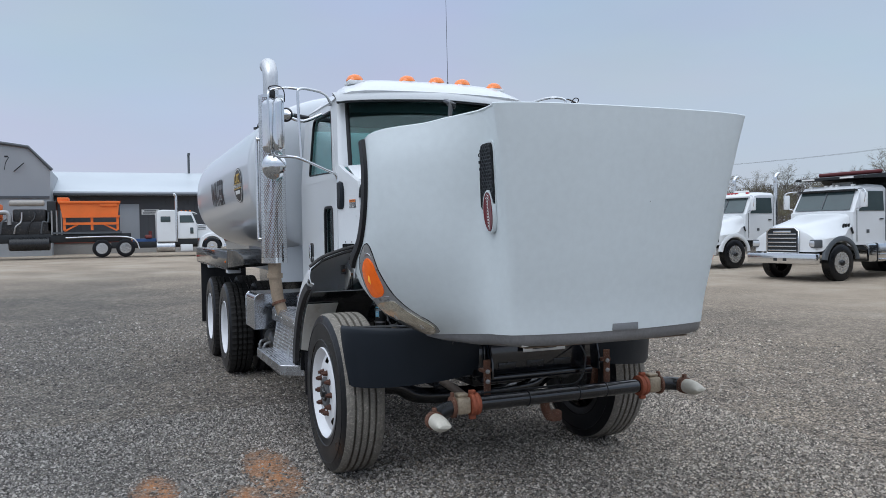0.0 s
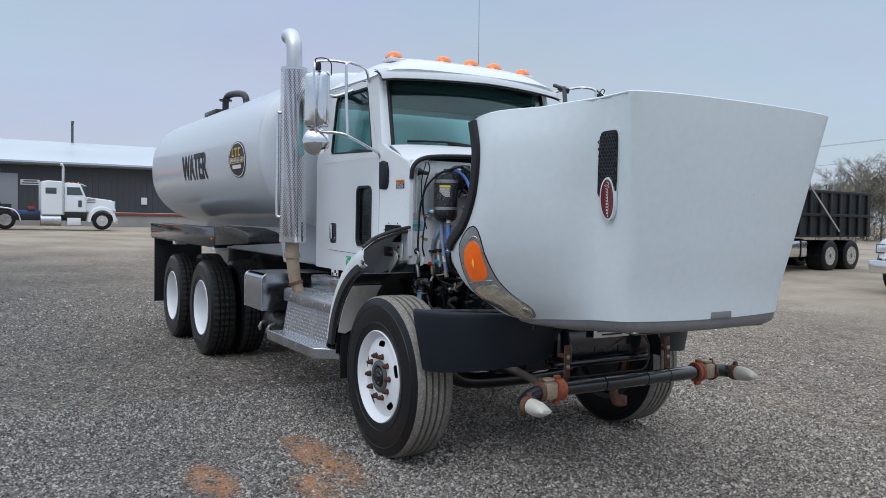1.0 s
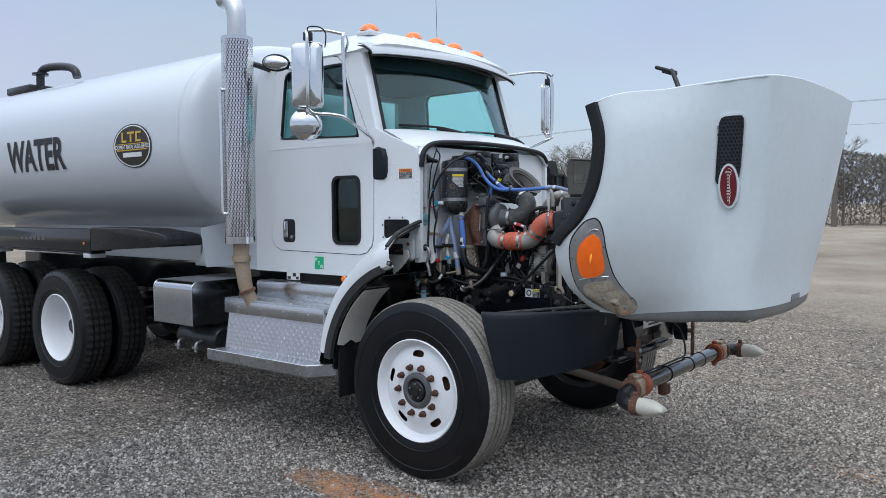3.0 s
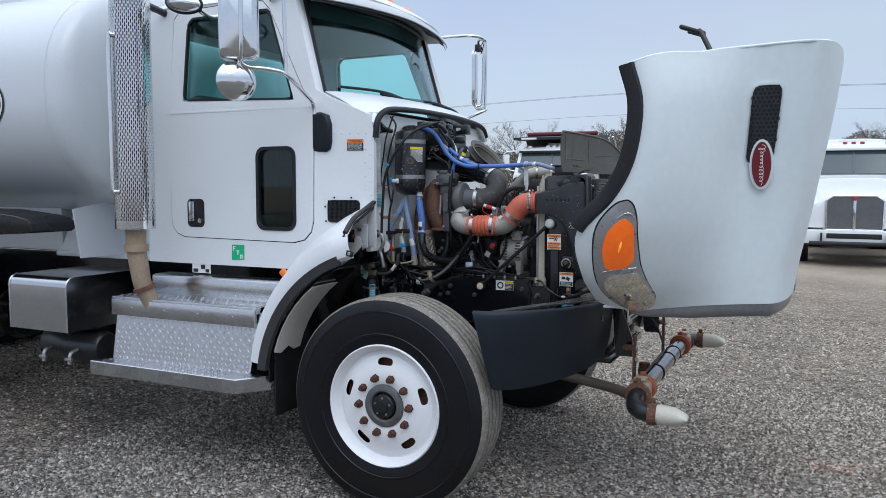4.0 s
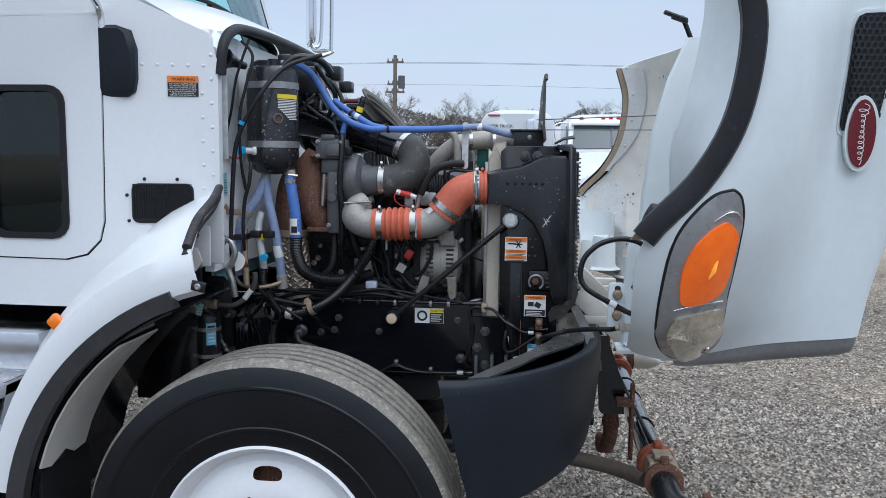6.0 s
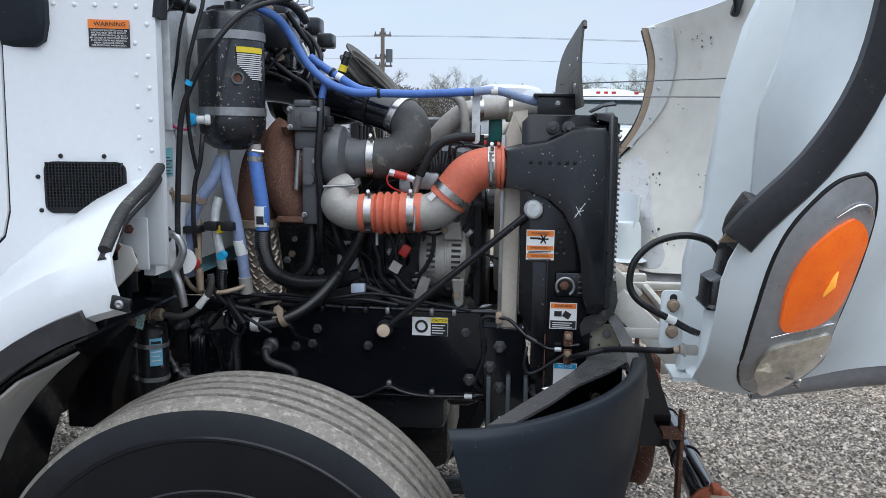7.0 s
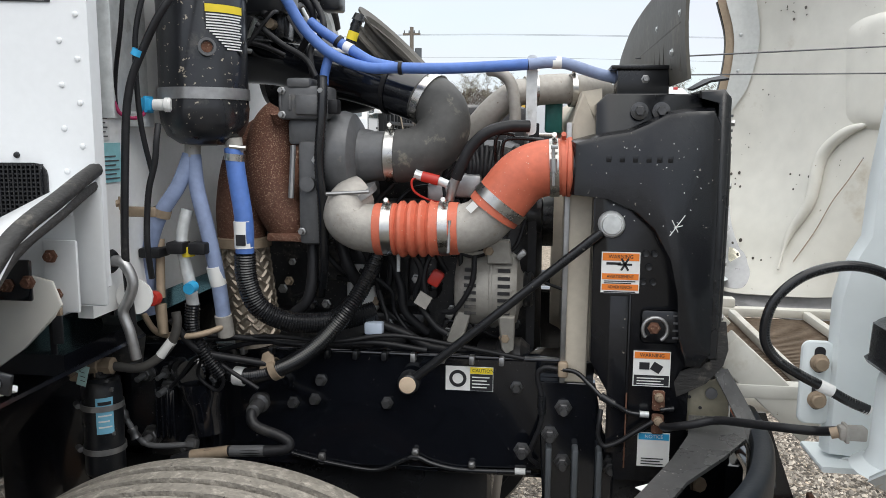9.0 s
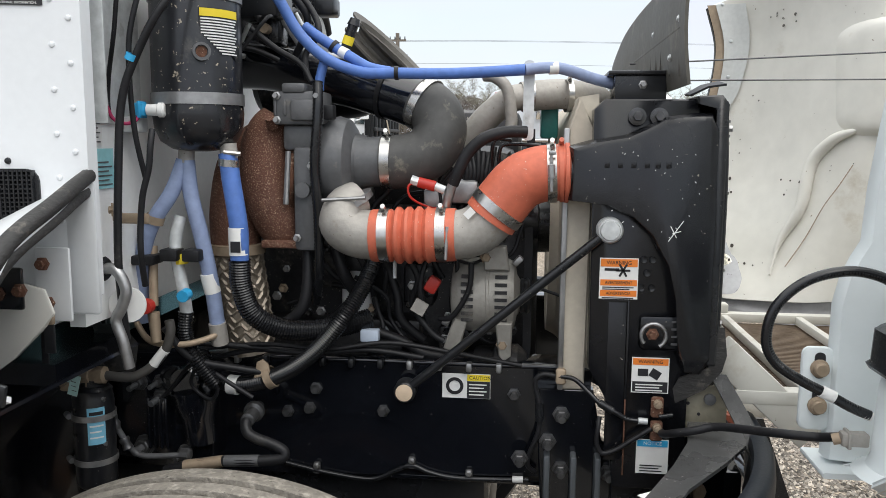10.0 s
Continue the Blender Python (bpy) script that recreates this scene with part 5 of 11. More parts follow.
# folded flange of the hood behind the lamp, its closed foot, the inner post and the bolted plate
for s in (-1, 1):
    rows = []
    for z, xl, yl, sag in ((2.10, 1.145, 0.98, 0.0), (2.0, 1.15, 0.97, 0.0), (1.9, 1.142, 0.95, 0.0), (1.78, 1.122, 0.93, 0.0), (1.66, 1.09, 0.91, 0.0), (1.52, 1.10, 0.86, 0.0), (1.43, 1.11, 0.82, 0.0), (1.345, 1.11, 0.80, 0.0), (1.25, 1.10, 0.79, 0.0), (1.17, 1.08, 0.79, 0.0), (1.12, 1.06, 0.79, 0.0), (1.095, 1.045, 0.79, 0.0), (1.078, 1.03, 0.79, 0.0), (1.070, 1.012, 0.795, 0.0), (1.064, 1.000, 0.79, 0.0), (1.060, 0.992, 0.785, 0.0)):
        if s > 0 and z > 1.4:
            continue
        p = skin(-1, 0.0, max(0.0, (z - 1.075) / 1.025))
        q = Vector((xl, -yl, z))
        rows.append([Vector((v.x, v.y if s < 0 else -v.y, v.z)) for v in (p.lerp(q, k / 6) + Vector(((0.085 if z < 1.45 else 0.085 - 0.101 * min(1.0, (z - 1.45) / 0.2)) * math.sin(k / 6 * math.pi) + 0.002, 0, -sag * math.sin(k / 6 * math.pi))) for k in range(7))])
    part("hood_flange", M().slab(rows, 0.004), HOODW, hood, "white folded flange behind the headlamp")
    bk = part("lamp_bucket", M().lathe([(0.088, 0.006), (0.078, 0.012), (0.068, 0.018), (0.062, 0.034), (0.058, 0.145), (0.050, 0.172)], (1.078, s * 0.838, 1.060), (0, 0, 1), 30), HOODW, hood, "round white lamp bucket")
    cap_rows = []
    for z, gx, gy in ((1.208, 0.068, 0.062), (1.214, 0.071, 0.066), (1.220, 0.066, 0.061), (1.27, 0.064, 0.060), (1.292, 0.060, 0.058), (1.302, 0.050, 0.056), (1.36, 0.044, 0.062), (1.385, 0.038, 0.060)):
        cap_rows.append([(1.076 + (1.302 <= z) * 0.010 + u, s * (0.86 + 0.35 * max(0.0, z - 1.29)) + w, z + 0.022 + 0.02 * (u / gx if z > 1.29 else 0)) for u, w in rrect(-gx, gx, -gy, gy, 0.016, 3)])
    if s < 0:
        part("bucket_cap", M().ring(cap_rows), SATIN, bk, "black moulded rubber cap")
    post = []
    for z, xl in ((1.03, 1.000), (1.08, 1.002), (1.30, 1.003), (1.345, 1.012), (1.38, 1.026), (1.41, 1.042), (1.50, 1.046), (1.70, 1.07), (1.86, 1.11), (1.98, 1.16)):
        post.append([(xl + 0.006, s * 0.694, z), (xl, s * 0.686, z), (xl, s * 0.66, z), (xl + 0.1, s * 0.62, z), (xl + 0.17, s * 0.70, z), (xl + 0.17, s * 0.725, z)])
    if s < 0:
        part("inner_post", M().ring(post), HOODW, hood, "rounded white inner hood post")
    part("post_foot", M().prism(rrect(0.982, 1.10, 1.012, 1.022, 0.004, 2), "y", s * 0.62, s * 0.735), HOODW, hood)
    part("flange_bead", M().tube([r[-1] for r in rows[:-5]], 0.005, 6), HOODW, hood)
    if s < 0:
        part("lip_end", M().tube([(1.035, s * 1.135, 1.485), (1.022, s * 1.12, 1.455), (1.028, s * 1.06, 1.425), (1.060, s * 0.98, 1.40), (1.095, s * 0.90, 1.385)], lambda t: 0.034 + 0.004 * t, 12), SEAL, hood, "black rubber end of the arch lip")
    bp = part("hinge_plate", M().prism(rrect(0.953, 1.006, 1.079, 1.227, 0.014), "y", s * 0.685, s * 0.675, 0.002), HOODW, hood, "white bolted hinge plate")
    for z in (1.124, 1.190):
        part("plate_bolt", M().lathe([(0.016, 0), (0.016, 0.003), (0.012, 0.005), (0.012, 0.014), (0.010, 0.016), (0.001, 0.016)], (0.982, s * 0.686, z), (0, s, 0), 14), TANPIPE, bp)
        part("bolt_slot", M().prism(rrect(0.973, 0.991, z - 0.018, z + 0.028, 0.008), "y", s * 0.6855, s * 0.687), INK, bp)
part("lamp_conduit", M().tube([(1.075, -0.80, 1.315), (1.052, -0.80, 1.345), (1.027, -0.80, 1.368), (0.974, -0.80, 1.378), (0.912, -0.80, 1.361), (0.868, -0.80, 1.318), (0.857, -0.80, 1.265), (0.874, -0.80, 1.228), (0.914, -0.80, 1.201), (0.958, -0.80, 1.179), (0.991, -0.80, 1.161), (1.022, -0.80, 1.148)], 0.0086, 12, ribs=0.0008, pitch=0.0045), CONDUIT, hood, "black corrugated lamp conduit")
part("conduit_end", M().cyl((0.996, -0.80, 1.159), (1.024, -0.80, 1.146), 0.0075), PAPER, hood)
part("conduit_tape", M().cyl((0.945, -0.80, 1.185), (0.966, -0.80, 1.1755), 0.0098), PAPER, hood)
part("lamp_lead", M().tube([(0.982, -0.80, 1.111), (0.962, -0.76, 1.094), (0.92, -0.74, 1.089), (0.872, -0.68, 1.072), (0.832, -0.62, 1.053), (0.795, -0.61, 1.040), (0.765, -0.59, 1.026), (0.750, -0.55, 1.008), (0.752, -0.50, 0.995)], 0.0078, 10), RUBBER, hood)
part("lead_plug", M().box(0.978, 1.020, -0.815, -0.793, 1.099, 1.121, 0.004).box(0.986, 0.992, -0.818, -0.79, 1.096, 1.124, 0.002), CASTGREY, hood, "grey lamp connector")
part("plug_seal", M().cyl((0.968, -0.80, 1.106), (0.979, -0.803, 1.110), 0.009), TANPIPE, hood)
for y in (-0.008, 0.03):
    part("stay_cable", M().cyl((0.72, y, 1.758 - y), (1.93, y * 4, 1.80 - y * 2), 0.0022, seg=6), DARKCAST, hood, "dark steel hood stay cable")

BRACE = mat("scuffed_dark_brace", (0.070, 0.070, 0.070), 0.28, 0.1, var=0.25, scale=9, bump=0.08, dirt=(0.14, 0.13, 0.12), dirt_amt=0.24, dirt_scale=12, speck=(0.40, 0.38, 0.35), speck_amt=0.4)

# ---- front bumper with open top, crossmember and plate ----
WORNP = mat("paint_worn_to_bare_metal", (0.42, 0.38, 0.33), 0.5, 0.5, var=0.4, scale=30, bump=0.2)
BUMP = [(0.47, 1.16), (0.54, 1.145), (0.64, 1.09), (0.74, 1.00), (0.83, 0.885), (0.895, 0.76), (0.935, 0.63), (0.95, 0.52), (0.955, 0.42)]
for s in (-1, 1):
    line = path([(x, s * y, 0) for x, y in BUMP], 5)
    n = len(line)
    rows = []
    for d, inset in ((0.020, -0.040), (0.004, -0.036), (0.0, -0.026), (0.0, -0.012), (0.005, -0.004), (0.016, 0.001), (0.04, 0.003), (0.12, 0.0), (0.26, -0.012), (0.36, -0.03)):
        row = []
        for i, p in enumerate(line):
            q = (line[min(i + 1, n - 1)] - line[max(i - 1, 0)]).normalized()
            nn = Vector((q.y, -q.x, 0)) * (-1 if s > 0 else 1)
            if nn.y * s < 0 and nn.x < 0.2:
                nn = -nn
            f = i / (n - 1)
            deep = 1.0 + 0.05 * math.sin(min(1, f * 2.2) * math.pi) - 0.35 * max(0.0, f - 0.45)
            cut = 0.27 * d * max(0.0, 1 - f / 0.22)
            row.append(Vector((p.x + cut, p.y, 1.018 - d * deep)) + nn * inset)
        rows.append(row)
    part("bumper", M().slab(rows, 0.006), PLASTIC, truck, "dark grey plastic bumper corner", sharp=50)
    br_ = M().slab([[(0.545, s * 1.105, 1.012), (0.60, s * 1.085, 1.012)], [(0.61, s * 0.98, 1.014), (0.68, s * 0.955, 1.014)], [(0.675, s * 0.86, 1.016), (0.745, s * 0.83, 1.016)], [(0.735, s * 0.74, 1.017), (0.83, s * 0.715, 1.017)], [(0.78, s * 0.63, 1.018), (0.885, s * 0.63, 1.018)], [(0.80, s * 0.52, 1.018), (0.90, s * 0.52, 1.018)]], 0.007)
    part("bumper_brace", br_, BRACE, truck, "scuffed dark grey bumper brace")
    part("brace_scuff", M().box(0.565, 0.605, s * 1.06 - 0.02, s * 1.06 + 0.02, 1.0125, 1.0135), WORNP, truck)
    part("brace_sticker", M().box(0.665, 0.695, s * 0.852 - 0.012, s * 0.852 + 0.012, 1.0165, 1.0178, 0, (0, 0, 35)), PAPER, truck)
    part("bumper_strap", M().slab([[(0.842, s * 0.50, 1.118), (0.874, s * 0.50, 1.118)], [(0.868, s * 0.52, 1.07), (0.902, s * 0.52, 1.07)], [(0.888, s * 0.545, 1.028), (0.924, s * 0.545, 1.028)], [(0.905, s * 0.58, 0.985), (0.944, s * 0.58, 0.985)], [(0.912, s * 0.60, 0.92), (0.952, s * 0.60, 0.92)]], 0.006), BRACE, truck, "scuffed dark bumper strap")
    part("inner_panel", M().slab([[(0.60, s * 0.98, z), (0.70, s * 0.80, z), (0.82, s * 0.55, z), (0.90, s * 0.45, z)] for z in (0.99, 0.85, 0.70)], 0.005), BLACK, truck)
    part("panel_bolt", M().lathe([(0.016, 0), (0.014, 0.008), (0.001, 0.010)], (0.815, s * 0.575, 0.906), (0.4, s, 0), 8), TANPIPE, truck)
    part("bumper_plate", M().prism([(0.945, 0.99), (0.965, 0.72), (0.975, 0.705), (1.055, 0.705), (1.055, 0.80), (0.985, 0.99)], "y", s * 0.385, s * 0.375), BLACK, truck, "black steel bumper bracket")
part("front_crossmember", M().box(0.86, 0.93, -0.46, 0.46, 0.70, 0.90, 0.012).box(0.80, 0.95, -0.40, 0.40, 0.66, 0.70, 0.008), BLACK, truck)
for y in (-0.22, -0.02, 0.18):
    part("crossmember_slot", M().box(0.93, 0.934, y - 0.06, y + 0.06, 0.735, 0.775, 0.001), SATIN, truck)
part("number_plate", M().box(0.968, 0.974, -0.127, 0.178, 0.838, 0.991, 0.004), PAPER, truck, "white number plate")
part("plate_bars", M().box(0.974, 0.977, -0.10, -0.01, 0.876, 0.951).box(0.974, 0.977, 0.03, 0.15, 0.876, 0.951).box(0.974, 0.977, -0.06, 0.11, 0.853, 0.863), INK, truck)
# khaki support plate between the radiator and the brace
part("support_plate", M().prism([(0.770, 1.020), (0.786, 1.062), (0.800, 1.078), (0.822, 1.084), (0.862, 1.090), (0.882, 1.070), (0.884, 1.0), (0.790, 0.975)], "y", -0.478, -0.486, 0.002), mat("khaki_support_plate", (0.24, 0.22, 0.165), 0.5, 0.2, var=0.2, scale=14, bump=0.08, dirt=(0.20, 0.17, 0.12), dirt_amt=0.3, dirt_scale=14), truck, "khaki painted support plate")
part("plate_bolt", M().lathe([(0.012, 0), (0.012, 0.006), (0.001, 0.008)], (0.848, -0.486, 1.062), (0, -1, 0), 10), DARKCAST, truck)
for x, z in ((0.806, 1.052), (0.828, 1.030)):
    part("plate_hole", M().cyl((x, -0.4855, z), (x, -0.4875, z), 0.0035, seg=10), INK, truck)
part("tank_flap", M().slab([[(0.842, -0.51, 1.215), (0.864, -0.51, 1.215)], [(0.846, -0.515, 1.165), (0.870, -0.515, 1.16)], [(0.836, -0.515, 1.135), (0.862, -0.515, 1.128)], [(0.800, -0.51, 1.118), (0.832, -0.51, 1.088)], [(0.782, -0.505, 1.108), (0.800, -0.505, 1.068)], [(0.772, -0.50, 1.085), (0.778, -0.50, 1.055)]], 0.005), SEAL, truck, "dusty black rubber flap under the radiator tank")
# spray bar
for y in (-0.43, 0.42):
    part("bar_hanger", M().box(1.07, 1.082, y - 0.022, y + 0.022, 0.56, 0.83, 0.003).box(1.02, 1.08, y - 0.03, y + 0.03, 0.755, 0.775, 0.003), RUST, truck, "rusty spray bar hanger")
    for z in (0.70, 0.76):
        part("hanger_bolt", M().lathe([(0.014, 0), (0.014, 0.008), (0.001, 0.012)], (1.082, y, z), (1, 0, 0), 8), STEEL, truck)
part("spray_bar", M().cyl((1.145, -0.545, 0.592), (1.15, 0.62, 0.592), 0.044, seg=28), BLACK, truck, "black spray bar pipe")
for y in (-0.2, 0.15, 0.35):
    part("cable_tie", M().tube([(1.147 + 0.046 * math.cos(a), y, 0.592 + 0.046 * math.sin(a)) for a in ang], 0.003, 6, smooth=False), RUBBER, truck)
part("bar_cable", M().tube([(0.95, 0.30, 0.86), (1.05, 0.28, 0.78), (1.12, 0.18, 0.655), (1.13, 0.0, 0.645), (1.135, -0.3, 0.645), (1.14, -0.5, 0.65)], 0.006, 8), RUBBER, truck)
WORN = mat("worn_brass_valve", (0.40, 0.33, 0.24), 0.55, 0.6, var=0.3, scale=20, bump=0.25, dirt=(0.25, 0.12, 0.06), dirt_amt=0.3, dirt_scale=14)
NOZ = mat("bleached_plastic_nozzle", (0.56, 0.53, 0.45), 0.55, var=0.12, scale=14, bump=0.12, dirt=(0.40, 0.37, 0.31), dirt_amt=0.2, dirt_scale=14)
REDOX = mat("red_oxide_coupling", (0.32, 0.09, 0.045), 0.7, 0.2, var=0.3, scale=22, bump=0.25, dirt=(0.15, 0.07, 0.04), dirt_amt=0.25, dirt_scale=22)
for s, y0 in ((-1, -0.545), (1, 0.62)):
    part("bar_coupling", M().lathe([(0.046, 0), (0.064, 0.004), (0.066, 0.02), (0.060, 0.026), (0.060, 0.034), (0.066, 0.04), (0.064, 0.058), (0.05, 0.062)], (1.148, y0 - s * 0.02, 0.592), (0, s, 0), 22).box(1.135, 1.16, y0, y0 + s * 0.04, 0.655, 0.675, 0.004).box(1.135, 1.16, y0, y0 + s * 0.04, 0.505, 0.53, 0.004), REDOX, truck, "red oxide pipe coupling")
    part("spray_valve", M().box(1.10, 1.20, y0 + s * 0.045, y0 + s * 0.135, 0.545, 0.645, 0.018).box(1.12, 1.18, y0 + s * 0.055, y0 + s * 0.125, 0.645, 0.665, 0.008), WORN, truck, "worn brass spray valve")
    part("valve_flange", M().lathe([(0.05, 0), (0.062, 0.003), (0.062, 0.018), (0.05, 0.021)], (1.15, y0 + s * 0.135, 0.588), (0, s, 0), 20).box(1.137, 1.163, y0 + s * 0.137, y0 + s * 0.155, 0.645, 0.672, 0.004), RUST, truck)
    c = (1.16, y0 + s * 0.135, 0.585)
    part("spray_elbow", M().tube([(1.15, y0 + s * 0.13, 0.588), (1.15, y0 + s * 0.20, 0.575), (1.165, y0 + s * 0.255, 0.556), (1.215, y0 + s * 0.29, 0.548), (1.265, y0 + s * 0.30, 0.548)] if s < 0 else [(1.15, y0 + s * 0.13, 0.588), (1.15, y0 + s * 0.19, 0.588), (1.17, y0 + s * 0.245, 0.586), (1.21, y0 + s * 0.275, 0.584), (1.24, y0 + s * 0.285, 0.583)], 0.043, 16), SATIN, truck, "black hose elbow")
    tipx = 1.25 if s < 0 else 1.235
    ty, tz = (y0 - 0.30, 0.548) if s < 0 else (y0 + 0.285, 0.583)
    part("hose_clamp", M().lathe([(0.050, -0.02), (0.052, -0.018), (0.052, 0.018), (0.050, 0.02)], (tipx, ty, tz), (1, 0, 0), 20).box(tipx - 0.012, tipx + 0.012, ty - 0.012, ty + 0.012, tz + 0.045, tz + 0.072, 0.004), RUST, truck)
    rows = []
    for f, a, b in ((0.0, 0.044, 0.044), (0.04, 0.046, 0.046), (0.085, 0.043, 0.044), (0.115, 0.031, 0.043), (0.138, 0.017, 0.040), (0.145, 0.008, 0.036)):
        rows.append([(tipx + 0.012 + f, ty + b * math.cos(2 * math.pi * k / 20), tz + a * math.sin(2 * math.pi * k / 20) - f * 0.03) for k in range(20)])
    part("spray_nozzle", M().ring(rows), NOZ, truck, "bleached white flat spray nozzle")
part("valve_tag", M().box(1.082, 1.086, -0.035, 0.005, 0.535, 0.56, 0.001), PAPER, truck)
part("tow_fitting", M().tube([(1.05, -0.02, 0.60), (1.05, -0.02, 0.50), (1.04, 0.02, 0.43)], 0.03, 12).cyl((1.05, -0.02, 0.54), (1.05, -0.02, 0.57), 0.035).box(1.0, 1.06, 0.02, 0.10, 0.40, 0.47, 0.015), RUST, truck)
for y in (-0.425, 0.425):
    sp = part("leaf_spring", M().box(-0.75, 0.55, y - 0.045, y + 0.045, 0.56, 0.58, 0.004), SATIN, truck)
    part("spring_leaf", M().box(-0.55, 0.40, y - 0.045, y + 0.045, 0.535, 0.558, 0.004), SATIN, sp)
part("front_axle", M().tube([(0, -0.85, 0.52), (0, -0.62, 0.50), (0, -0.45, 0.42), (0, 0, 0.40), (0, 0.45, 0.42), (0, 0.62, 0.50), (0, 0.85, 0.52)], 0.06, 10), BLACK, truck)
part("tie_hose", M().tube([(0.55, -0.50, 0.62), (0.80, -0.48, 0.58), (1.0, -0.52, 0.56), (1.10, -0.62, 0.56)], 0.026, 12), mat("dusty_brown_hose", (0.10, 0.078, 0.06), 0.7, var=0.3, scale=14, bump=0.15), truck)

# ---- frame rails ----
for s in (-1, 1):
    rail = M().prism([(0.60, 0.855), (0.62, 1.10), (-6.75, 1.10), (-6.75, 0.83), (-0.2, 0.83), (-0.05, 0.83)], "y", s * 0.415, s * 0.425)
    rail.box(-6.75, 0.62, s * 0.34, s * 0.42, 1.092, 1.102, 0.002).box(-6.75, 0.60, s * 0.34, s * 0.42, 0.828, 0.838, 0.002)
    rail.cyl((-6.75, s * 0.4175, 1.0955), (0.615, s * 0.4175, 1.0955), 0.0085, seg=16)
    part("frame_rail", rail, BLACK, truck, "gloss black chassis rail")
for x in (-1.4, -2.9, -4.94, -6.6):
    part("crossmember", M().box(x - 0.06, x + 0.06, -0.41, 0.41, 0.86, 1.06, 0.01), BLACK, truck)
for x in (-4.22, -5.66):
    part("drive_axle", M().cyl((x, -0.8, 0.52), (x, 0.8, 0.52), 0.09, seg=16).lathe([(0.05, -0.2), (0.2, -0.1), (0.23, 0.0), (0.2, 0.1), (0.05, 0.2)], (x, 0, 0.52), (1, 0, 0), 20), SATIN, truck)
part("transmission", M().box(-2.0, -0.9, -0.28, 0.28, 0.62, 1.05, 0.08).cyl((-2.0, 0, 0.80), (-4.0, 0, 0.60), 0.06, seg=14), SATIN, truck)

# ---- tank ----
TX0, TX1, TZ, TA, TB = -6.98, -2.03, 2.17, 1.29, 0.785


def tank_row(x, f, n=96):
    out = []
    for k in range(n):
        a = 2 * math.pi * k / n
        c, s = math.cos(a), math.sin(a)
        e = 2 / 2.45
        out.append((x, TA * f * math.copysign(abs(c) ** e, c), TZ + TB * (f if f > 0.5 else f) * math.copysign(abs(s) ** e, s)))
    return out


trow = [tank_row(TX1 + dx, f) for dx, f in ((0.05, 0.02), (0.045, 0.3), (0.03, 0.6), (0.0, 0.83), (-0.025, 0.915), (-0.05, 0.957), (-0.075, 0.979), (-0.10, 0.991), (-0.13, 0.998), (-0.17, 1.0))]
trow += [tank_row(TX1 - 0.17 - (TX1 - TX0 - 0.30) * k / 10, 1.0) for k in range(1, 11)]
trow += [tank_row(TX0 + dx, f) for dx, f in ((0.09, 0.998), (0.05, 0.988), (0.015, 0.968), (-0.01, 0.93), (-0.03, 0.85), (-0.06, 0.5), (-0.07, 0.02))]
tank = part("tank", M().ring(trow), TANKW, truck, "white painted steel water tank", sharp=50)
for x in (TX1 - 0.17, TX0 + 0.17):
    part("weld_seam", M().ring([tank_row(x - 0.006, 1.0005), tank_row(x - 0.003, 1.0018), tank_row(x + 0.003, 1.0018), tank_row(x + 0.006, 1.0005)], True, False, False), TANKW, tank)
skirt = M().prism([(-2.02, 1.14), (-2.02, 1.50), (-2.75, 1.50), (-2.95, 1.14)], "y", -0.62, -0.60).prism([(-2.02, 1.14), (-2.02, 1.50), (-2.75, 1.50), (-2.95, 1.14)], "y", 0.60, 0.62)
skirt.box(-2.95, -2.02, -0.66, 0.66, 1.105, 1.14, 0.006)
part("tank_cradle", skirt, TANKW, truck, "white tank cradle")
part("tank_sill", M().box(-6.6, -2.955, -0.60, 0.60, 1.135, 1.48, 0.01), TANKW, truck, "white tank sill")
for x in (-2.3,):
    part("cradle_gusset", M().prism([(-0.62, 1.14), (-1.0, 1.14), (-1.05, 1.45), (-0.62, 1.52)], "x", x, x + 0.012), TANKW, truck)
for s in (-1, 1):
    part("bed_rail", M().box(-6.75, -3.46, s * 1.14, s * 1.335, 1.24, 1.43, 0.006), BLACK, truck, "black steel catwalk rail")
    br = part("catwalk", M().prism([(-3.46, 1.25), (-3.46, 1.447), (-2.80, 1.445), (-2.45, 1.415), (-2.35, 1.398), (-2.31, 1.37), (-2.31, 1.33), (-2.34, 1.313)], "y", s * 1.02, s * 1.33, 0.004), SATIN, truck, "black catwalk beside the tank")
    part("rail_lip", M().box(-6.70, -3.46, s * 1.20, s * 1.33, 1.222, 1.238, 0.003), SATIN, truck)
    for x in (-3.50, -5.3):
        part("rail_hook", M().box(x - 0.10, x + 0.02, s * 1.18, s * 1.33, 1.185, 1.238, 0.01), TANKW, truck)
    part("clearance_lamp", M().lathe([(0.012, 0), (0.012, 0.006), (0.001, 0.010)], (-3.56, s * 1.335, 1.31), (0, s, 0), 10), AMBER, truck)
    part("tail_lamp", M().lathe([(0.014, 0), (0.014, 0.006), (0.001, 0.010)], (-6.66, s * 1.335, 1.31), (0, s, 0), 10), REDP, truck)
    part("rear_flap", M().box(-6.82, -6.80, s * 0.62, s * 1.27, 0.33, 1.22, 0.003), RUBBER, truck, "black rubber mud flap")
bars = M()
for k in range(6):
    bars.box(-4.75 + k * 0.085, -4.69 + k * 0.085, -1.338, -1.336, 1.325, 1.355)
part("rail_lettering", bars, DARKCAST, truck)
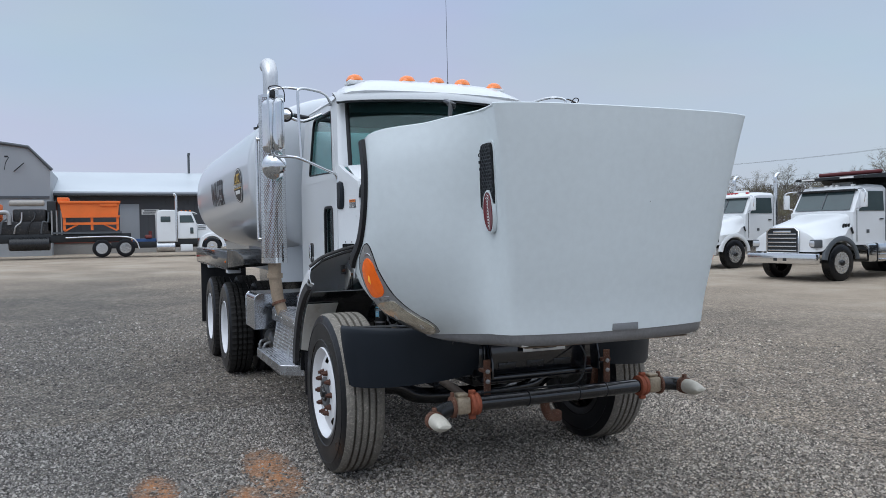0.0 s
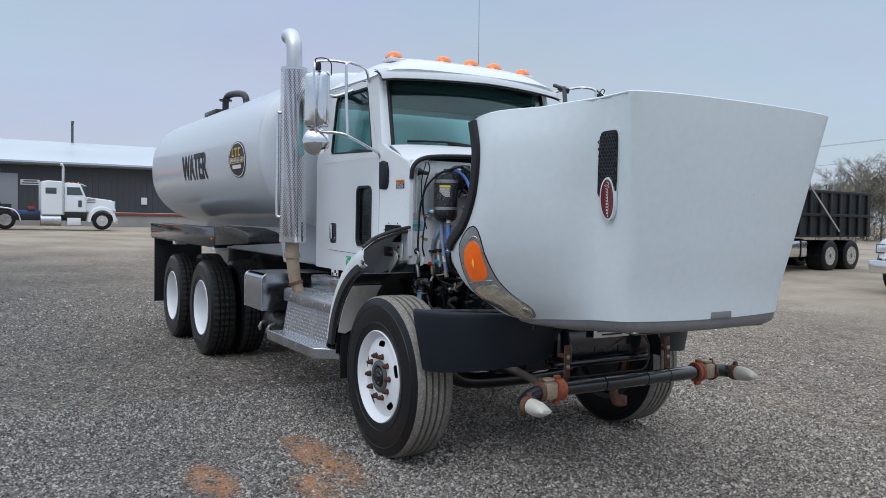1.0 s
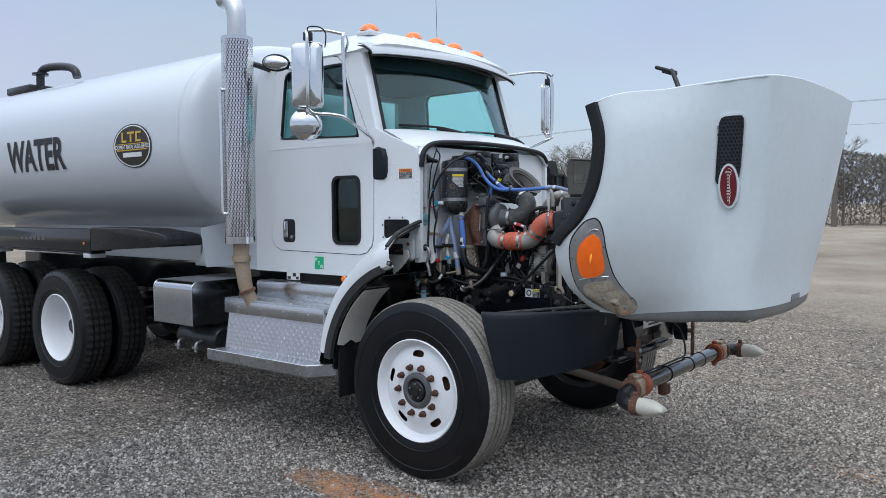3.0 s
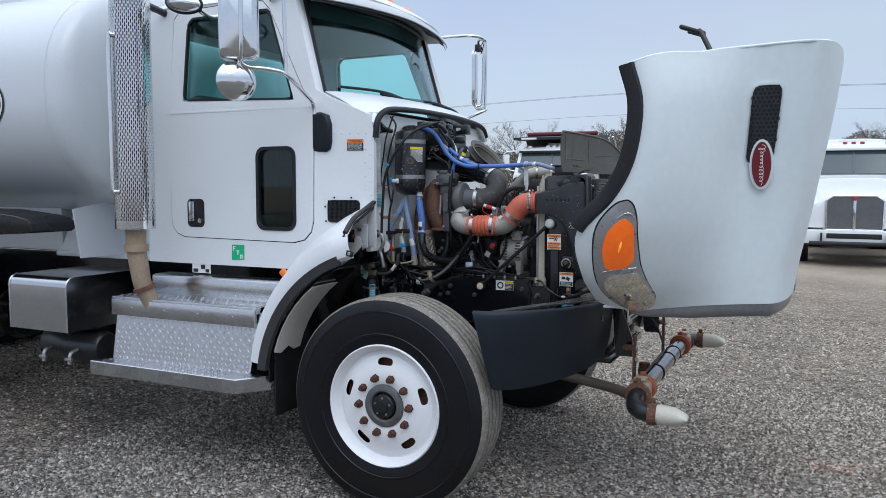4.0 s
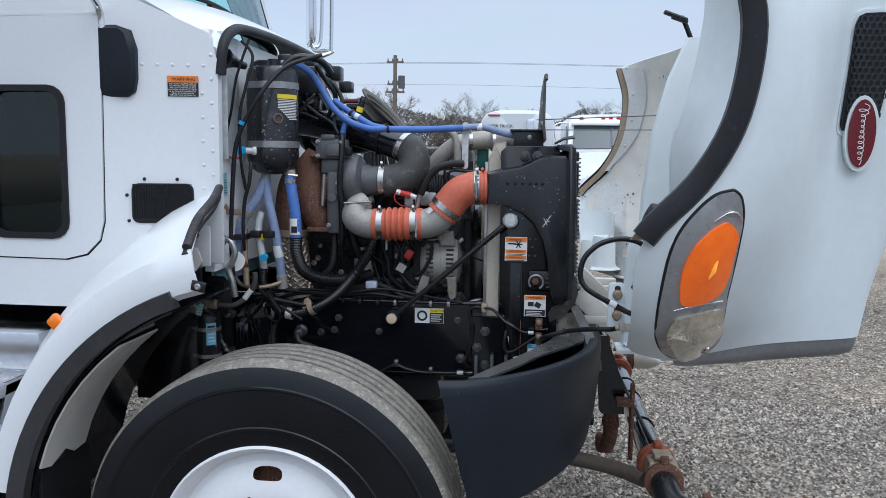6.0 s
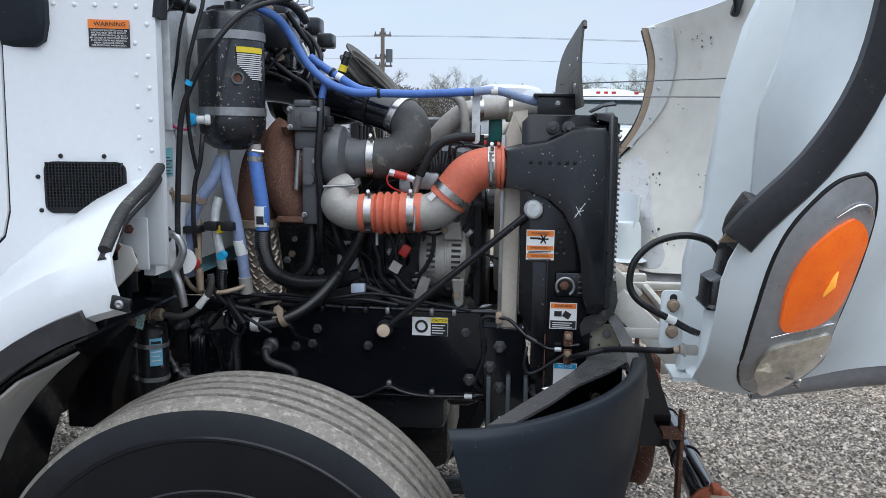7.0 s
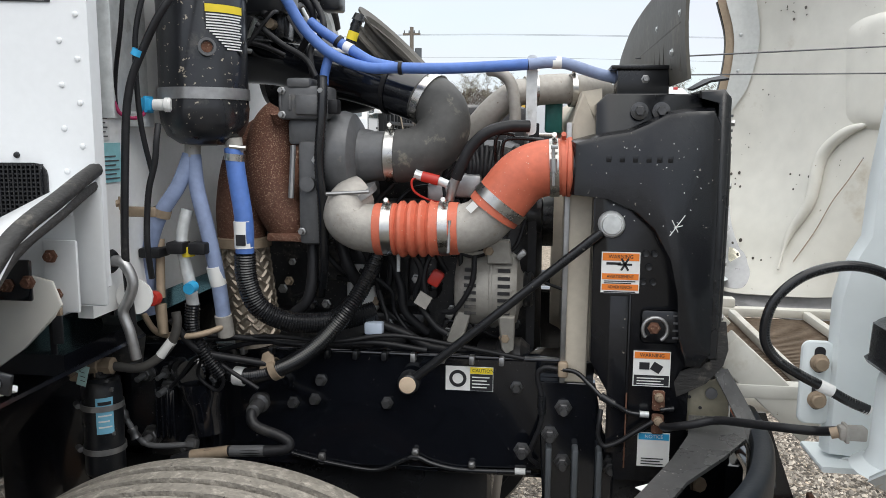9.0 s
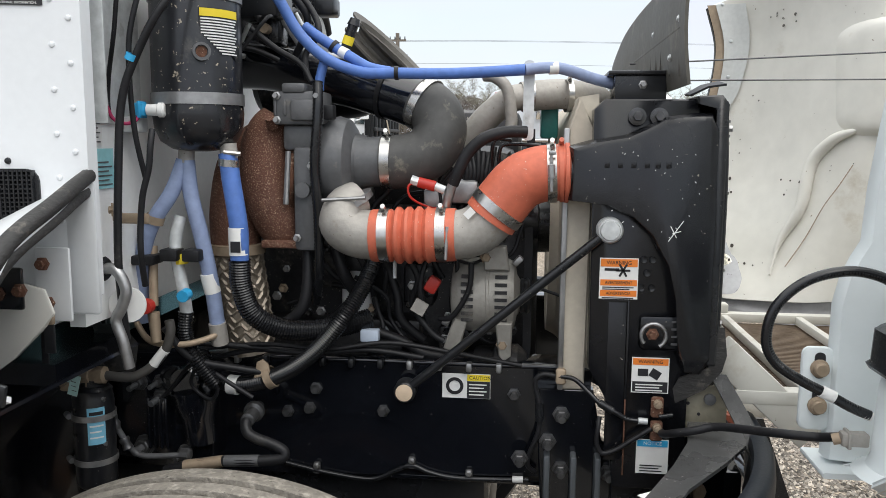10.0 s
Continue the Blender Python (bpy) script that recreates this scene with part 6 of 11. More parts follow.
pipe = part("tank_pipe", M().tube([(-6.05, -0.50, 2.90), (-6.05, -0.50, 3.07), (-6.03, -0.495, 3.135), (-5.95, -0.485, 3.17), (-5.75, -0.46, 3.17), (-5.52, -0.43, 3.14), (-5.42, -0.42, 3.09), (-5.39, -0.415, 3.02)], 0.044, 14), SATIN, tank, "black overflow pipe on the tank")
part("pipe_flange", M().lathe([(0.085, 0), (0.085, 0.025)], (-6.05, -0.50, 3.10), (0, 0, 1), 16), SATIN, pipe)
part("pipe_saddle", M().box(-6.55, -5.98, -0.66, -0.36, 2.90, 2.985, 0.02), SATIN, pipe)
part("tank_hatch", M().lathe([(0.26, 0), (0.26, 0.07), (0.22, 0.09), (0.001, 0.10)], (-4.4, 0.2, 2.93), (0, 0, 1), 24), TANKW, tank)
def tank_skin(x, z, lift):
    q = max(0.0, 1 - abs((z - TZ) / TB) ** 2.45) ** (1 / 2.45)
    return Vector((x, -(TA * q + lift), z))
def to_tank(me, lift=0.006):
    """Lays flat lettering on the tank's curved skin."""
    bm = bmesh.new()
    bm.from_mesh(me)
    zs = [v.co.z for v in bm.verts]
    for k in range(1, 8):
        z = min(zs) + (max(zs) - min(zs)) * k / 8
        bmesh.ops.bisect_plane(bm, geom=bm.verts[:] + bm.edges[:] + bm.faces[:], plane_co=(0, 0, z), plane_no=(0, 0, 1))
    for v in bm.verts:
        v.co = tank_skin(v.co.x, v.co.z, lift)
    bm.to_mesh(me)
    bm.free()
wd = words("tank_lettering", "WATER", 0.40, pose(0, 0, 0), INK, tank, 1.0, 0.0, 0.012)
span = max(v.co.x for v in wd.data.vertices) - min(v.co.x for v in wd.data.vertices)
tall = max(v.co.z for v in wd.data.vertices) - min(v.co.z for v in wd.data.vertices)
wd.data.transform(Matrix.Translation((-4.51, 0, 2.087)) @ Matrix.Diagonal((1.13 / span, 1, 0.295 / tall, 1)))
to_tank(wd.data)
LX, LZ, LW, LH = -2.833, 2.103, 0.278, 0.173
def disc_on_tank(r, lift, r0=0.0, n=48):
    """An oval or oval ring on the tank; r: share of the sticker's size."""
    rows = [[tank_skin(LX + rr * LW * math.cos(2 * math.pi * k / n), LZ + rr * LH * math.sin(2 * math.pi * k / n), lift) for k in range(n)] for rr in ([r0] if r0 else [0.001, 0.25, 0.5, 0.75]) + [r]]
    return M().ring(rows, True, False, False)
def on_logo(x0, x1, z0, z1):
    pl = [(x0, z0), (x1, z0), (x1, z1), (x0, z1)]
    return M().ring([[tank_skin(LX + x, LZ + z, 0.0115) for x, z in pl], [tank_skin(LX + x, LZ + z, 0.008) for x, z in pl]])
BRONZE = mat("dark_bronze_print", (0.035, 0.028, 0.022), 0.5, var=0.2, scale=6)
GOLD = mat("gold_print", (0.62, 0.40, 0.06), 0.45, var=0.1)
part("logo", disc_on_tank(1.0, 0.005), INK, tank, "oval black logo sticker with gold and white lettering")
part("logo_ring", disc_on_tank(0.95, 0.0065, 0.90), PAPER, tank)
part("logo_field", disc_on_tank(0.89, 0.0065), BRONZE, tank)
w = words("logo_lettering", "EQUIPMENT RENTAL SALES & SERVICE", 0.046, pose(LX, 0, LZ - 0.008), PAPER, tank, 0.63, 0.0, 0.0008)
to_tank(w.data, 0.0095)
part("phone_bar", on_logo(-0.135, 0.135, -0.088, -0.052), PAPER, tank)
for x0, x1, z0, z1 in ((-0.14, -0.118, 0.03, 0.112), (-0.14, -0.07, 0.03, 0.047), (-0.055, 0.045, 0.095, 0.112), (-0.016, 0.006, 0.03, 0.112), (0.065, 0.087, 0.03, 0.112), (0.065, 0.14, 0.095, 0.112), (0.065, 0.14, 0.03, 0.047)):
    part("logo_block", on_logo(x0, x1, z0, z1), GOLD, tank)
part("logo_rule", on_logo(-0.22, 0.22, -0.036, -0.028), GOLD, tank)
part("logo_rule", on_logo(-0.22, 0.22, 0.014, 0.019), GOLD, tank)

# ---- exhaust stack ----
EX, EY, ER = -1.638, -1.165, 0.111
stack = part("exhaust_stack", M().cyl((EX, EY, 1.36), (EX, EY, 2.80), 0.078, seg=24), RUST, truck, "vertical exhaust with a perforated chrome heat shield")
sh, nu, nv = M(), 66, 42
dz = (2.79 - 1.38) / nv
for i in range(nu):
    a0, a1 = 2 * math.pi * i / nu, 2 * math.pi * (i + 1) / nu
    for j in range(nv):
        z0 = 1.38 + dz * j + (dz / 2 if i % 2 else 0) * 1.0
        z1 = min(z0 + dz, 2.81)
        if z1 - z0 < 0.01:
            continue
        def q(a, z, r=ER):
            return (EX + r * math.cos(a), EY + r * math.sin(a), z)
        b0, b1, y0, y1 = a0 + 0.21 * (a1 - a0), a1 - 0.21 * (a1 - a0), z0 + 0.10 * (z1 - z0), z1 - 0.10 * (z1 - z0)
        zm = (y1 - y0) * 0.18
        am = (b0 + b1) / 2
        o = [q(a0, z0), q(am, z0), q(a1, z0), q(a1, z1), q(am, z1), q(a0, z1)]
        h = [q(b0, y0 + zm), q(am, y0), q(b1, y0 + zm), q(b1, y1 - zm), q(am, y1), q(b0, y1 - zm)]
        sh.add(o + h, [(0, 1, 7, 6), (1, 2, 8, 7), (2, 3, 9, 8), (3, 4, 10, 9), (4, 5, 11, 10), (5, 0, 6, 11)])
for z0, z1 in ((1.352, 1.40), (2.785, 2.81)):
    sh.lathe([(ER + 0.001, 0), (ER + 0.001, z1 - z0)], (EX, EY, z0), (0, 0, 1), 30, False)
part("heat_shield", sh, SHIELD, stack, "perforated chrome heat shield")
part("stack_elbow", M().tube([(EX, EY, 2.78), (EX, EY, 2.93), (EX - 0.015, EY, 3.02), (EX - 0.07, EY, 3.085), (EX - 0.15, EY, 3.10)], 0.066, 20).tube([(EX, EY, 2.76), (EX, EY, 2.82)], 0.072, 20, smooth=False), mat("satin_stack_pipe", (0.62, 0.63, 0.64), 0.38, 0.85, var=0.06, scale=5, bump=0.04), stack, "curved satin exhaust tip")
part("stack_grab_bar", M().tube([(EX - 0.01, EY - 0.10, 2.43), (EX - 0.02, EY - 0.120, 2.43), (EX - 0.03, EY - 0.128, 2.40), (EX - 0.03, EY - 0.128, 2.0), (EX - 0.03, EY - 0.128, 1.60), (EX - 0.02, EY - 0.120, 1.565), (EX - 0.01, EY - 0.10, 1.565)], 0.013, 10), CHROME, stack)
part("exhaust_pipe", M().tube([(EX, EY, 1.36), (EX, EY, 1.24), (EX + 0.008, EY + 0.01, 1.13), (EX + 0.02, EY + 0.02, 1.03), (EX + 0.04, EY + 0.04, 0.955), (EX + 0.055, EY + 0.055, 0.90)], lambda t: 0.058 - 0.012 * t, 20).lathe([(0.068, 0), (0.068, 0.04)], (EX, EY, 1.22), (0, 0, 1), 18), TANPIPE, truck, "tan heat-worn exhaust pipe")
part("pipe_clamp", M().lathe([(0.059, -0.012), (0.063, -0.011), (0.063, 0.011), (0.059, 0.012)], (EX + 0.026, EY + 0.026, 1.005), (-0.25, -0.25, 1), 22), RUST, truck)
part("stack_strut", M().tube([(-1.70, -1.09, 2.62), (-1.71, -1.0, 2.66), (-1.72, -0.80, 2.64)], 0.022, 10), SATIN, truck)

# ---- steps and side box ----
step = part("step_box", M().prism([(-1.10, 0.93), (-1.16, 0.56), (-0.60, 0.56), (-0.60, 0.93)], "x", -1.86, -0.81), TREADALU, truck, "diamond plate aluminium battery box with steps")
part("step_tread", M().box(-1.87, -0.80, -1.145, -0.86, 0.905, 0.945, 0.006), TREADALU, step)
part("step_band", M().box(-1.865, -0.805, -1.155, -1.13, 0.835, 0.93, 0.005), ALU, step)
part("lower_step", M().prism([(-1.90, -1.29), (-0.83, -1.29), (-0.72, -1.13), (-0.78, -1.10), (-1.84, -1.10)], "z", 0.50, 0.58, 0.004), TREADALU, step, "aluminium lower step")
part("riser", M().box(-1.75, -0.79, -0.955, -0.80, 0.93, 1.065, 0.02), ALU, step)
part("step_end", M().prism([(-1.10, 0.945), (-1.20, 0.60), (-1.12, 0.52), (-0.62, 0.52), (-0.62, 0.945)], "x", -0.812, -0.80), ALU, step)
# raised bars of the diamond plate
dm = M()
def bar(c, u, v, n, l=0.0115, w=0.003, h=0.0016):
    c, u, v, n = Vector(c), Vector(u), Vector(v), Vector(n)
    dm.add([c - u * l, c - v * w, c + u * l, c + v * w, c - u * l * 0.4 + n * h, c + u * l * 0.4 + n * h], [(0, 1, 4), (1, 5, 4), (1, 2, 5), (2, 3, 5), (3, 4, 5), (3, 0, 4)])
tilt = Vector((0, -0.06, -0.37)).normalized()
nrm = Vector((0, -1, 0.16)).normalized()
X = Vector((1, 0, 0))
for i in range(35):
    for j in range(9):
        p = Vector((-1.835 + i * 0.0295, -1.1165, 0.828)) + tilt * (0.012 + j * 0.029)
        d = (X + tilt) if (i + j) % 2 else (X - tilt)
        e = (X - tilt) if (i + j) % 2 else (X + tilt)
        bar(p + nrm * 0.0005, d.normalized(), e.normalized(), nrm)
Y = Vector((0, 1, 0))
Z = Vector((0, 0, 1))
for i in range(44):
    for j in range(6):
        d = (X + Y) if (i + j) % 2 else (X - Y)
        e = (X - Y) if (i + j) % 2 else (X + Y)
        bar((-1.83 + i * 0.0232, -1.275 + j * 0.026, 0.5805), d.normalized(), e.normalized(), Z, 0.009, 0.0026, 0.0012)
        bar((-1.84 + i * 0.0235, -1.125 + j * 0.030, 0.9455), d.normalized(), e.normalized(), Z, 0.009, 0.0026, 0.0012)
part("tread_pattern", dm, TREADBAR, step, "raised diamond tread bars", "stuff")
for x in (-1.7, -1.45, -1.2, -0.95):
    part("band_screw", M().lathe([(0.006, 0), (0.005, 0.003), (0.001, 0.004)], (x, -1.155, 0.885), (0, -1, 0), 8), CHROME, step)
part("reflective_tape", M().box(-1.50, -1.36, -0.865, -0.862, 1.075, 1.13), PAPER, truck)
for x0, x1, z0, z1 in ((-1.49, -1.455, 1.08, 1.10), (-1.43, -1.40, 1.10, 1.125), (-1.395, -1.37, 1.08, 1.10)):
    part("tape_block", M().box(x0, x1, -0.868, -0.864, z0, z1), INK, truck)
bx = [(-0.62, 0.72), (-1.27, 0.72), (-1.27, 0.99)] + [(-1.21 - 0.06 * math.cos(a), 0.99 + 0.06 * math.sin(a)) for a in (radians(15 * k) for k in range(1, 6))] + [(-1.21, 1.05), (-0.62, 1.05)]
sb = part("side_box", M().prism(bx, "x", -2.61, -2.105), POLISH, truck, "polished aluminium tool box")
part("box_edge", M().tube([(-2.107, y, z) for y, z in bx[1:-1]], 0.006, 6, smooth=False), ALU, sb)
part("box_edge", M().tube([(-2.608, y, z) for y, z in bx[1:-1]], 0.006, 6, smooth=False), ALU, sb)
part("air_tank", M().lathe([(0.02, 0), (0.09, 0.02), (0.11, 0.06), (0.11, 0.50), (0.09, 0.54), (0.02, 0.56)], (-2.62, -1.0, 0.58), (1, 0, 0), 20).lathe([(0.02, 0), (0.09, 0.02), (0.11, 0.06), (0.11, 0.50), (0.09, 0.54), (0.02, 0.56)], (-2.62, -0.72, 0.58), (1, 0, 0), 20), SATIN, truck, "black air tanks under the tool box")
for x in (-2.45, -2.22):
    part("drain_cock", M().tube([(x, -1.11, 0.58), (x, -1.16, 0.56), (x, -1.17, 0.50)], 0.014, 8).box(x - 0.03, x + 0.03, -1.185, -1.165, 0.52, 0.54, 0.004), STEEL, truck)
part("fuel_tank_left", M().lathe([(0.28, 0), (0.30, 0.02), (0.30, 1.18), (0.28, 1.2)], (-2.2, 0.95, 0.72), (1, 0, 0), 28), ALU, truck)
part("under_bumper_filler", M().box(-0.60, 0.40, -0.40, 0.40, 0.72, 0.90, 0.03), SATIN, truck)



# ---- engine bay ----
def P(x, z, y):
    return (x, y, z)


CLAMP = mat("dull_stainless_clamp", (0.50, 0.49, 0.47), 0.28, 1.0, var=0.2, scale=30, bump=0.05, dirt=(0.30, 0.25, 0.19), dirt_amt=0.2, dirt_scale=30)


def band(p, d, r, w=0.012, parent=truck, material=None, name="hose_clamp"):
    """A worm-drive clamp round a hose."""
    d = Vector(d).normalized()
    p = Vector(p)
    m = M().lathe([(r, -w), (r + 0.002, -w), (r + 0.002, w), (r, w)], p, d, 26, False)
    up = d.orthogonal().normalized()
    side = d.cross(up)
    if side.y > 0:
        side = -side
    c = p + (side * 0.6 + Vector((0, 0, 0.8))).normalized() * (r + 0.006)
    m.cyl(c - d.cross(Vector((0, 0.4, 1))).normalized() * 0.016, c + d.cross(Vector((0, 0.4, 1))).normalized() * 0.016, 0.005, seg=8)
    return part(name, m, material or CLAMP, parent)


def bolt(p, n, r, parent, material=None, h=0.012):
    return part("bolt", M().lathe([(r * 1.45, 0), (r * 1.45, 0.003), (r, 0.004), (r, h), (r * 0.85, h + 0.002), (0.001, h + 0.002)], p, n, 6), material or STEEL, parent)


ENGD = mat("grimy_engine_black", (0.026, 0.026, 0.028), 0.42, 0.2, var=0.4, scale=9, bump=0.2, dirt=(0.19, 0.172, 0.148), dirt_amt=0.42, dirt_scale=11, speck=(0.30, 0.27, 0.24), speck_amt=0.5)
engine = part("engine", M().box(-0.24, 0.50, -0.26, 0.28, 0.74, 1.42, 0.05).box(-0.18, 0.44, -0.20, 0.24, 1.40, 1.56, 0.04).box(-0.20, 0.20, -0.33, -0.24, 0.95, 1.16, 0.02), ENGD, truck, "grimy black diesel engine")
part("oil_pan", M().box(-0.22, 0.40, -0.22, 0.22, 0.52, 0.76, 0.04), SATIN, engine)
for i in range(6):
    part("head_cover", M().box(-0.15 + i * 0.095, -0.07 + i * 0.095, -0.24, -0.19, 1.28, 1.38, 0.012), ENGD, engine)
for x, z, w, h in ((0.20, 1.20, 0.07, 0.10), (0.28, 1.10, 0.05, 0.06), (-0.02, 1.24, 0.09, 0.12), (0.12, 1.12, 0.12, 0.05), (0.02, 1.40, 0.10, 0.07), (0.16, 1.30, 0.08, 0.09), (0.27, 1.32, 0.06, 0.10)):
    part("engine_bracket", M().box(x, x + w, -0.34, -0.25, z, z + h, 0.012), ENGD, engine)
    bolt((x + w * 0.3, -0.34, z + h * 0.5), (0, -1, 0), 0.008, engine)
# cab end: air dryer can with label, cap and drain
can = part("air_canister", M().lathe([(0.02, -0.004), (0.050, 0.0), (0.074, 0.016), (0.085, 0.042), (0.088, 0.07), (0.0865, 0.085), (0.0865, 0.33), (0.080, 0.348), (0.055, 0.358), (0.02, 0.362)], (-0.177, -0.545, 1.553), (0, 0, 1), 36), mat("chipped_black_canister_paint", (0.012, 0.013, 0.016), 0.3, var=0.25, scale=8, bump=0.06, dirt=(0.09, 0.082, 0.07), dirt_amt=0.2, dirt_scale=9, speck=(0.36, 0.31, 0.24), speck_amt=0.7, speck_scale=110, coat=0.2), truck, "black air canister strapped to the firewall")
for z in (1.650, 1.845):
    part("can_strap", M().lathe([(0.087, -0.011), (0.0895, -0.011), (0.0895, 0.011), (0.087, 0.011)], (-0.177, -0.545, z), (0, 0, 1), 36, False), STEEL, can)


def on_can(deg, z, lift=0.0):
    a = radians(deg)
    return (-0.177 + (0.0872 + lift) * math.cos(a), -0.545 + (0.0872 + lift) * math.sin(a), z)


def can_patch(d0, d1, z0, z1, lift, cut=0.0, n=10):
    rows = [[on_can(d0 + (d1 - d0) * k / n, z0 + cut * max(0, 1 - k / n), lift), on_can(d0 + (d1 - d0) * k / n, z1, lift)] for k in range(n + 1)]
    return M().slab(rows, 0.0005)


part("can_label", can_patch(297, 350, 1.722, 1.816, 0.0015, 0.062), INK, can, "yellow and white service label")
part("label_band", can_patch(298, 350, 1.800, 1.8145, 0.003), YELLOW, can)
for k in range(13):
    part("label_line", can_patch(299 + max(0, k - 5) * 3.6, 349 - 2 * (k % 3), 1.7945 - 0.0052 * k, 1.7970 - 0.0052 * k, 0.003), PAPER, can)
part("can_port", M().lathe([(0.017, 0), (0.017, 0.008), (0.012, 0.008), (0.011, 0.002), (0.001, 0.002)], on_can(299, 1.735), (0.48, -0.87, 0), 16), DARKCAST, can)
part("port_rust", M().lathe([(0.0105, 0), (0.001, 0.001)], on_can(299, 1.735, 0.0025), (0.48, -0.87, 0), 12), RUST, can)
part("pressure_switch", M().lathe([(0.010, 0), (0.014, 0.004), (0.014, 0.012), (0.011, 0.014), (0.011, 0.034)], (-0.206, -0.628, 1.627), (-1, -0.15, 0), 14), PAPER, can)
part("switch_plug", M().box(-0.266, -0.240, -0.648, -0.622, 1.614, 1.640, 0.006).box(-0.252, -0.247, -0.650, -0.62, 1.612, 1.643, 0.001), CYAN, can, "light blue connector")
part("switch_lead", M().tube([(-0.250, -0.645, 1.617), (-0.256, -0.65, 1.606), (-0.270, -0.66, 1.601), (-0.288, -0.67, 1.610), (-0.296, -0.675, 1.632)], 0.0035, 8), mat("crimson_wire_sleeve", (0.40, 0.02, 0.10), 0.5, var=0.1), can)
part("can_tee", M().cyl((-0.20, -0.555, 1.56), (-0.20, -0.56, 1.525), 0.016), CASTGREY, can)
part("can_outlet", M().cyl((-0.115, -0.555, 1.565), (-0.113, -0.555, 1.535), 0.017), CASTGREY, can)
part("can_inlet", M().tube([(-0.15, -0.54, 1.905), (-0.10, -0.52, 1.945), (-0.03, -0.48, 1.94), (0.0, -0.44, 1.90)], 0.012, 10).cyl((-0.17, -0.545, 1.90), (-0.17, -0.545, 1.935), 0.022), SATIN, can)
# hoses under the can
part("coolant_hose", M().tube([P(-0.116, 1.545, -0.555), P(-0.108, 1.49, -0.56), P(-0.094, 1.40, -0.565), P(-0.094, 1.335, -0.565)], 0.0185, 14), BLUE, truck, "bright blue hose with a white tag")
part("hose_tag", M().tube([P(-0.0955, 1.40, -0.5655), P(-0.0945, 1.345, -0.5655)], 0.0193, 14, smooth=False), PAPER, truck)
part("tag_code", M().box(-0.104, -0.084, -0.586, -0.5845, 1.352, 1.374), INK, truck)
band((-0.113, -0.556, 1.527), (0.1, 0, 1), 0.019, 0.007)
part("split_conduit", M().tube([P(-0.094, 1.335, -0.565), P(-0.094, 1.28, -0.56), P(-0.075, 1.222, -0.55), P(-0.03, 1.19, -0.53), P(0.02, 1.178, -0.50), P(0.08, 1.178, -0.46), P(0.14, 1.19, -0.42)], 0.0225, 14, ribs=0.0022, pitch=0.0056), CONDUIT, truck, "black corrugated conduit")
part("heater_hose", M().tube([P(-0.205, 1.53, -0.56), P(-0.225, 1.47, -0.575), P(-0.262, 1.41, -0.585), P(-0.288, 1.345, -0.58), P(-0.305, 1.25, -0.56), P(-0.31, 1.20, -0.55)], 0.0155, 12), PALEBLUE, truck, "faded blue heater hose")
part("heater_hose", M().tube([P(-0.198, 1.53, -0.56), P(-0.19, 1.46, -0.565), P(-0.172, 1.38, -0.565), P(-0.158, 1.28, -0.555), P(-0.152, 1.17, -0.54)], 0.0155, 12), PALEBLUE, truck, "faded blue heater hose")
part("hose_end", M().cyl(P(-0.152, 1.20, -0.548), P(-0.15, 1.155, -0.54), 0.018, seg=12), CASTGREY, truck)
part("hose_sleeve", M().cyl(P(-0.163, 1.305, -0.560), P(-0.157, 1.265, -0.553), 0.0165, seg=12), PAPER, truck)
for x, z in ((-0.228, 1.345), (-0.182, 1.345)):
    part("hose_clip", M().box(x - 0.018, x + 0.018, -0.60, -0.56, z - 0.012, z + 0.012, 0.004), RUBBER, truck)
part("hose_clip", M().box(-0.30, -0.255, -0.61, -0.56, 1.325, 1.345, 0.004), RUBBER, truck)
part("sensor_pipe", M().tube([P(-0.215, 1.42, -0.56), P(-0.225, 1.36, -0.57), P(-0.212, 1.27, -0.57), P(-0.21, 1.21, -0.56)], 0.013, 10), GALV, truck)
part("sensor_band", M().cyl(P(-0.2145, 1.345, -0.5705), P(-0.2135, 1.325, -0.5705), 0.0142, seg=12), YELLOW, truck)
part("sensor_cap", M().cyl((-0.195, -0.59, 1.268), (-0.195, -0.612, 1.266), 0.012, seg=12), CYAN, truck)
part("sensor_conduit", M().tube([P(-0.21, 1.225, -0.565), P(-0.212, 1.17, -0.565), P(-0.19, 1.12, -0.56), P(-0.16, 1.07, -0.55)], 0.016, 12, ribs=0.0024, pitch=0.006), CONDUIT, truck)
part("test_valve", M().lathe([(0.014, 0), (0.016, 0.008), (0.014, 0.02), (0.001, 0.022)], (-0.268, -0.605, 1.245), (0, -1, 0), 12), REDP, truck)
part("valve_body", M().cyl((-0.262, -0.60, 1.23), (-0.258, -0.60, 1.17), 0.012, 0.010, 10).cyl((-0.268, -0.585, 1.24), (-0.272, -0.57, 1.36), 0.009, seg=10), TANPIPE, truck)
part("tan_line", M().tube([P(-0.315, 1.20, -0.57), P(-0.28, 1.165, -0.58), P(-0.21, 1.162, -0.585), P(-0.155, 1.175, -0.56), P(-0.15, 1.19, -0.55)], 0.0065, 8), TANPIPE, truck)
part("firewall_bracket", M().box(-0.300, -0.293, -0.735, -0.55, 1.60, 2.0, 0.002).box(-0.293, -0.262, -0.735, -0.731, 1.60, 2.0, 0.001).box(-0.30, -0.255, -0.64, -0.60, 1.585, 1.615, 0.004), GALV, truck, "galvanised canister bracket")
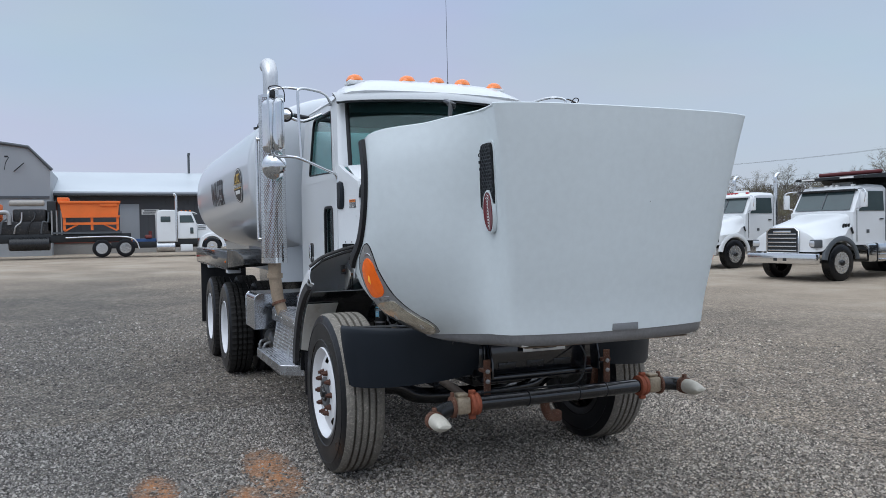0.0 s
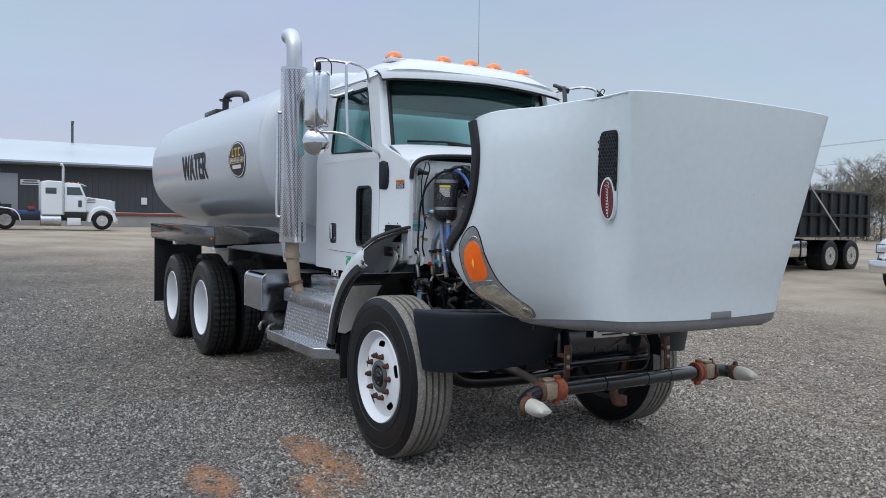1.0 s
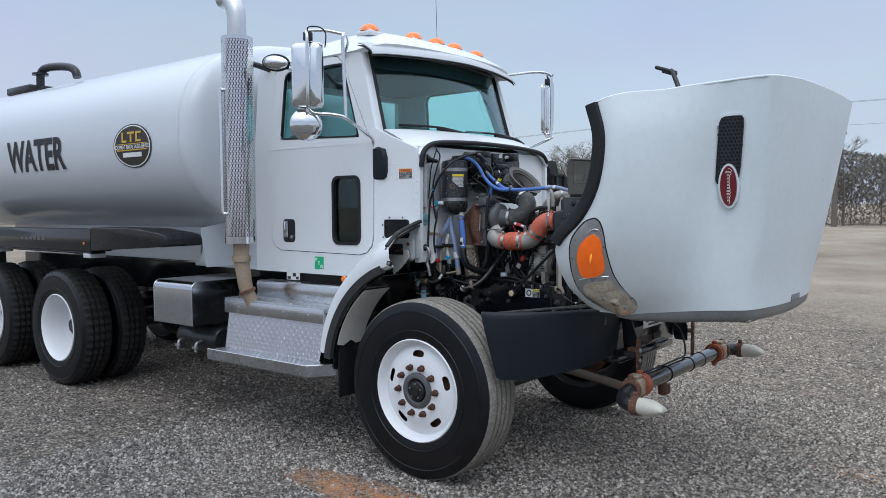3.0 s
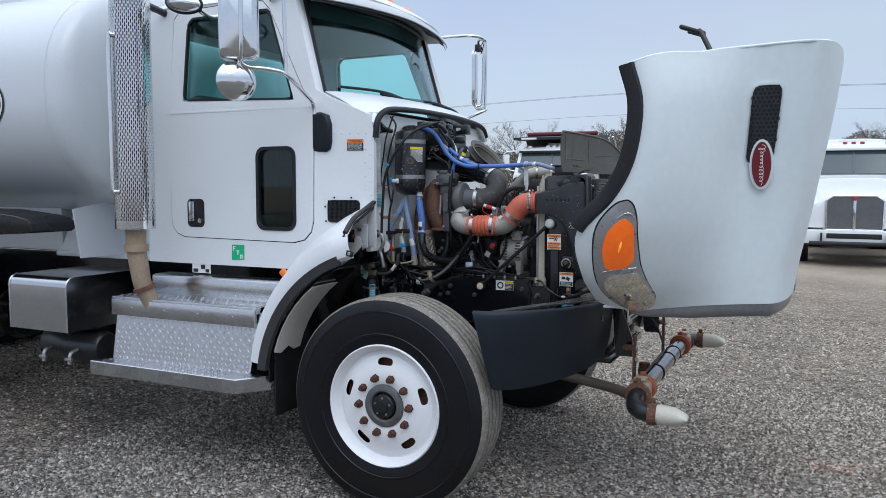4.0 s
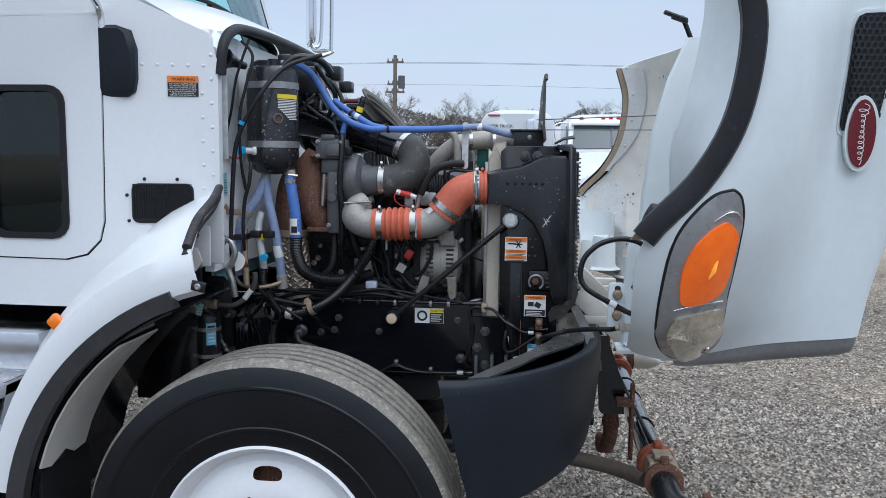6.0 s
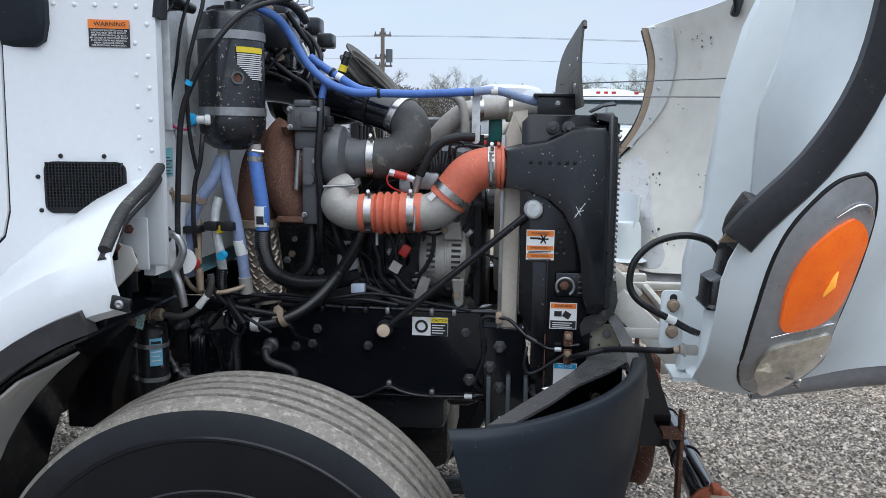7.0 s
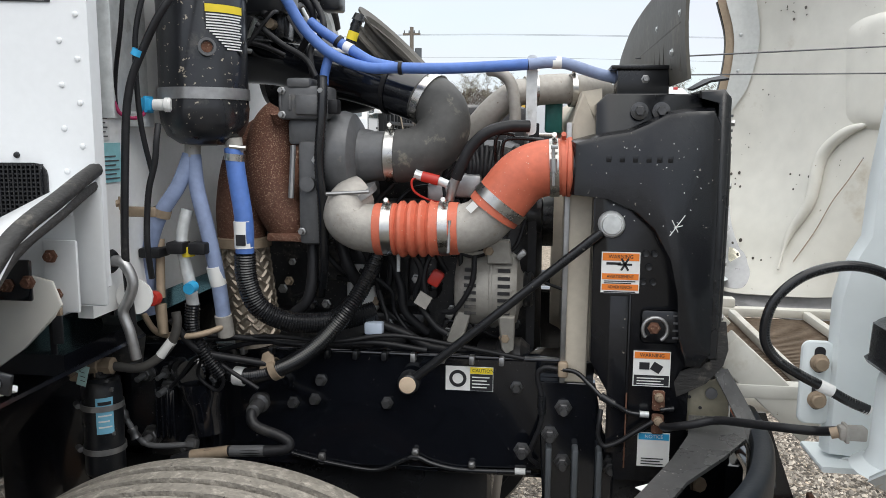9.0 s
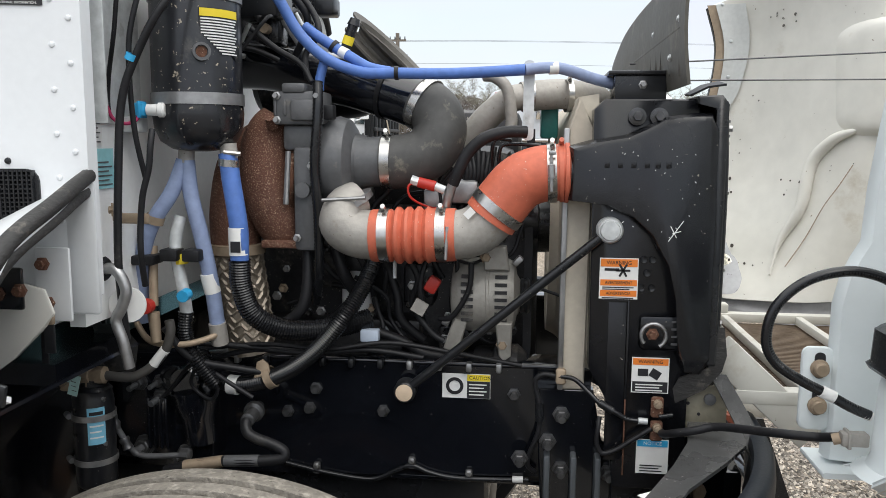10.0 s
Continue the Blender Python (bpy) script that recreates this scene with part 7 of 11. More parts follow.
part("hose_bracket", M().box(-0.292, -0.231, -0.665, -0.655, 1.414, 1.434, 0.004).prism([(-0.318, 1.432), (-0.312, 1.452), (-0.300, 1.452), (-0.288, 1.430), (-0.292, 1.414)], "y", -0.668, -0.660, 0.002), TANPIPE, truck, "tan hose bracket")
part("hose_ring", M().lathe([(0.0175, -0.008), (0.0185, -0.008), (0.0185, 0.008), (0.0175, 0.008)], (-0.258, -0.585, 1.415), (0.35, 0, 1), 16, False), TANPIPE, truck)
bolt((-0.306, -0.668, 1.441), (0, -1, 0), 0.010, truck, TANPIPE)
# cables down the cab corner
part("power_cable", M().tube([P(-0.02, 1.955, -0.50), P(-0.10, 1.90, -0.64), P(-0.16, 1.81, -0.71), P(-0.213, 1.716, -0.72), P(-0.243, 1.638, -0.72), P(-0.255, 1.52, -0.72), P(-0.264, 1.345, -0.72), P(-0.266, 1.20, -0.70)], 0.0072, 10), RUBBER, truck, "thick black cable")
part("thin_cable", M().tube([P(-0.20, 1.98, -0.70), P(-0.240, 1.86, -0.71), P(-0.262, 1.76, -0.70), P(-0.286, 1.69, -0.68), P(-0.295, 1.645, -0.672), P(-0.294, 1.618, -0.672)], 0.0042, 8), RUBBER, truck)
part("black_tube", M().tube([P(-0.203, 1.59, -0.69), P(-0.203, 1.56, -0.70), P(-0.208, 1.52, -0.70), P(-0.222, 1.47, -0.70), P(-0.229, 1.41, -0.70), P(-0.230, 1.36, -0.70), P(-0.235, 1.30, -0.68)], 0.006, 10), RUBBER, truck)
for z in (1.715,):
    part("cable_tie", M().lathe([(0.0085, -0.006), (0.0105, -0.006), (0.0105, 0.006), (0.0085, 0.006)], (-0.22, -0.722, z), (0.45, 0, 1), 14, False), CYAN, truck, "light blue cable tie")
part("horn", M().lathe([(0.012, 0), (0.016, 0.04), (0.03, 0.075), (0.034, 0.08), (0.001, 0.07)], (-0.23, -0.66, 1.90), (-0.55, -1, 0.2), 18), SATIN, truck)
part("door_stay", M().tube([P(-0.30, 1.335, -0.715), P(-0.27, 1.335, -0.72), P(-0.252, 1.30, -0.72), P(-0.262, 1.265, -0.72), P(-0.274, 1.24, -0.72), P(-0.262, 1.20, -0.72), P(-0.255, 1.15, -0.715)], 0.0105, 10), STEEL, truck, "bent grey flat hook")
part("grommet", M().lathe([(0.018, 0), (0.023, 0.006), (0.018, 0.012), (0.023, 0.018), (0.018, 0.024)], (-0.315, -0.71, 1.335), (1, 0, 0), 14), RUBBER, truck)
part("white_disc", M().lathe([(0.034, 0), (0.034, 0.006), (0.001, 0.006)], (-0.265, -0.69, 1.265), (0.2, -1, 0), 20), PAPER, truck)
for z0, z1, mt, w in ((1.482, 1.555, mat("pale_cyan_sticker", (0.30, 0.62, 0.66), 0.5, var=0.1, scale=30), 0.085), (1.56, 1.612, PAPER, 0.05)):
    part("firewall_label", M().box(-0.299, -0.297, -0.768, -0.745 + w, z0, z1), mt, cab, "printed service label")
    for k in range(6):
        part("label_line", M().box(-0.2965, -0.2955, -0.762, -0.752 + w * (0.85 if k % 2 else 0.98), z0 + 0.006 + k * 0.0082, z0 + 0.0085 + k * 0.0082), DARKCAST, cab)
# turbo and manifold
part("exhaust_manifold", M().tube([P(-0.06, 1.62, -0.40), P(-0.085, 1.57, -0.41), P(-0.085, 1.48, -0.42), P(-0.06, 1.40, -0.42), P(-0.04, 1.36, -0.41)], lambda t: 0.038 + 0.018 * math.sin(t * math.pi), 18).box(-0.085, 0.01, -0.465, -0.36, 1.345, 1.362, 0.004).cyl((-0.055, -0.455, 1.60), (-0.055, -0.475, 1.62), 0.012), HOTRUST, truck, "rusty cast turbine housing")
part("down_pipe", M().tube([P(-0.10, 1.57, -0.36), P(-0.15, 1.52, -0.38), P(-0.165, 1.42, -0.40), P(-0.163, 1.335, -0.40)], 0.054, 20), HOTRUST, truck, "rusty exhaust down pipe")
part("flex_clamp", M().lathe([(0.055, -0.012), (0.062, -0.010), (0.062, 0.010), (0.055, 0.012)], (-0.162, -0.40, 1.335), (0, 0, 1), 24), TANPIPE, truck)
fx = M()
for i in range(20):
    for j in range(12):
        a = 2 * math.pi * (i + 0.5 * (j % 2)) / 20
        z = 1.315 - j * 0.0165
        c = Vector((-0.158 + 0.002 * j, -0.40, 0)) + Vector((0.050 * math.cos(a), 0.050 * math.sin(a), z))
        t = Vector((-math.sin(a), math.cos(a), 0))
        dd = (t + Vector((0, 0, 1 if (i + j) % 2 else -1))).normalized()
        n = Vector((math.cos(a), math.sin(a), 0))
        e = dd.cross(n)
        fx.add([c - dd * 0.013 - e * 0.004, c + dd * 0.013 - e * 0.004, c + dd * 0.013 + e * 0.004, c - dd * 0.013 + e * 0.004, c - dd * 0.006 + n * 0.004, c + dd * 0.006 + n * 0.004], [(0, 1, 5, 4), (1, 2, 5), (2, 3, 4, 5), (3, 0, 4)])
part("flex_pipe", M().tube([P(-0.16, 1.325, -0.40), P(-0.15, 1.22, -0.40), P(-0.135, 1.10, -0.40)], 0.050, 20), BRAID, truck, "braided steel flex pipe")
part("braid", fx, BRAID, truck, "steel wire braid", "stuff")
act = part("turbo_actuator", M().box(-0.050, 0.055, -0.475, -0.39, 1.603, 1.672, 0.008).box(-0.030, 0.020, -0.478, -0.40, 1.668, 1.688, 0.006).box(-0.010, 0.040, -0.486, -0.47, 1.612, 1.655, 0.006).box(-0.035, 0.05, -0.46, -0.38, 1.55, 1.605, 0.01), DARKCAST, truck, "dark grey turbo actuator box")
part("actuator_column", M().box(-0.012, 0.040, -0.47, -0.37, 1.34, 1.56, 0.012).cyl((0.012, -0.47, 1.47), (0.012, -0.482, 1.47), 0.016), DARKCAST, truck)
for x, z in ((-0.040, 1.613), (0.045, 1.613), (-0.040, 1.662), (0.045, 1.662), (-0.002, 1.37), (0.03, 1.52)):
    bolt((x, -0.475, z), (0, -1, 0), 0.006, act, STEEL)
for k in range(5):
    part("actuator_rib", M().box(-0.046 + 0.02 * k, -0.040 + 0.02 * k, -0.479, -0.47, 1.622, 1.654, 0.002), DARKCAST, act)
part("actuator_plug", M().box(0.050, 0.075, -0.465, -0.435, 1.615, 1.645, 0.004), RUBBER, act)
part("v_band", M().lathe([(0.074, -0.010), (0.082, -0.006), (0.082, 0.006), (0.074, 0.010)], (-0.022, -0.39, 1.49), (1, 0, -0.1), 28), RUST, truck)
part("v_band_bolt", M().cyl((-0.025, -0.475, 1.44), (-0.018, -0.475, 1.55), 0.006, seg=8), STEEL, truck)
vol = M()
vol.lathe([(0.05, -0.05), (0.075, -0.045), (0.092, -0.025), (0.097, 0.0), (0.090, 0.022), (0.072, 0.034), (0.060, 0.036), (0.056, 0.06)], (0.072, -0.39, 1.527), (1, 0, 0), 32)
part("compressor_housing", vol, DARKCAST, truck, "dark grey compressor housing")
part("turbo_harness", M().tube([P(0.045, 1.69, -0.47), P(0.048, 1.62, -0.485), P(0.040, 1.52, -0.485), P(0.045, 1.42, -0.48), P(0.04, 1.30, -0.46), P(0.02, 1.22, -0.42)], 0.011, 10, ribs=0.0012, pitch=0.008), CONDUIT, truck)
part("intake_pipe", M().tube([P(0.115, 1.527, -0.40), P(0.16, 1.528, -0.40), P(0.20, 1.53, -0.40)], 0.053, 24), DARKCAST, truck)
part("intake_elbow", M().tube([P(0.165, 1.528, -0.40), P(0.215, 1.530, -0.40), P(0.262, 1.548, -0.395), P(0.287, 1.590, -0.385), P(0.274, 1.632, -0.37), P(0.238, 1.655, -0.355)], 0.057, 24), mat("dusty_rubber_elbow", (0.060, 0.059, 0.057), 0.6, var=0.25, scale=14, bump=0.12, dirt=(0.26, 0.24, 0.19), dirt_amt=0.40, dirt_scale=20), truck, "dusty black rubber intake elbow")
band((0.178, -0.40, 1.528), (1, 0, 0), 0.0575, 0.010)
band((0.250, -0.36, 1.650), (-0.85, 0.3, 0.45), 0.0580, 0.009)
part("intake_tube", M().tube([P(0.245, 1.650, -0.355), P(0.18, 1.672, -0.33), P(0.08, 1.70, -0.30), P(-0.03, 1.722, -0.27), P(-0.12, 1.74, -0.25), P(-0.22, 1.75, -0.22)], 0.056, 24), BLACK, truck, "shiny black intake tube")
part("tube_tie", M().lathe([(0.057, -0.005), (0.060, -0.005), (0.060, 0.005), (0.057, 0.005)], (0.165, -0.325, 1.676), (-0.9, 0.25, 0.25), 24, False), RUBBER, truck)
# charge air pipe with orange boots
CY = -0.475
part("charge_pipe_end", M().tube([P(0.125, 1.455, CY + 0.03), P(0.100, 1.435, CY + 0.01), P(0.098, 1.402, CY), P(0.125, 1.383, CY), P(0.17, 1.378, CY)], lambda t: 0.036 + 0.015 * min(1, t * 2.2), 24), CASTGREY, truck, "grey cast charge air elbow")
part("end_clamp", M().lathe([(0.040, -0.008), (0.046, -0.006), (0.046, 0.006), (0.040, 0.008)], (0.112, CY + 0.02, 1.446), (-0.4, -0.2, 0.8), 22).cyl((0.06, CY - 0.03, 1.452), (0.15, CY - 0.03, 1.458), 0.004, seg=8), STEEL, truck)
part("charge_boot", M().lathe([(0.0535, 0.0), (0.0545, 0.004), (0.0545, 0.042), (0.050, 0.046), (0.059, 0.054), (0.059, 0.060), (0.051, 0.067), (0.059, 0.075), (0.059, 0.081), (0.051, 0.088), (0.059, 0.096), (0.059, 0.102), (0.051, 0.109), (0.059, 0.117), (0.055, 0.124), (0.0545, 0.170), (0.0535, 0.174)], (0.158, CY, 1.378), (1, 0, 0.03), 32), ORANGE, truck, "ribbed orange silicone boot")
for x in (0.210, 0.230, 0.250, 0.270):
    part("boot_ring", M().lathe([(0.0515, -0.003), (0.0535, -0.002), (0.0535, 0.002), (0.0515, 0.003)], (x + 0.006, CY, 1.3800), (1, 0, 0.03), 30), STEEL, truck)
band((0.186, CY, 1.379), (1, 0, 0.03), 0.0548, 0.010)
band((0.303, CY, 1.3825), (1, 0, 0.03), 0.0548, 0.010)
part("charge_pipe", M().tube([P(0.325, 1.383, CY), P(0.352, 1.386, CY), P(0.382, 1.40, CY), P(0.408, 1.428, CY), P(0.425, 1.45, CY)], 0.051, 24), CASTGREY, truck, "grey cast charge air pipe")
part("charge_elbow", M().tube([P(0.400, 1.418, CY), P(0.425, 1.452, CY), P(0.458, 1.490, CY), P(0.498, 1.508, CY), P(0.553, 1.513, CY)], 0.0565, 26), ORANGE, truck, "orange silicone elbow")
band((0.415, CY, 1.438), (0.62, 0, 0.78), 0.0570, 0.010)
band((0.522, CY, 1.511), (1, 0, 0.05), 0.0570, 0.009)
band((0.540, CY, 1.512), (1, 0, 0.05), 0.0570, 0.004, material=ORANGE)
part("clamp_screw", M().cyl((0.521, CY - 0.058, 1.478), (0.519, CY - 0.058, 1.552), 0.0035, seg=8).lathe([(0.007, 0), (0.007, 0.024), (0.004, 0.026)], (0.5205, CY - 0.058, 1.505), (-0.03, 0, 1), 12).box(0.514, 0.528, CY - 0.062, CY - 0.054, 1.548, 1.556, 0.002), STEEL, truck)
part("clamp_screw", M().cyl((0.318, CY - 0.05, 1.405), (0.316, CY - 0.055, 1.340), 0.0035, seg=8), STEEL, truck)
part("pipe_tag", M().box(0.352, 0.372, CY - 0.052, CY - 0.049, 1.425, 1.440, 0.0, (0, -45, 0)), PAPER, truck)
# radiator group
RADB = mat("black_moulded_radiator_tank", (0.007, 0.0075, 0.0095), 0.24, var=0.3, scale=6, fine=60, bump=0.06, dirt=(0.035, 0.033, 0.031), dirt_amt=0.20, dirt_scale=9, speck=(0.22, 0.20, 0.17), speck_amt=0.22, speck_scale=120)
rad = part("radiator", M().box(0.80, 0.865, -0.45, 0.45, 0.93, 1.64, 0.01), RADB, truck, "black radiator with moulded side tank")
fins = M()
for k in range(46):
    z = 0.96 + k * 0.0145
    fins.box(0.865, 0.872, -0.43, 0.43, z, z + 0.005)
part("radiator_fins", fins, DARKCAST, rad, "thin radiator fins", "stuff")
duct = [(0.552, 1.565), (0.60, 1.578), (0.66, 1.588), (0.70, 1.606), (0.73, 1.622), (0.79, 1.630), (0.82, 1.63), (0.834, 1.60), (0.838, 1.14), (0.82, 1.115), (0.79, 1.118), (0.775, 1.16), (0.768, 1.25), (0.75, 1.325), (0.715, 1.39), (0.67, 1.43), (0.62, 1.452), (0.552, 1.46)]
dm2 = M()
cu, cw = 0.74, 1.46
dm2.ring([[(cu + (u - cu) * f, y, cw + (w - cw) * f) for u, w in duct] for y, f in ((-0.42, 1.0), (-0.495, 1.0), (-0.515, 0.985), (-0.526, 0.95), (-0.53, 0.90))])
part("charge_duct", dm2, RADB, rad, "black moulded charge air tank", sharp=30)
part("duct_neck", M().cyl((0.535, CY, 1.512), (0.60, CY, 1.513), 0.052, seg=26), RADB, rad)
part("duct_lip", M().lathe([(0.053, 0), (0.060, 0.003), (0.060, 0.010), (0.053, 0.013)], (0.545, CY, 1.512), (1, 0, 0), 26), ORANGE, rad)
for x in (0.62, 0.645, 0.67, 0.695, 0.715, 0.735):
    part("raised_mark", M().box(x, x + 0.010, -0.5308, -0.5285, 1.524, 1.538, 0.001), RADB, rad)
sc = M()
rs = random.Random(5)
for k in range(26):
    x, z, l = rs.uniform(0.62, 0.80), rs.uniform(1.38, 1.56), rs.uniform(0.0015, 0.004)
    sc.box(x, x + 0.0012, -0.5312, -0.5303, z, z + l, 0, (0, rs.uniform(-60, 60), 0))
for a, b, c, d in ((0.745, 1.385, 0.772, 1.425), (0.752, 1.40, 0.768, 1.405), (0.748, 1.415, 0.760, 1.392)):
    sc.cyl((a, -0.5306, b), (c, -0.5306, d), 0.0009, seg=4)
part("scratches", sc, PAPER, rad, "pale scuffs on the black tank", "stuff")
side = [(0.60, 1.635), (0.62, 1.655), (0.79, 1.655), (0.805, 1.62), (0.80, 0.90), (0.78, 0.87), (0.66, 0.87), (0.645, 1.05), (0.605, 1.12)]
part("radiator_side", M().prism(side, "y", -0.50, -0.40, 0.003), RADB, rad)
part("radiator_edge", M().prism([(0.820, 1.14), (0.848, 1.14), (0.848, 1.645), (0.835, 1.662), (0.79, 1.66), (0.79, 1.648), (0.828, 1.64)], "y", -0.52, -0.40, 0.003).tube([(0.842, -0.50, 1.65), (0.848, -0.505, 1.5), (0.848, -0.505, 1.25), (0.845, -0.50, 1.14), (0.82, -0.50, 1.09)], 0.008, 8), SATIN, rad)
for z in (1.60, 1.48, 1.33, 1.22, 1.16):
    bolt((0.848, -0.49, z), (1, -0.3, 0), 0.007, rad)
for x in (0.681, 0.722):
    part("bolt_washer", M().lathe([(0.017, 0), (0.017, 0.003), (0.012, 0.004)], (x, -0.503, 1.622), (0, -1, 0), 20), STUD, rad)
    bolt((x, -0.506, 1.622), (0, -1, 0), 0.010, rad, STUD, 0.012)
part("radiator_foot", M().prism([(0.66, 0.74), (0.82, 0.76), (0.84, 1.10), (0.66, 1.06)], "y", -0.47, -0.44, 0.003), SATIN, rad)
part("side_seam", M().box(0.677, 0.681, -0.5055, -0.50, 0.90, 1.262, 0.001), RADB, rad)
part("seam_rust", M().box(0.6775, 0.6805, -0.506, -0.505, 0.90, 1.06, 0.0005), RUST, rad)
part("side_ledge", M().box(0.640, 0.676, -0.503, -0.50, 0.93, 1.258, 0.001), RADB, rad)
part("tow_eye_plate", M().box(0.70, 0.81, -0.512, -0.50, 1.165, 1.235, 0.01), RADB, rad)
part("eye_ring", M().tube([(0.728 + 0.024 * math.cos(a), -0.514, 1.195 + 0.024 * math.sin(a)) for a in (radians(-60 + 10 * k) for k in range(29))], 0.004, 6, smooth=False), STEEL, rad)
bolt((0.726, -0.512, 1.198), (0, -1, 0), 0.009, rad, RUST)
for x, z in ((0.705, 1.345), (0.722, 1.345), (0.712, 1.318), (0.702, 1.288), (0.722, 1.288)):
    part("rivet", M().lathe([(0.007, 0), (0.006, 0.002), (0.004, 0.001), (0.001, 0.001)], (x, -0.503, z), (0, -1, 0), 14), SATIN, rad)
part("plate_bars", M().box(0.762, 0.80, -0.5135, -0.512, 1.222, 1.226).box(0.762, 0.80, -0.5135, -0.512, 1.207, 1.211).box(0.762, 0.80, -0.5135, -0.512, 1.192, 1.196).box(0.762, 0.80, -0.5135, -0.512, 1.177, 1.181), DARKCAST, rad)
# beige fan shroud with its round mouth and the fan
sh2 = M()
ngon = [2 * math.pi * k / 40 for k in range(40)]
sq = []
for a in ngon:
    c, s_ = math.cos(a), math.sin(a)
    f = min(0.45 / max(abs(c), 1e-6), 0.30 / max(abs(s_), 1e-6))
    sq.append((f * c, f * s_))
sh2.ring([[(0.615, u, 1.37 + w) for u, w in sq], [(0.575, u * 0.98, 1.37 + w * 0.98) for u, w in sq], [(0.545, 0.30 * math.cos(a), 1.36 + 0.285 * math.sin(a)) for a in ngon], [(0.525, 0.29 * math.cos(a), 1.36 + 0.275 * math.sin(a)) for a in ngon], [(0.53, 0.285 * math.cos(a), 1.36 + 0.27 * math.sin(a)) for a in ngon], [(0.60, 0.28 * math.cos(a), 1.36 + 0.265 * math.sin(a)) for a in ngon]], True, False, False)
part("fan_shroud", sh2, BEIGE, truck, "dusty beige fan shroud")
part("shroud_flange", M().prism([(0.548, 1.06), (0.60, 1.06), (0.605, 1.60), (0.575, 1.66), (0.555, 1.60)], "y", -0.455, -0.435, 0.003), BEIGE, truck)
part("flange_strip", M().box(0.545, 0.556, -0.462, -0.43, 1.06, 1.60, 0.002), STEEL, truck)
for k in range(8):
    a = 2 * math.pi * k / 8
    part("fan_blade", M().ring([[(0.57 + dx, (r * math.cos(a) - w * math.sin(a)), 1.36 + (r * math.sin(a) + w * math.cos(a))) for r, w, dx in ((0.07, -0.03, -0.015), (0.25, -0.05, -0.02), (0.25, 0.05, 0.02), (0.07, 0.03, 0.015))], [(0.575 + dx, (r * math.cos(a) - w * math.sin(a)), 1.36 + (r * math.sin(a) + w * math.cos(a))) for r, w, dx in ((0.07, -0.03, -0.015), (0.25, -0.05, -0.02), (0.25, 0.05, 0.02), (0.07, 0.03, 0.015))]]), SATIN, truck)
part("fan_hub", M().cyl((0.50, 0, 1.36), (0.60, 0, 1.36), 0.075, seg=22), SATIN, truck)
# top of the radiator
part("surge_bracket", M().box(0.640, 0.742, -0.458, -0.38, 1.645, 1.706, 0.006).box(0.628, 0.748, -0.464, -0.30, 1.704, 1.712, 0.002), SATIN, truck)
bolt((0.695, -0.457, 1.685), (0, -1, 0), 0.006, truck)
FLAP = mat("dusty_olive_black_plastic", (0.075, 0.070, 0.058), 0.55, var=0.3, scale=7, bump=0.1, dirt=(0.21, 0.19, 0.15), dirt_amt=0.35, dirt_scale=8)
rows = []
for y, top in ((-0.66, 1.858), (-0.652, 1.868), (-0.63, 1.874), (-0.45, 1.878), (-0.27, 1.880), (0.0, 1.882), (0.27, 1.872), (0.45, 1.848), (0.60, 1.818), (0.648, 1.785), (0.66, 1.742)):
    rows.append([(0.748 - 0.006 * math.sin(k / 6 * math.pi) - 0.006 * k / 6, y, 1.672 + (top - 1.672) * k / 6) for k in range(7)])
defl = part("air_deflector", M().slab(rows, 0.006), FLAP, truck, "dusty black plastic air deflector")
for y in (-0.40, -0.34, -0.26, 0.10):
    part("deflector_rib", M().box(0.734, 0.739, y - 0.004, y + 0.004, 1.70, 1.83, 0.001), FLAP, defl)
part("deflector_rib", M().box(0.733, 0.738, -0.62, 0.60, 1.770, 1.776, 0.001), FLAP, defl)
for y0, z0, y1, z1 in ((-0.60, 1.69, -0.60, 1.86), (-0.50, 1.70, -0.42, 1.86), (-0.60, 1.74, -0.20, 1.74), (-0.15, 1.70, -0.15, 1.86)):
    part("deflector_rib", M().cyl((0.740, y0, z0), (0.740, y1, z1), 0.0035, seg=8), FLAP, defl)
part("deflector_bead", M().tube([r[-1] for r in rows], 0.006, 8), FLAP, defl)
for y, z in ((-0.60, 1.79), (-0.52, 1.73), (-0.30, 1.80), (-0.12, 1.72)):
    bolt((0.736, y, z), (-1, 0, 0), 0.005, defl, GALV, 0.004)
part("corner_flap", M().slab([[(0.78, -0.50, 1.66), (0.81, -0.51, 1.675), (0.845, -0.50, 1.68)], [(0.78, -0.44, 1.664), (0.81, -0.44, 1.682), (0.845, -0.43, 1.69)]], 0.004), RUBBER, truck)
# long blue hose, its branch, other lines across the top
part("vent_hose", M().tube([P(-0.13, 1.935, -0.52), P(-0.07, 1.905, -0.49), P(-0.037, 1.856, -0.46), P(0.003, 1.788, -0.45), P(0.061, 1.737, -0.45), P(0.132, 1.711, -0.45), P(0.202, 1.709, -0.45), P(0.318, 1.708, -0.45), P(0.465, 1.715, -0.45)], 0.0115, 12), BLUE, truck, "long blue vent hose")
part("vent_hose_end", M().tube([P(0.465, 1.715, -0.45), P(0.53, 1.719, -0.44), P(0.60, 1.700, -0.42), P(0.65, 1.688, -0.41)], 0.0115, 12), PALEBLUE, truck, "faded blue hose end")
part("hose_sleeve", M().tube([P(0.512, 1.718, -0.443), P(0.530, 1.719, -0.44)], 0.0125, 12, smooth=False), PAPER, truck)
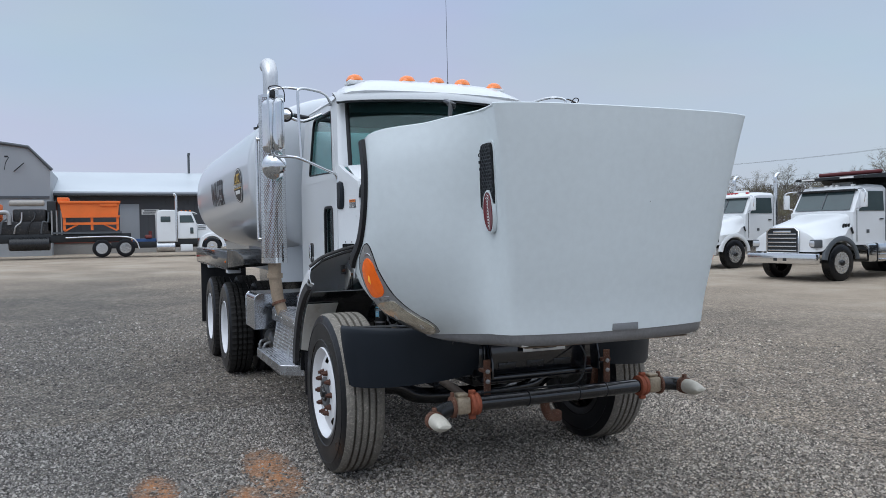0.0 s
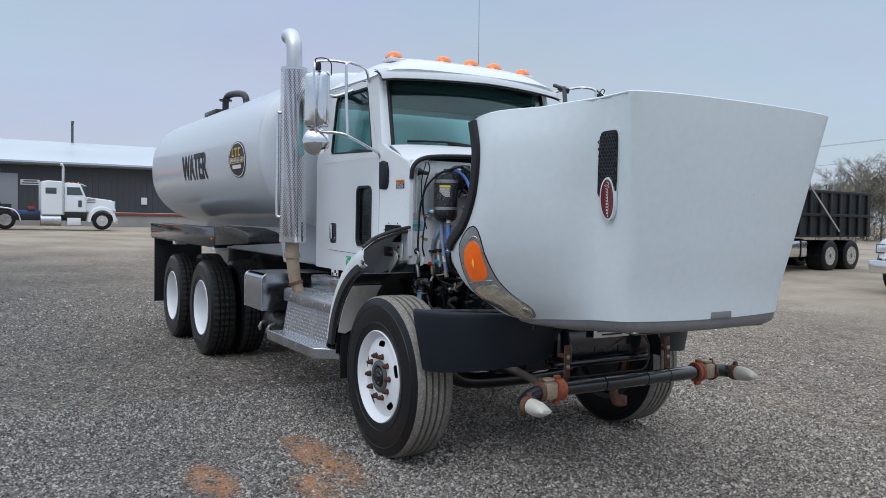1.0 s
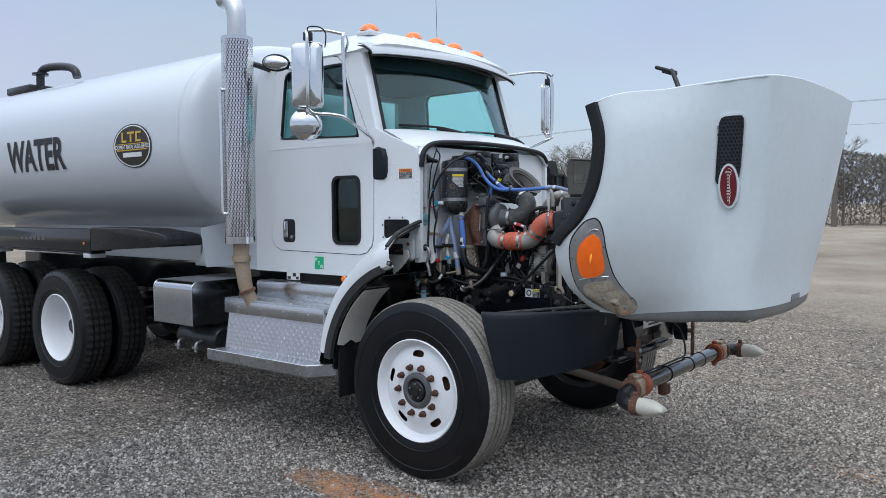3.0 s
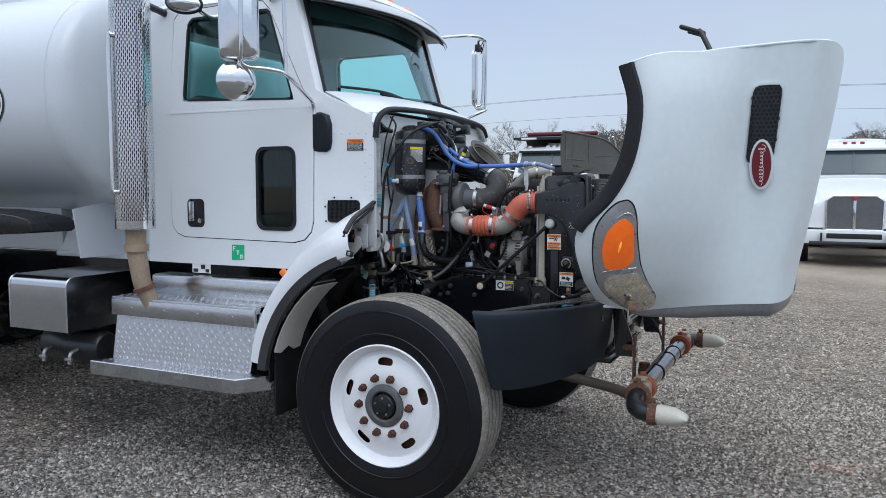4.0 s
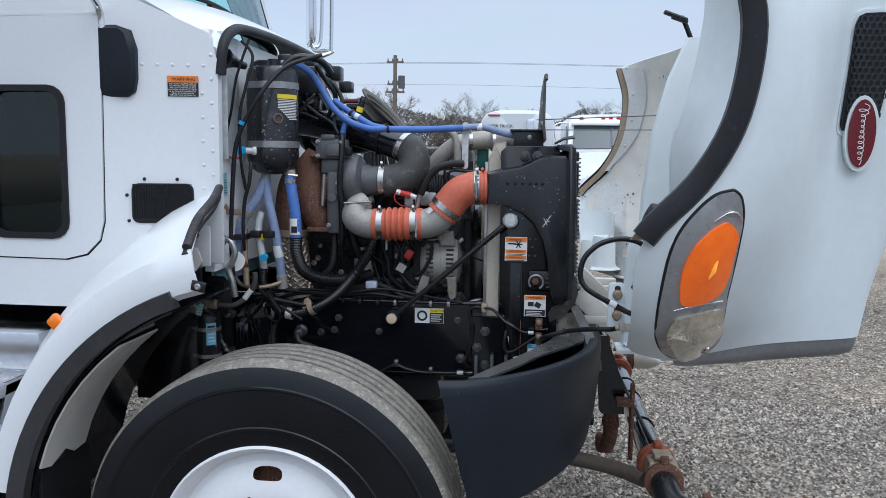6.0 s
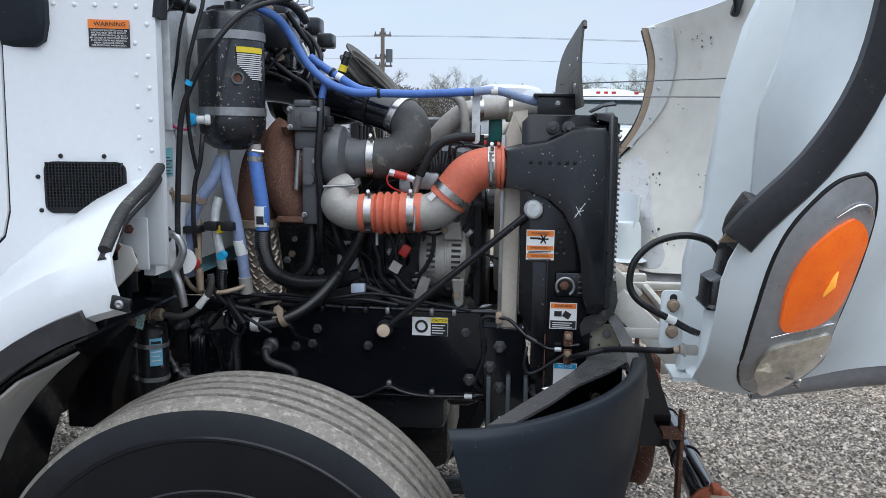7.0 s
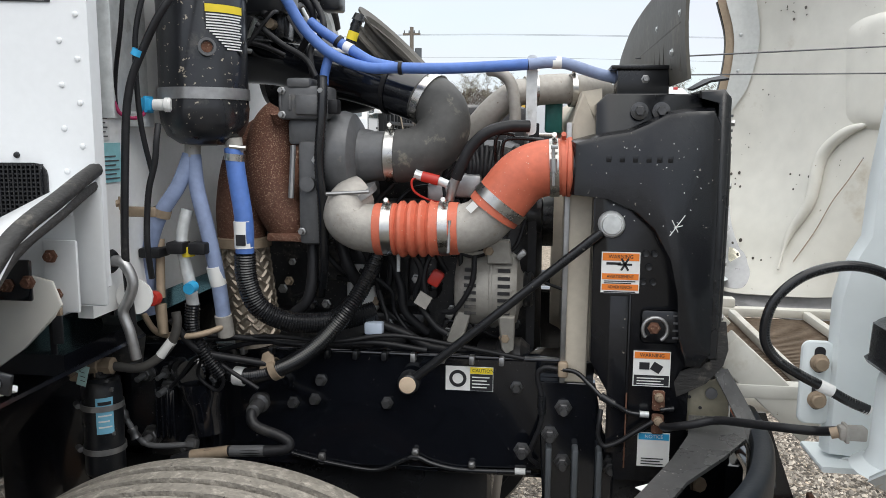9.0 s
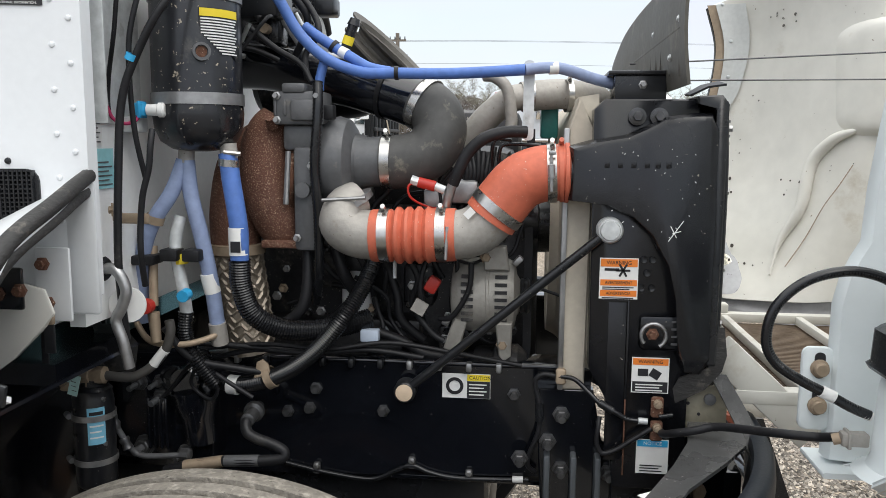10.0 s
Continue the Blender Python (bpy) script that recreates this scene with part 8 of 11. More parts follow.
part("vent_branch", M().tube([P(0.0, 1.81, -0.40), P(0.038, 1.783, -0.41), P(0.097, 1.748, -0.43), P(0.144, 1.722, -0.44), P(0.19, 1.712, -0.445)], 0.011, 12), BLUE, truck)
part("branch_stub", M().tube([P(0.055, 1.745, -0.44), P(0.042, 1.70, -0.44), P(0.04, 1.675, -0.44)], 0.010, 10), BLUE, truck)
for p, d in (((0.205, -0.45, 1.709), (1, 0, 0)), ((0.067, -0.42, 1.766), (0.8, 0, -0.6))):
    part("branch_tie", M().lathe([(0.012, -0.004), (0.014, -0.004), (0.014, 0.004), (0.012, 0.004)], p, d, 14, False), RUBBER, truck)
part("branch_label", M().tube([P(0.083, 1.756, -0.4255), P(0.098, 1.748, -0.43)], 0.0118, 12, smooth=False), PAPER, truck)
sv = part("sample_valve", M().cyl((0.092, -0.42, 1.762), (0.110, -0.42, 1.812), 0.011, seg=12).cyl((0.109, -0.42, 1.808), (0.113, -0.42, 1.822), 0.014, 0.010, 12), SATIN, truck, "black sampling valve with a yellow band")
part("valve_band", M().cyl((0.0945, -0.42, 1.769), (0.1005, -0.42, 1.786), 0.0118, seg=12), YELLOW, sv)
part("bellows", M().lathe([(0.05, -0.13), (0.075, -0.10), (0.088, -0.055), (0.100, -0.042), (0.120, -0.032), (0.121, -0.027), (0.094, -0.020), (0.092, -0.006), (0.128, 0.006), (0.130, 0.011), (0.104, 0.006), (0.084, -0.03), (0.06, -0.09)], (0.152, -0.20, 1.772), (0.69, -0.06, 0.72), 36, False), mat("weathered_intake_bellows", (0.10, 0.092, 0.080), 0.7, var=0.25, scale=8, bump=0.1, dirt=(0.20, 0.18, 0.145), dirt_amt=0.3, dirt_scale=10), truck, "round ribbed air intake mouth")
part("bellows_duct", M().tube([(0.10, -0.19, 1.72), (0.05, -0.18, 1.70), (-0.03, -0.16, 1.70), (-0.12, -0.12, 1.72)], 0.075, 22), SATIN, truck)
part("air_cleaner", M().lathe([(0.08, 0), (0.10, 0.02), (0.10, 0.16), (0.08, 0.18)], (-0.22, -0.05, 1.72), (1, 0, 0.1), 26), SATIN, truck)
part("relay_box", M().box(0.0, 0.045, -0.33, -0.27, 1.845, 1.885, 0.006).box(-0.16, -0.06, -0.40, -0.28, 1.83, 1.93, 0.01), SATIN, truck)
part("cross_tube", M().tube([P(0.30, 1.52, -0.24), P(0.335, 1.575, -0.25), P(0.385, 1.632, -0.26), P(0.43, 1.665, -0.26), P(0.455, 1.672, -0.25)], 0.030, 16), CASTGREY, truck, "grey coolant crossover pipe")
part("top_tube", M().tube([P(0.455, 1.672, -0.25), P(0.55, 1.68, -0.22), P(0.63, 1.67, -0.15), P(0.66, 1.64, -0.10)], 0.034, 16), CASTGREY, truck)
for x in (0.475, 0.56):
    band((x, -0.245, 1.675), (1, 0.2, 0), 0.035, 0.006)
part("tan_elbow", M().tube([P(0.375, 1.715, -0.30), P(0.40, 1.71, -0.31), P(0.425, 1.685, -0.31), P(0.435, 1.63, -0.31), P(0.435, 1.60, -0.31)], 0.013, 10), CASTGREY, truck)
part("hose_post", M().prism(rrect(0.462, 0.484, 1.575, 1.735, 0.009), "y", -0.435, -0.43), GALV, truck, "flat galvanised hose post")
part("teal_block", M().box(0.50, 0.54, -0.22, -0.14, 1.58, 1.66, 0.006), mat("teal_painted_bracket", (0.02, 0.16, 0.14), 0.5, var=0.2), truck)
part("coolant_line", M().tube([P(0.470, 1.592, -0.44), P(0.43, 1.592, -0.45), P(0.388, 1.580, -0.46), P(0.355, 1.552, -0.46), P(0.335, 1.515, -0.46), P(0.322, 1.485, -0.455)], 0.0125, 12), RUBBER, truck)
part("line_end", M().tube([P(0.322, 1.487, -0.455), P(0.312, 1.455, -0.45), P(0.305, 1.43, -0.44)], 0.010, 10), STEEL, truck)
part("red_plug", M().cyl((0.250, -0.45, 1.488), (0.285, -0.45, 1.480), 0.011, seg=12), REDP, truck, "red sensor plug")
part("plug_tip", M().cyl((0.285, -0.45, 1.480), (0.305, -0.45, 1.472), 0.009, seg=10), GALV, truck)
part("plug_tail", M().cyl((0.235, -0.45, 1.493), (0.25, -0.45, 1.488), 0.010, seg=8), GALV, truck)
part("red_wire", M().tube([P(0.25, 1.49, -0.45), P(0.23, 1.48, -0.455), P(0.235, 1.455, -0.45), P(0.27, 1.435, -0.43), P(0.30, 1.43, -0.40)], 0.0025, 6), REDP, truck)
hm = M()
for k in range(7):
    hm.tube([P(0.33 + 0.012 * k, 1.56 - 0.01 * (k % 3), -0.36), P(0.345 + 0.008 * k, 1.50, -0.38), P(0.32 + 0.013 * k, 1.45 + 0.012 * (k % 2), -0.36), P(0.34 + 0.004 * k, 1.40, -0.34)], 0.006, 6)
part("injector_harness", hm, RUBBER, truck, "tangled black injector harness", "stuff")
part("injector_block", M().box(0.31, 0.37, -0.40, -0.33, 1.44, 1.49, 0.008).box(0.25, 0.30, -0.38, -0.31, 1.42, 1.47, 0.008), STEEL, truck)
part("rail_line", M().tube([P(0.44, 1.575, -0.42), P(0.41, 1.578, -0.42), P(0.40, 1.56, -0.42), P(0.40, 1.52, -0.40)], 0.004, 6).tube([P(0.50, 1.565, -0.42), P(0.43, 1.567, -0.42), P(0.415, 1.55, -0.42), P(0.415, 1.50, -0.40)], 0.004, 6), SATIN, truck)
# alternator, belt drive, filter
ALTM = mat("dull_cast_alternator_case", (0.33, 0.315, 0.285), 0.55, 0.35, var=0.18, scale=14, bump=0.15, dirt=(0.16, 0.14, 0.11), dirt_amt=0.3, dirt_scale=22)
ALT = (0.388, -0.345, 1.235)
alt = part("alternator", M().lathe([(0.03, -0.078), (0.066, -0.072), (0.080, -0.055), (0.083, -0.02), (0.083, 0.002), (0.0845, 0.003), (0.0845, 0.008), (0.083, 0.009), (0.083, 0.045), (0.074, 0.062), (0.045, 0.068), (0.03, 0.078)], ALT, (1, 0, 0), 36), ALTM, truck, "cast aluminium alternator")
part("alternator_ear", M().prism([(0.300, 1.128), (0.318, 1.112), (0.332, 1.118), (0.352, 1.19), (0.322, 1.195)], "y", -0.415, -0.37, 0.003), ALTM, alt)
part("alternator_ear", M().prism([(0.412, 1.19), (0.420, 1.118), (0.432, 1.108), (0.446, 1.118), (0.448, 1.19)], "y", -0.43, -0.38, 0.003), ALTM, alt)
part("alternator_ear", M().prism([(0.385, 1.30), (0.385, 1.345), (0.40, 1.352), (0.432, 1.35), (0.44, 1.30)], "y", -0.41, -0.37, 0.003), ALTM, alt)
sl = M()
for i in range(7):
    for x in (0.338, 0.410):
        z = 1.19 + i * 0.0155
        d = math.sqrt(max(0.0005, 0.0836 ** 2 - (z - ALT[2]) ** 2))
        sl.box(x, x + 0.026, ALT[1] - d - 0.0015, ALT[1] - d + 0.012, z, z + 0.007)
part("alternator_slots", sl, ENGD, alt, "dark cooling slots", "stuff")
for x, z, y in ((0.322, 1.14, -0.40), (0.428, 1.142, -0.42), (0.39, 1.328, -0.40)):
    bolt((x, y, z), (0, -1, 0), 0.010, alt, TANPIPE)
part("alternator_pulley", M().lathe([(0.034, 0), (0.040, 0.003), (0.036, 0.010), (0.040, 0.017), (0.034, 0.022)], (0.462, ALT[1], 1.235), (1, 0, 0), 22), SATIN, truck)
part("drive_belt", M().box(0.470, 0.488, -0.33, -0.325, 0.92, 1.60).box(0.470, 0.488, -0.245, -0.24, 0.92, 1.60), RUBBER, truck)
part("crank_pulley", M().lathe([(0.05, 0), (0.11, 0.004), (0.105, 0.02), (0.11, 0.036), (0.05, 0.04)], (0.465, -0.0, 0.95), (1, 0, 0), 28), SATIN, truck)
part("idler", M().lathe([(0.02, 0), (0.045, 0.004), (0.042, 0.02), (0.045, 0.036), (0.02, 0.04)], (0.462, -0.29, 1.40), (1, 0, 0), 22), SATIN, truck)
part("water_pump", M().lathe([(0.03, 0), (0.055, 0.01), (0.058, 0.06), (0.04, 0.08)], (0.40, -0.36, 1.07), (1, 0, 0), 20).box(0.36, 0.47, -0.40, -0.30, 1.03, 1.11, 0.012), ENGD, truck)
part("fuel_filter", M().lathe([(0.036, 0), (0.038, 0.006), (0.038, 0.11), (0.030, 0.122), (0.001, 0.125)], (0.092, -0.315, 1.285), (0, 0, -1), 22), PAPER, truck, "white spin-on fuel filter")
part("filter_head", M().box(0.045, 0.14, -0.36, -0.27, 1.28, 1.33, 0.012), ENGD, truck)
# corrugated loom over the rail, clips, leads in front of the block
part("main_conduit", M().tube([P(0.155, 1.34, -0.40), P(0.140, 1.28, -0.46), P(0.103, 1.211, -0.50), P(0.042, 1.137, -0.51), P(-0.032, 1.085, -0.51), P(-0.12, 1.058, -0.51), P(-0.182, 1.072, -0.50), P(-0.215, 1.12, -0.49)], 0.0185, 14, ribs=0.002, pitch=0.0052), CONDUIT, truck, "black corrugated wiring conduit")
part("conduit_clip", M().lathe([(0.021, -0.008), (0.024, -0.008), (0.024, 0.008), (0.021, 0.008)], (-0.055, -0.51, 1.077), (0.85, 0, 0.4), 16, False).prism([(-0.088, 1.075), (-0.080, 1.112), (-0.068, 1.118), (-0.056, 1.108), (-0.050, 1.075)], "y", -0.522, -0.515, 0.001), TANPIPE, truck)
part("conduit_tape", M().tube([P(-0.147, 1.0575, -0.508), P(-0.125, 1.0565, -0.51)], 0.0205, 14, smooth=False), PAPER, truck)
for pts, r in (([P(0.0, 1.40, -0.42), P(0.01, 1.30, -0.44), P(0.0, 1.22, -0.45), P(-0.04, 1.18, -0.45)], 0.012), ([P(0.15, 1.34, -0.36), P(0.19, 1.24, -0.37), P(0.20, 1.18, -0.37), P(0.25, 1.13, -0.36)], 0.010), ([P(0.06, 1.34, -0.40), P(0.08, 1.28, -0.40), P(0.10, 1.24, -0.38)], 0.014), ([P(0.22, 1.33, -0.42), P(0.245, 1.28, -0.42), P(0.23, 1.22, -0.40), P(0.27, 1.16, -0.40), P(0.30, 1.14, -0.40)], 0.007), ([P(0.27, 1.34, -0.41), P(0.25, 1.27, -0.42), P(0.26, 1.20, -0.41)], 0.006), ([P(-0.24, 1.20, -0.60), P(-0.20, 1.13, -0.57), P(-0.12, 1.10, -0.53), P(-0.02, 1.08, -0.50)], 0.008), ([P(0.36, 1.32, -0.43), P(0.355, 1.26, -0.43), P(0.32, 1.20, -0.42), P(0.29, 1.19, -0.40)], 0.006), ([P(0.10, 1.17, -0.40), P(0.20, 1.14, -0.40), P(0.26, 1.11, -0.40), P(0.34, 1.10, -0.38)], 0.011), ([P(-0.22, 1.15, -0.52), P(-0.05, 1.125, -0.46), P(0.08, 1.118, -0.44), P(0.14, 1.15, -0.42)], 0.007)):
    part("engine_lead", M().tube(pts, r, 8), RUBBER, truck)
part("clear_clip", M().box(0.125, 0.165, -0.455, -0.43, 1.145, 1.172, 0.004), mat("pale_blue_clip", (0.45, 0.52, 0.62), 0.4, var=0.1), truck)
part("red_boot", M().box(0.262, 0.290, -0.43, -0.405, 1.250, 1.285, 0.006, (0, 30, 0)), REDP, truck)
part("tag_square", M().box(0.235, 0.265, -0.43, -0.427, 1.205, 1.235, 0.0, (0, 30, 0)), CASTGREY, truck)
part("dipstick", M().cyl((0.198, -0.44, 1.33), (0.20, -0.45, 1.285), 0.004, seg=8), GALV, truck)
# rail face: stay rod, sticker, bolts, line along its foot
part("hood_stay", M().cyl((0.224, -0.462, 1.044), (0.636, -0.515, 1.403), 0.0095, seg=12), SATIN, truck, "black hood stay rod")
part("stay_foot", M().lathe([(0.024, 0), (0.024, 0.03), (0.021, 0.034), (0.019, 0.036)], (0.224, -0.44, 1.044), (0, -1, 0), 22), SATIN, truck)
part("stay_cap", M().lathe([(0.0185, 0), (0.018, 0.004), (0.001, 0.006)], (0.224, -0.475, 1.044), (0, -1, 0), 20), mat("cream_rubber_cap", (0.60, 0.47, 0.34), 0.5, var=0.1), truck)
part("stay_head", M().lathe([(0.026, 0), (0.026, 0.018), (0.022, 0.024), (0.020, 0.024), (0.018, 0.030), (0.001, 0.031)], (0.636, -0.50, 1.403), (0, -1, 0), 22), GALV, truck)
lab = part("caution_sticker", M().box(0.300, 0.404, -0.4275, -0.4255, 1.022, 1.076), PAPER, truck, "white sticker with a tyre sign")
part("sticker_band", M().box(0.354, 0.403, -0.4285, -0.427, 1.061, 1.075), YELLOW, lab)
part("sticker_block", M().box(0.354, 0.403, -0.4285, -0.427, 1.023, 1.060), INK, lab)
part("sticker_tyre", M().lathe([(0.019, 0), (0.019, 0.0015), (0.012, 0.0015), (0.012, 0)], (0.327, -0.4275, 1.049), (0, -1, 0), 24, False), INK, lab)
words("sticker_words", "CAUTION", 0.0105, pose(0.382, -0.4288, 1.068), INK, lab, 1.0, 0.0002)
for k in range(4):
    part("sticker_line", M().box(0.358, 0.396 - 0.006 * (k % 2), -0.4292, -0.4285, 1.052 - k * 0.0075, 1.0545 - k * 0.0075), PAPER, lab)


def sticker(x0, x1, z0, z1, head, words_, y, mid=None):
    b = part("warning_sticker", M().box(x0, x1, y, y + 0.0015, z0, z1), PAPER, truck, "printed warning sticker")
    h = (z1 - z0)
    part("sticker_band", M().box(x0 + 0.002, x1 - 0.002, y - 0.0008, y, z1 - 0.21 * h, z1 - 0.002), head, b)
    words("sticker_words", words_, 0.0105, pose((x0 + x1) / 2, y - 0.0012, z1 - 0.115 * h), INK if head != CYAN else PAPER, b, 0.95, 0.0002)
    if mid:
        for k, wd_ in enumerate(mid):
            zc = z0 + h * (0.40 - 0.26 * k)
            part("sticker_band", M().box(x0 + 0.002, x1 - 0.002, y - 0.0008, y, zc - 0.006, zc + 0.006), head, b)
            words("sticker_words", wd_, 0.0085, pose((x0 + x1) / 2, y - 0.0012, zc), INK, b, 0.85, 0.0002)
            for q in range(2):
                part("sticker_line", M().box(x0 + 0.006, x1 - 0.008 - 0.008 * q, y - 0.0006, y, zc - 0.0105 - 0.0038 * q, zc - 0.0085 - 0.0038 * q), INK, b)
        sx = (x0 + x1) / 2
        st = M()
        for k in range(3):
            a = radians(60 * k)
            st.box(sx + 0.008 - 0.014, sx + 0.008 + 0.014, y - 0.001, y, z0 + 0.70 * h - 0.002, z0 + 0.70 * h + 0.002, 0, (0, 60 * k, 0))
        st.box(sx - 0.028, sx, y - 0.001, y, z0 + 0.69 * h, z0 + 0.75 * h)
        part("sticker_sign", st, INK, b)
    else:
        if head != CYAN:
            part("sticker_block", M().box(x0 + 0.002, x1 - 0.002, y - 0.0006, y, z0 + 0.002, z0 + 0.32 * h), INK, b)
        for k in range(3):
            part("sticker_line", M().box(x0 + 0.008, x1 - 0.012 - 0.006 * (k % 2), y - 0.0011, y - 0.0006, z0 + h * (0.06 + 0.08 * k), z0 + h * (0.09 + 0.08 * k)), PAPER if head != CYAN else INK, b)
        if head != CYAN:
            part("sticker_sign", M().box(x0 + 0.012, x0 + 0.032, y - 0.001, y, z0 + 0.48 * h, z0 + 0.68 * h).box(x0 + 0.036, x0 + 0.056, y - 0.001, y, z0 + 0.42 * h, z0 + 0.66 * h, 0, (0, 30, 0)), INK, b)
    return b


sticker(0.620, 0.695, 1.265, 1.347, ORANGEP, "WARNING", -0.5035, ("AVERTISSEMENT", "ADVERTENCIA"))
sticker(0.690, 0.763, 1.075, 1.148, ORANGEP, "WARNING", -0.5035)
sticker(0.705, 0.769, 0.906, 0.978, CYAN, "NOTICE", -0.5035)
for x, z in ((0.455, 1.035), (0.17, 0.985), (0.005, 0.985), (-0.045, 0.975), (-0.30, 0.96), (0.02, 1.03)):
    bolt((x, -0.426, z), (0, -1, 0), 0.010, truck, STUD, 0.016)
hang = part("spring_hanger", M().prism([(0.50, 1.06), (0.62, 1.06), (0.64, 0.95), (0.70, 0.88), (0.70, 0.72), (0.52, 0.72)], "y", -0.455, -0.425, 0.003), BLACK, truck, "black cast spring hanger")
for x, z in ((0.555, 1.005), (0.528, 0.945), (0.556, 0.885), (0.655, 0.882), (0.47, 0.905)):
    bolt((x, -0.455, z), (0, -1, 0), 0.013, hang, STUD, 0.018)
    part("stud", M().cyl((x, -0.455, z), (x, -0.492, z), 0.0075, seg=10), STUD, hang)
for x in (0.52, 0.575, 0.625):
    part("hanger_rib", M().box(x, x + 0.013, -0.49, -0.45, 0.74, 0.925, 0.004), GREY, hang)
part("foot_line", M().tube([P(-0.05, 0.856, -0.432), P(0.041, 0.838, -0.432), P(0.144, 0.828, -0.432), P(0.20, 0.852, -0.432), P(0.234, 0.865, -0.432), P(0.27, 0.852, -0.432), P(0.322, 0.842, -0.432), P(0.40, 0.842, -0.432), P(0.49, 0.846, -0.432)], 0.005, 8), SATIN, truck)
for x, z in ((0.02, 0.845), (0.234, 0.868), (0.36, 0.846)):
    part("line_clip", M().prism(rrect(x - 0.008, x + 0.008, z - 0.010, z + 0.016, 0.005), "y", -0.436, -0.426, 0.001), STUD, truck)
    bolt((x, -0.436, z + 0.009), (0, -1, 0), 0.005, truck, STEEL, 0.005)
part("line_sleeve", M().cyl((0.455, -0.432, 0.8455), (0.478, -0.432, 0.846), 0.0075, seg=12), PAPER, truck)
part("brake_hose", M().tube([P(-0.095, 1.00, -0.47), P(-0.100, 0.992, -0.53), P(-0.096, 0.975, -0.55), P(-0.079, 0.962, -0.555), P(-0.034, 0.946, -0.555), P(-0.014, 0.932, -0.555), P(-0.024, 0.919, -0.56), P(-0.080, 0.914, -0.565), P(-0.142, 0.910, -0.565), P(-0.217, 0.897, -0.565), P(-0.27, 0.880, -0.56)], 0.0115, 12), RUBBER, truck)
part("hose_patch", M().tube([P(-0.226, 0.8955, -0.5655), P(-0.180, 0.9035, -0.5655), P(-0.142, 0.9105, -0.5655)], 0.0124, 12, smooth=False), TANPIPE, truck)
part("hose_sleeve", M().tube([P(-0.138, 0.9108, -0.5653), P(-0.065, 0.9150, -0.5640)], 0.0122, 12, smooth=False), DARKCAST, truck)
part("hose_joint", M().lathe([(0.022, 0), (0.022, 0.012), (0.015, 0.016), (0.015, 0.05), (0.012, 0.052)], (-0.098, -0.49, 0.996), (0.02, -1, -0.1), 16), STUD, truck)
part("sensor_line", M().tube([P(0.548, 1.092, -0.47), P(0.579, 1.090, -0.48), P(0.607, 1.070, -0.50), P(0.632, 1.048, -0.51), P(0.660, 1.034, -0.51), P(0.687, 1.020, -0.51), P(0.724, 1.018, -0.51)], 0.0055, 10, ribs=0.001, pitch=0.006), CONDUIT, truck, "thin corrugated sensor lead")
part("sensor_plug", M().cyl((0.628, -0.509, 1.052), (0.655, -0.512, 1.037), 0.008, seg=12), SATIN, truck)
part("sensor_cuff", M().cyl((0.706, -0.51, 1.0185), (0.724, -0.51, 1.018), 0.0068, seg=12), GALV, truck)
part("sensor_lead", M().tube([P(0.555, 1.088, -0.465), P(0.515, 1.092, -0.462), P(0.499, 1.072, -0.46), P(0.510, 1.019, -0.458), P(0.508, 0.966, -0.458), P(0.486, 0.895, -0.45), P(0.504, 0.868, -0.44)], 0.0055, 10), RUBBER, truck)
part("lead_plug", M().cyl((0.509, -0.459, 1.03), (0.510, -0.459, 0.99), 0.009, seg=12), SATIN, truck)
part("ground_lead", M().tube([P(0.630, 1.02, -0.50), P(0.627, 1.0, -0.51), P(0.625, 0.968, -0.512), P(0.637, 0.948, -0.514), P(0.664, 0.957, -0.514), P(0.694, 0.978, -0.514), P(0.732, 1.004, -0.512)], 0.005, 10), RUBBER, truck)
part("lead_clip", M().prism(rrect(0.541, 0.562, 1.075, 1.108, 0.006), "y", -0.475, -0.46, 0.002), TANPIPE, truck, "tan lead clip")
for z in (1.051, 1.002):
    part("sensor_bracket", M().prism(rrect(0.730, 0.754, z - 0.024, z + 0.018, 0.005), "y", -0.513, -0.504, 0.002), RUST, truck, "rusty sensor bracket")
    part("sensor_nut", M().lathe([(0.009, 0), (0.009, 0.008), (0.006, 0.009), (0.006, 0.016), (0.001, 0.017)], (0.742, -0.513, z + 0.006), (0, -1, 0), 10), TANPIPE, truck)
part("sensor_stem", M().cyl((0.745, -0.515, 1.03), (0.772, -0.51, 1.033), 0.005, seg=10), SATIN, truck)
# steering gear and small filter under the cab
gear = part("steering_gear", M().box(-0.43, -0.20, -0.475, -0.42, 0.86, 1.085, 0.02).box(-0.342, -0.292, -0.492, -0.46, 0.90, 1.02, 0.012).lathe([(0.052, 0), (0.050, 0.03), (0.038, 0.06), (0.034, 0.12)], (-0.235, -0.478, 1.035), (0.1, 0, -1), 22).lathe([(0.03, 0), (0.034, 0.004), (0.034, 0.03), (0.03, 0.034)], (-0.25, -0.47, 1.055), (0, -1, 0), 24), BLACK, truck, "black steering gear")
for k in range(4):
    part("gear_rib", M().box(-0.340 + 0.0135 * k, -0.334 + 0.0135 * k, -0.498, -0.488, 0.90, 1.015, 0.002), BLACK, gear)
part("gear_ring", M().lathe([(0.026, 0), (0.030, 0.003), (0.030, 0.010), (0.024, 0.012), (0.022, 0.006), (0.001, 0.006)], (-0.283, -0.475, 1.055), (0, -1, 0), 24), SATIN, gear)
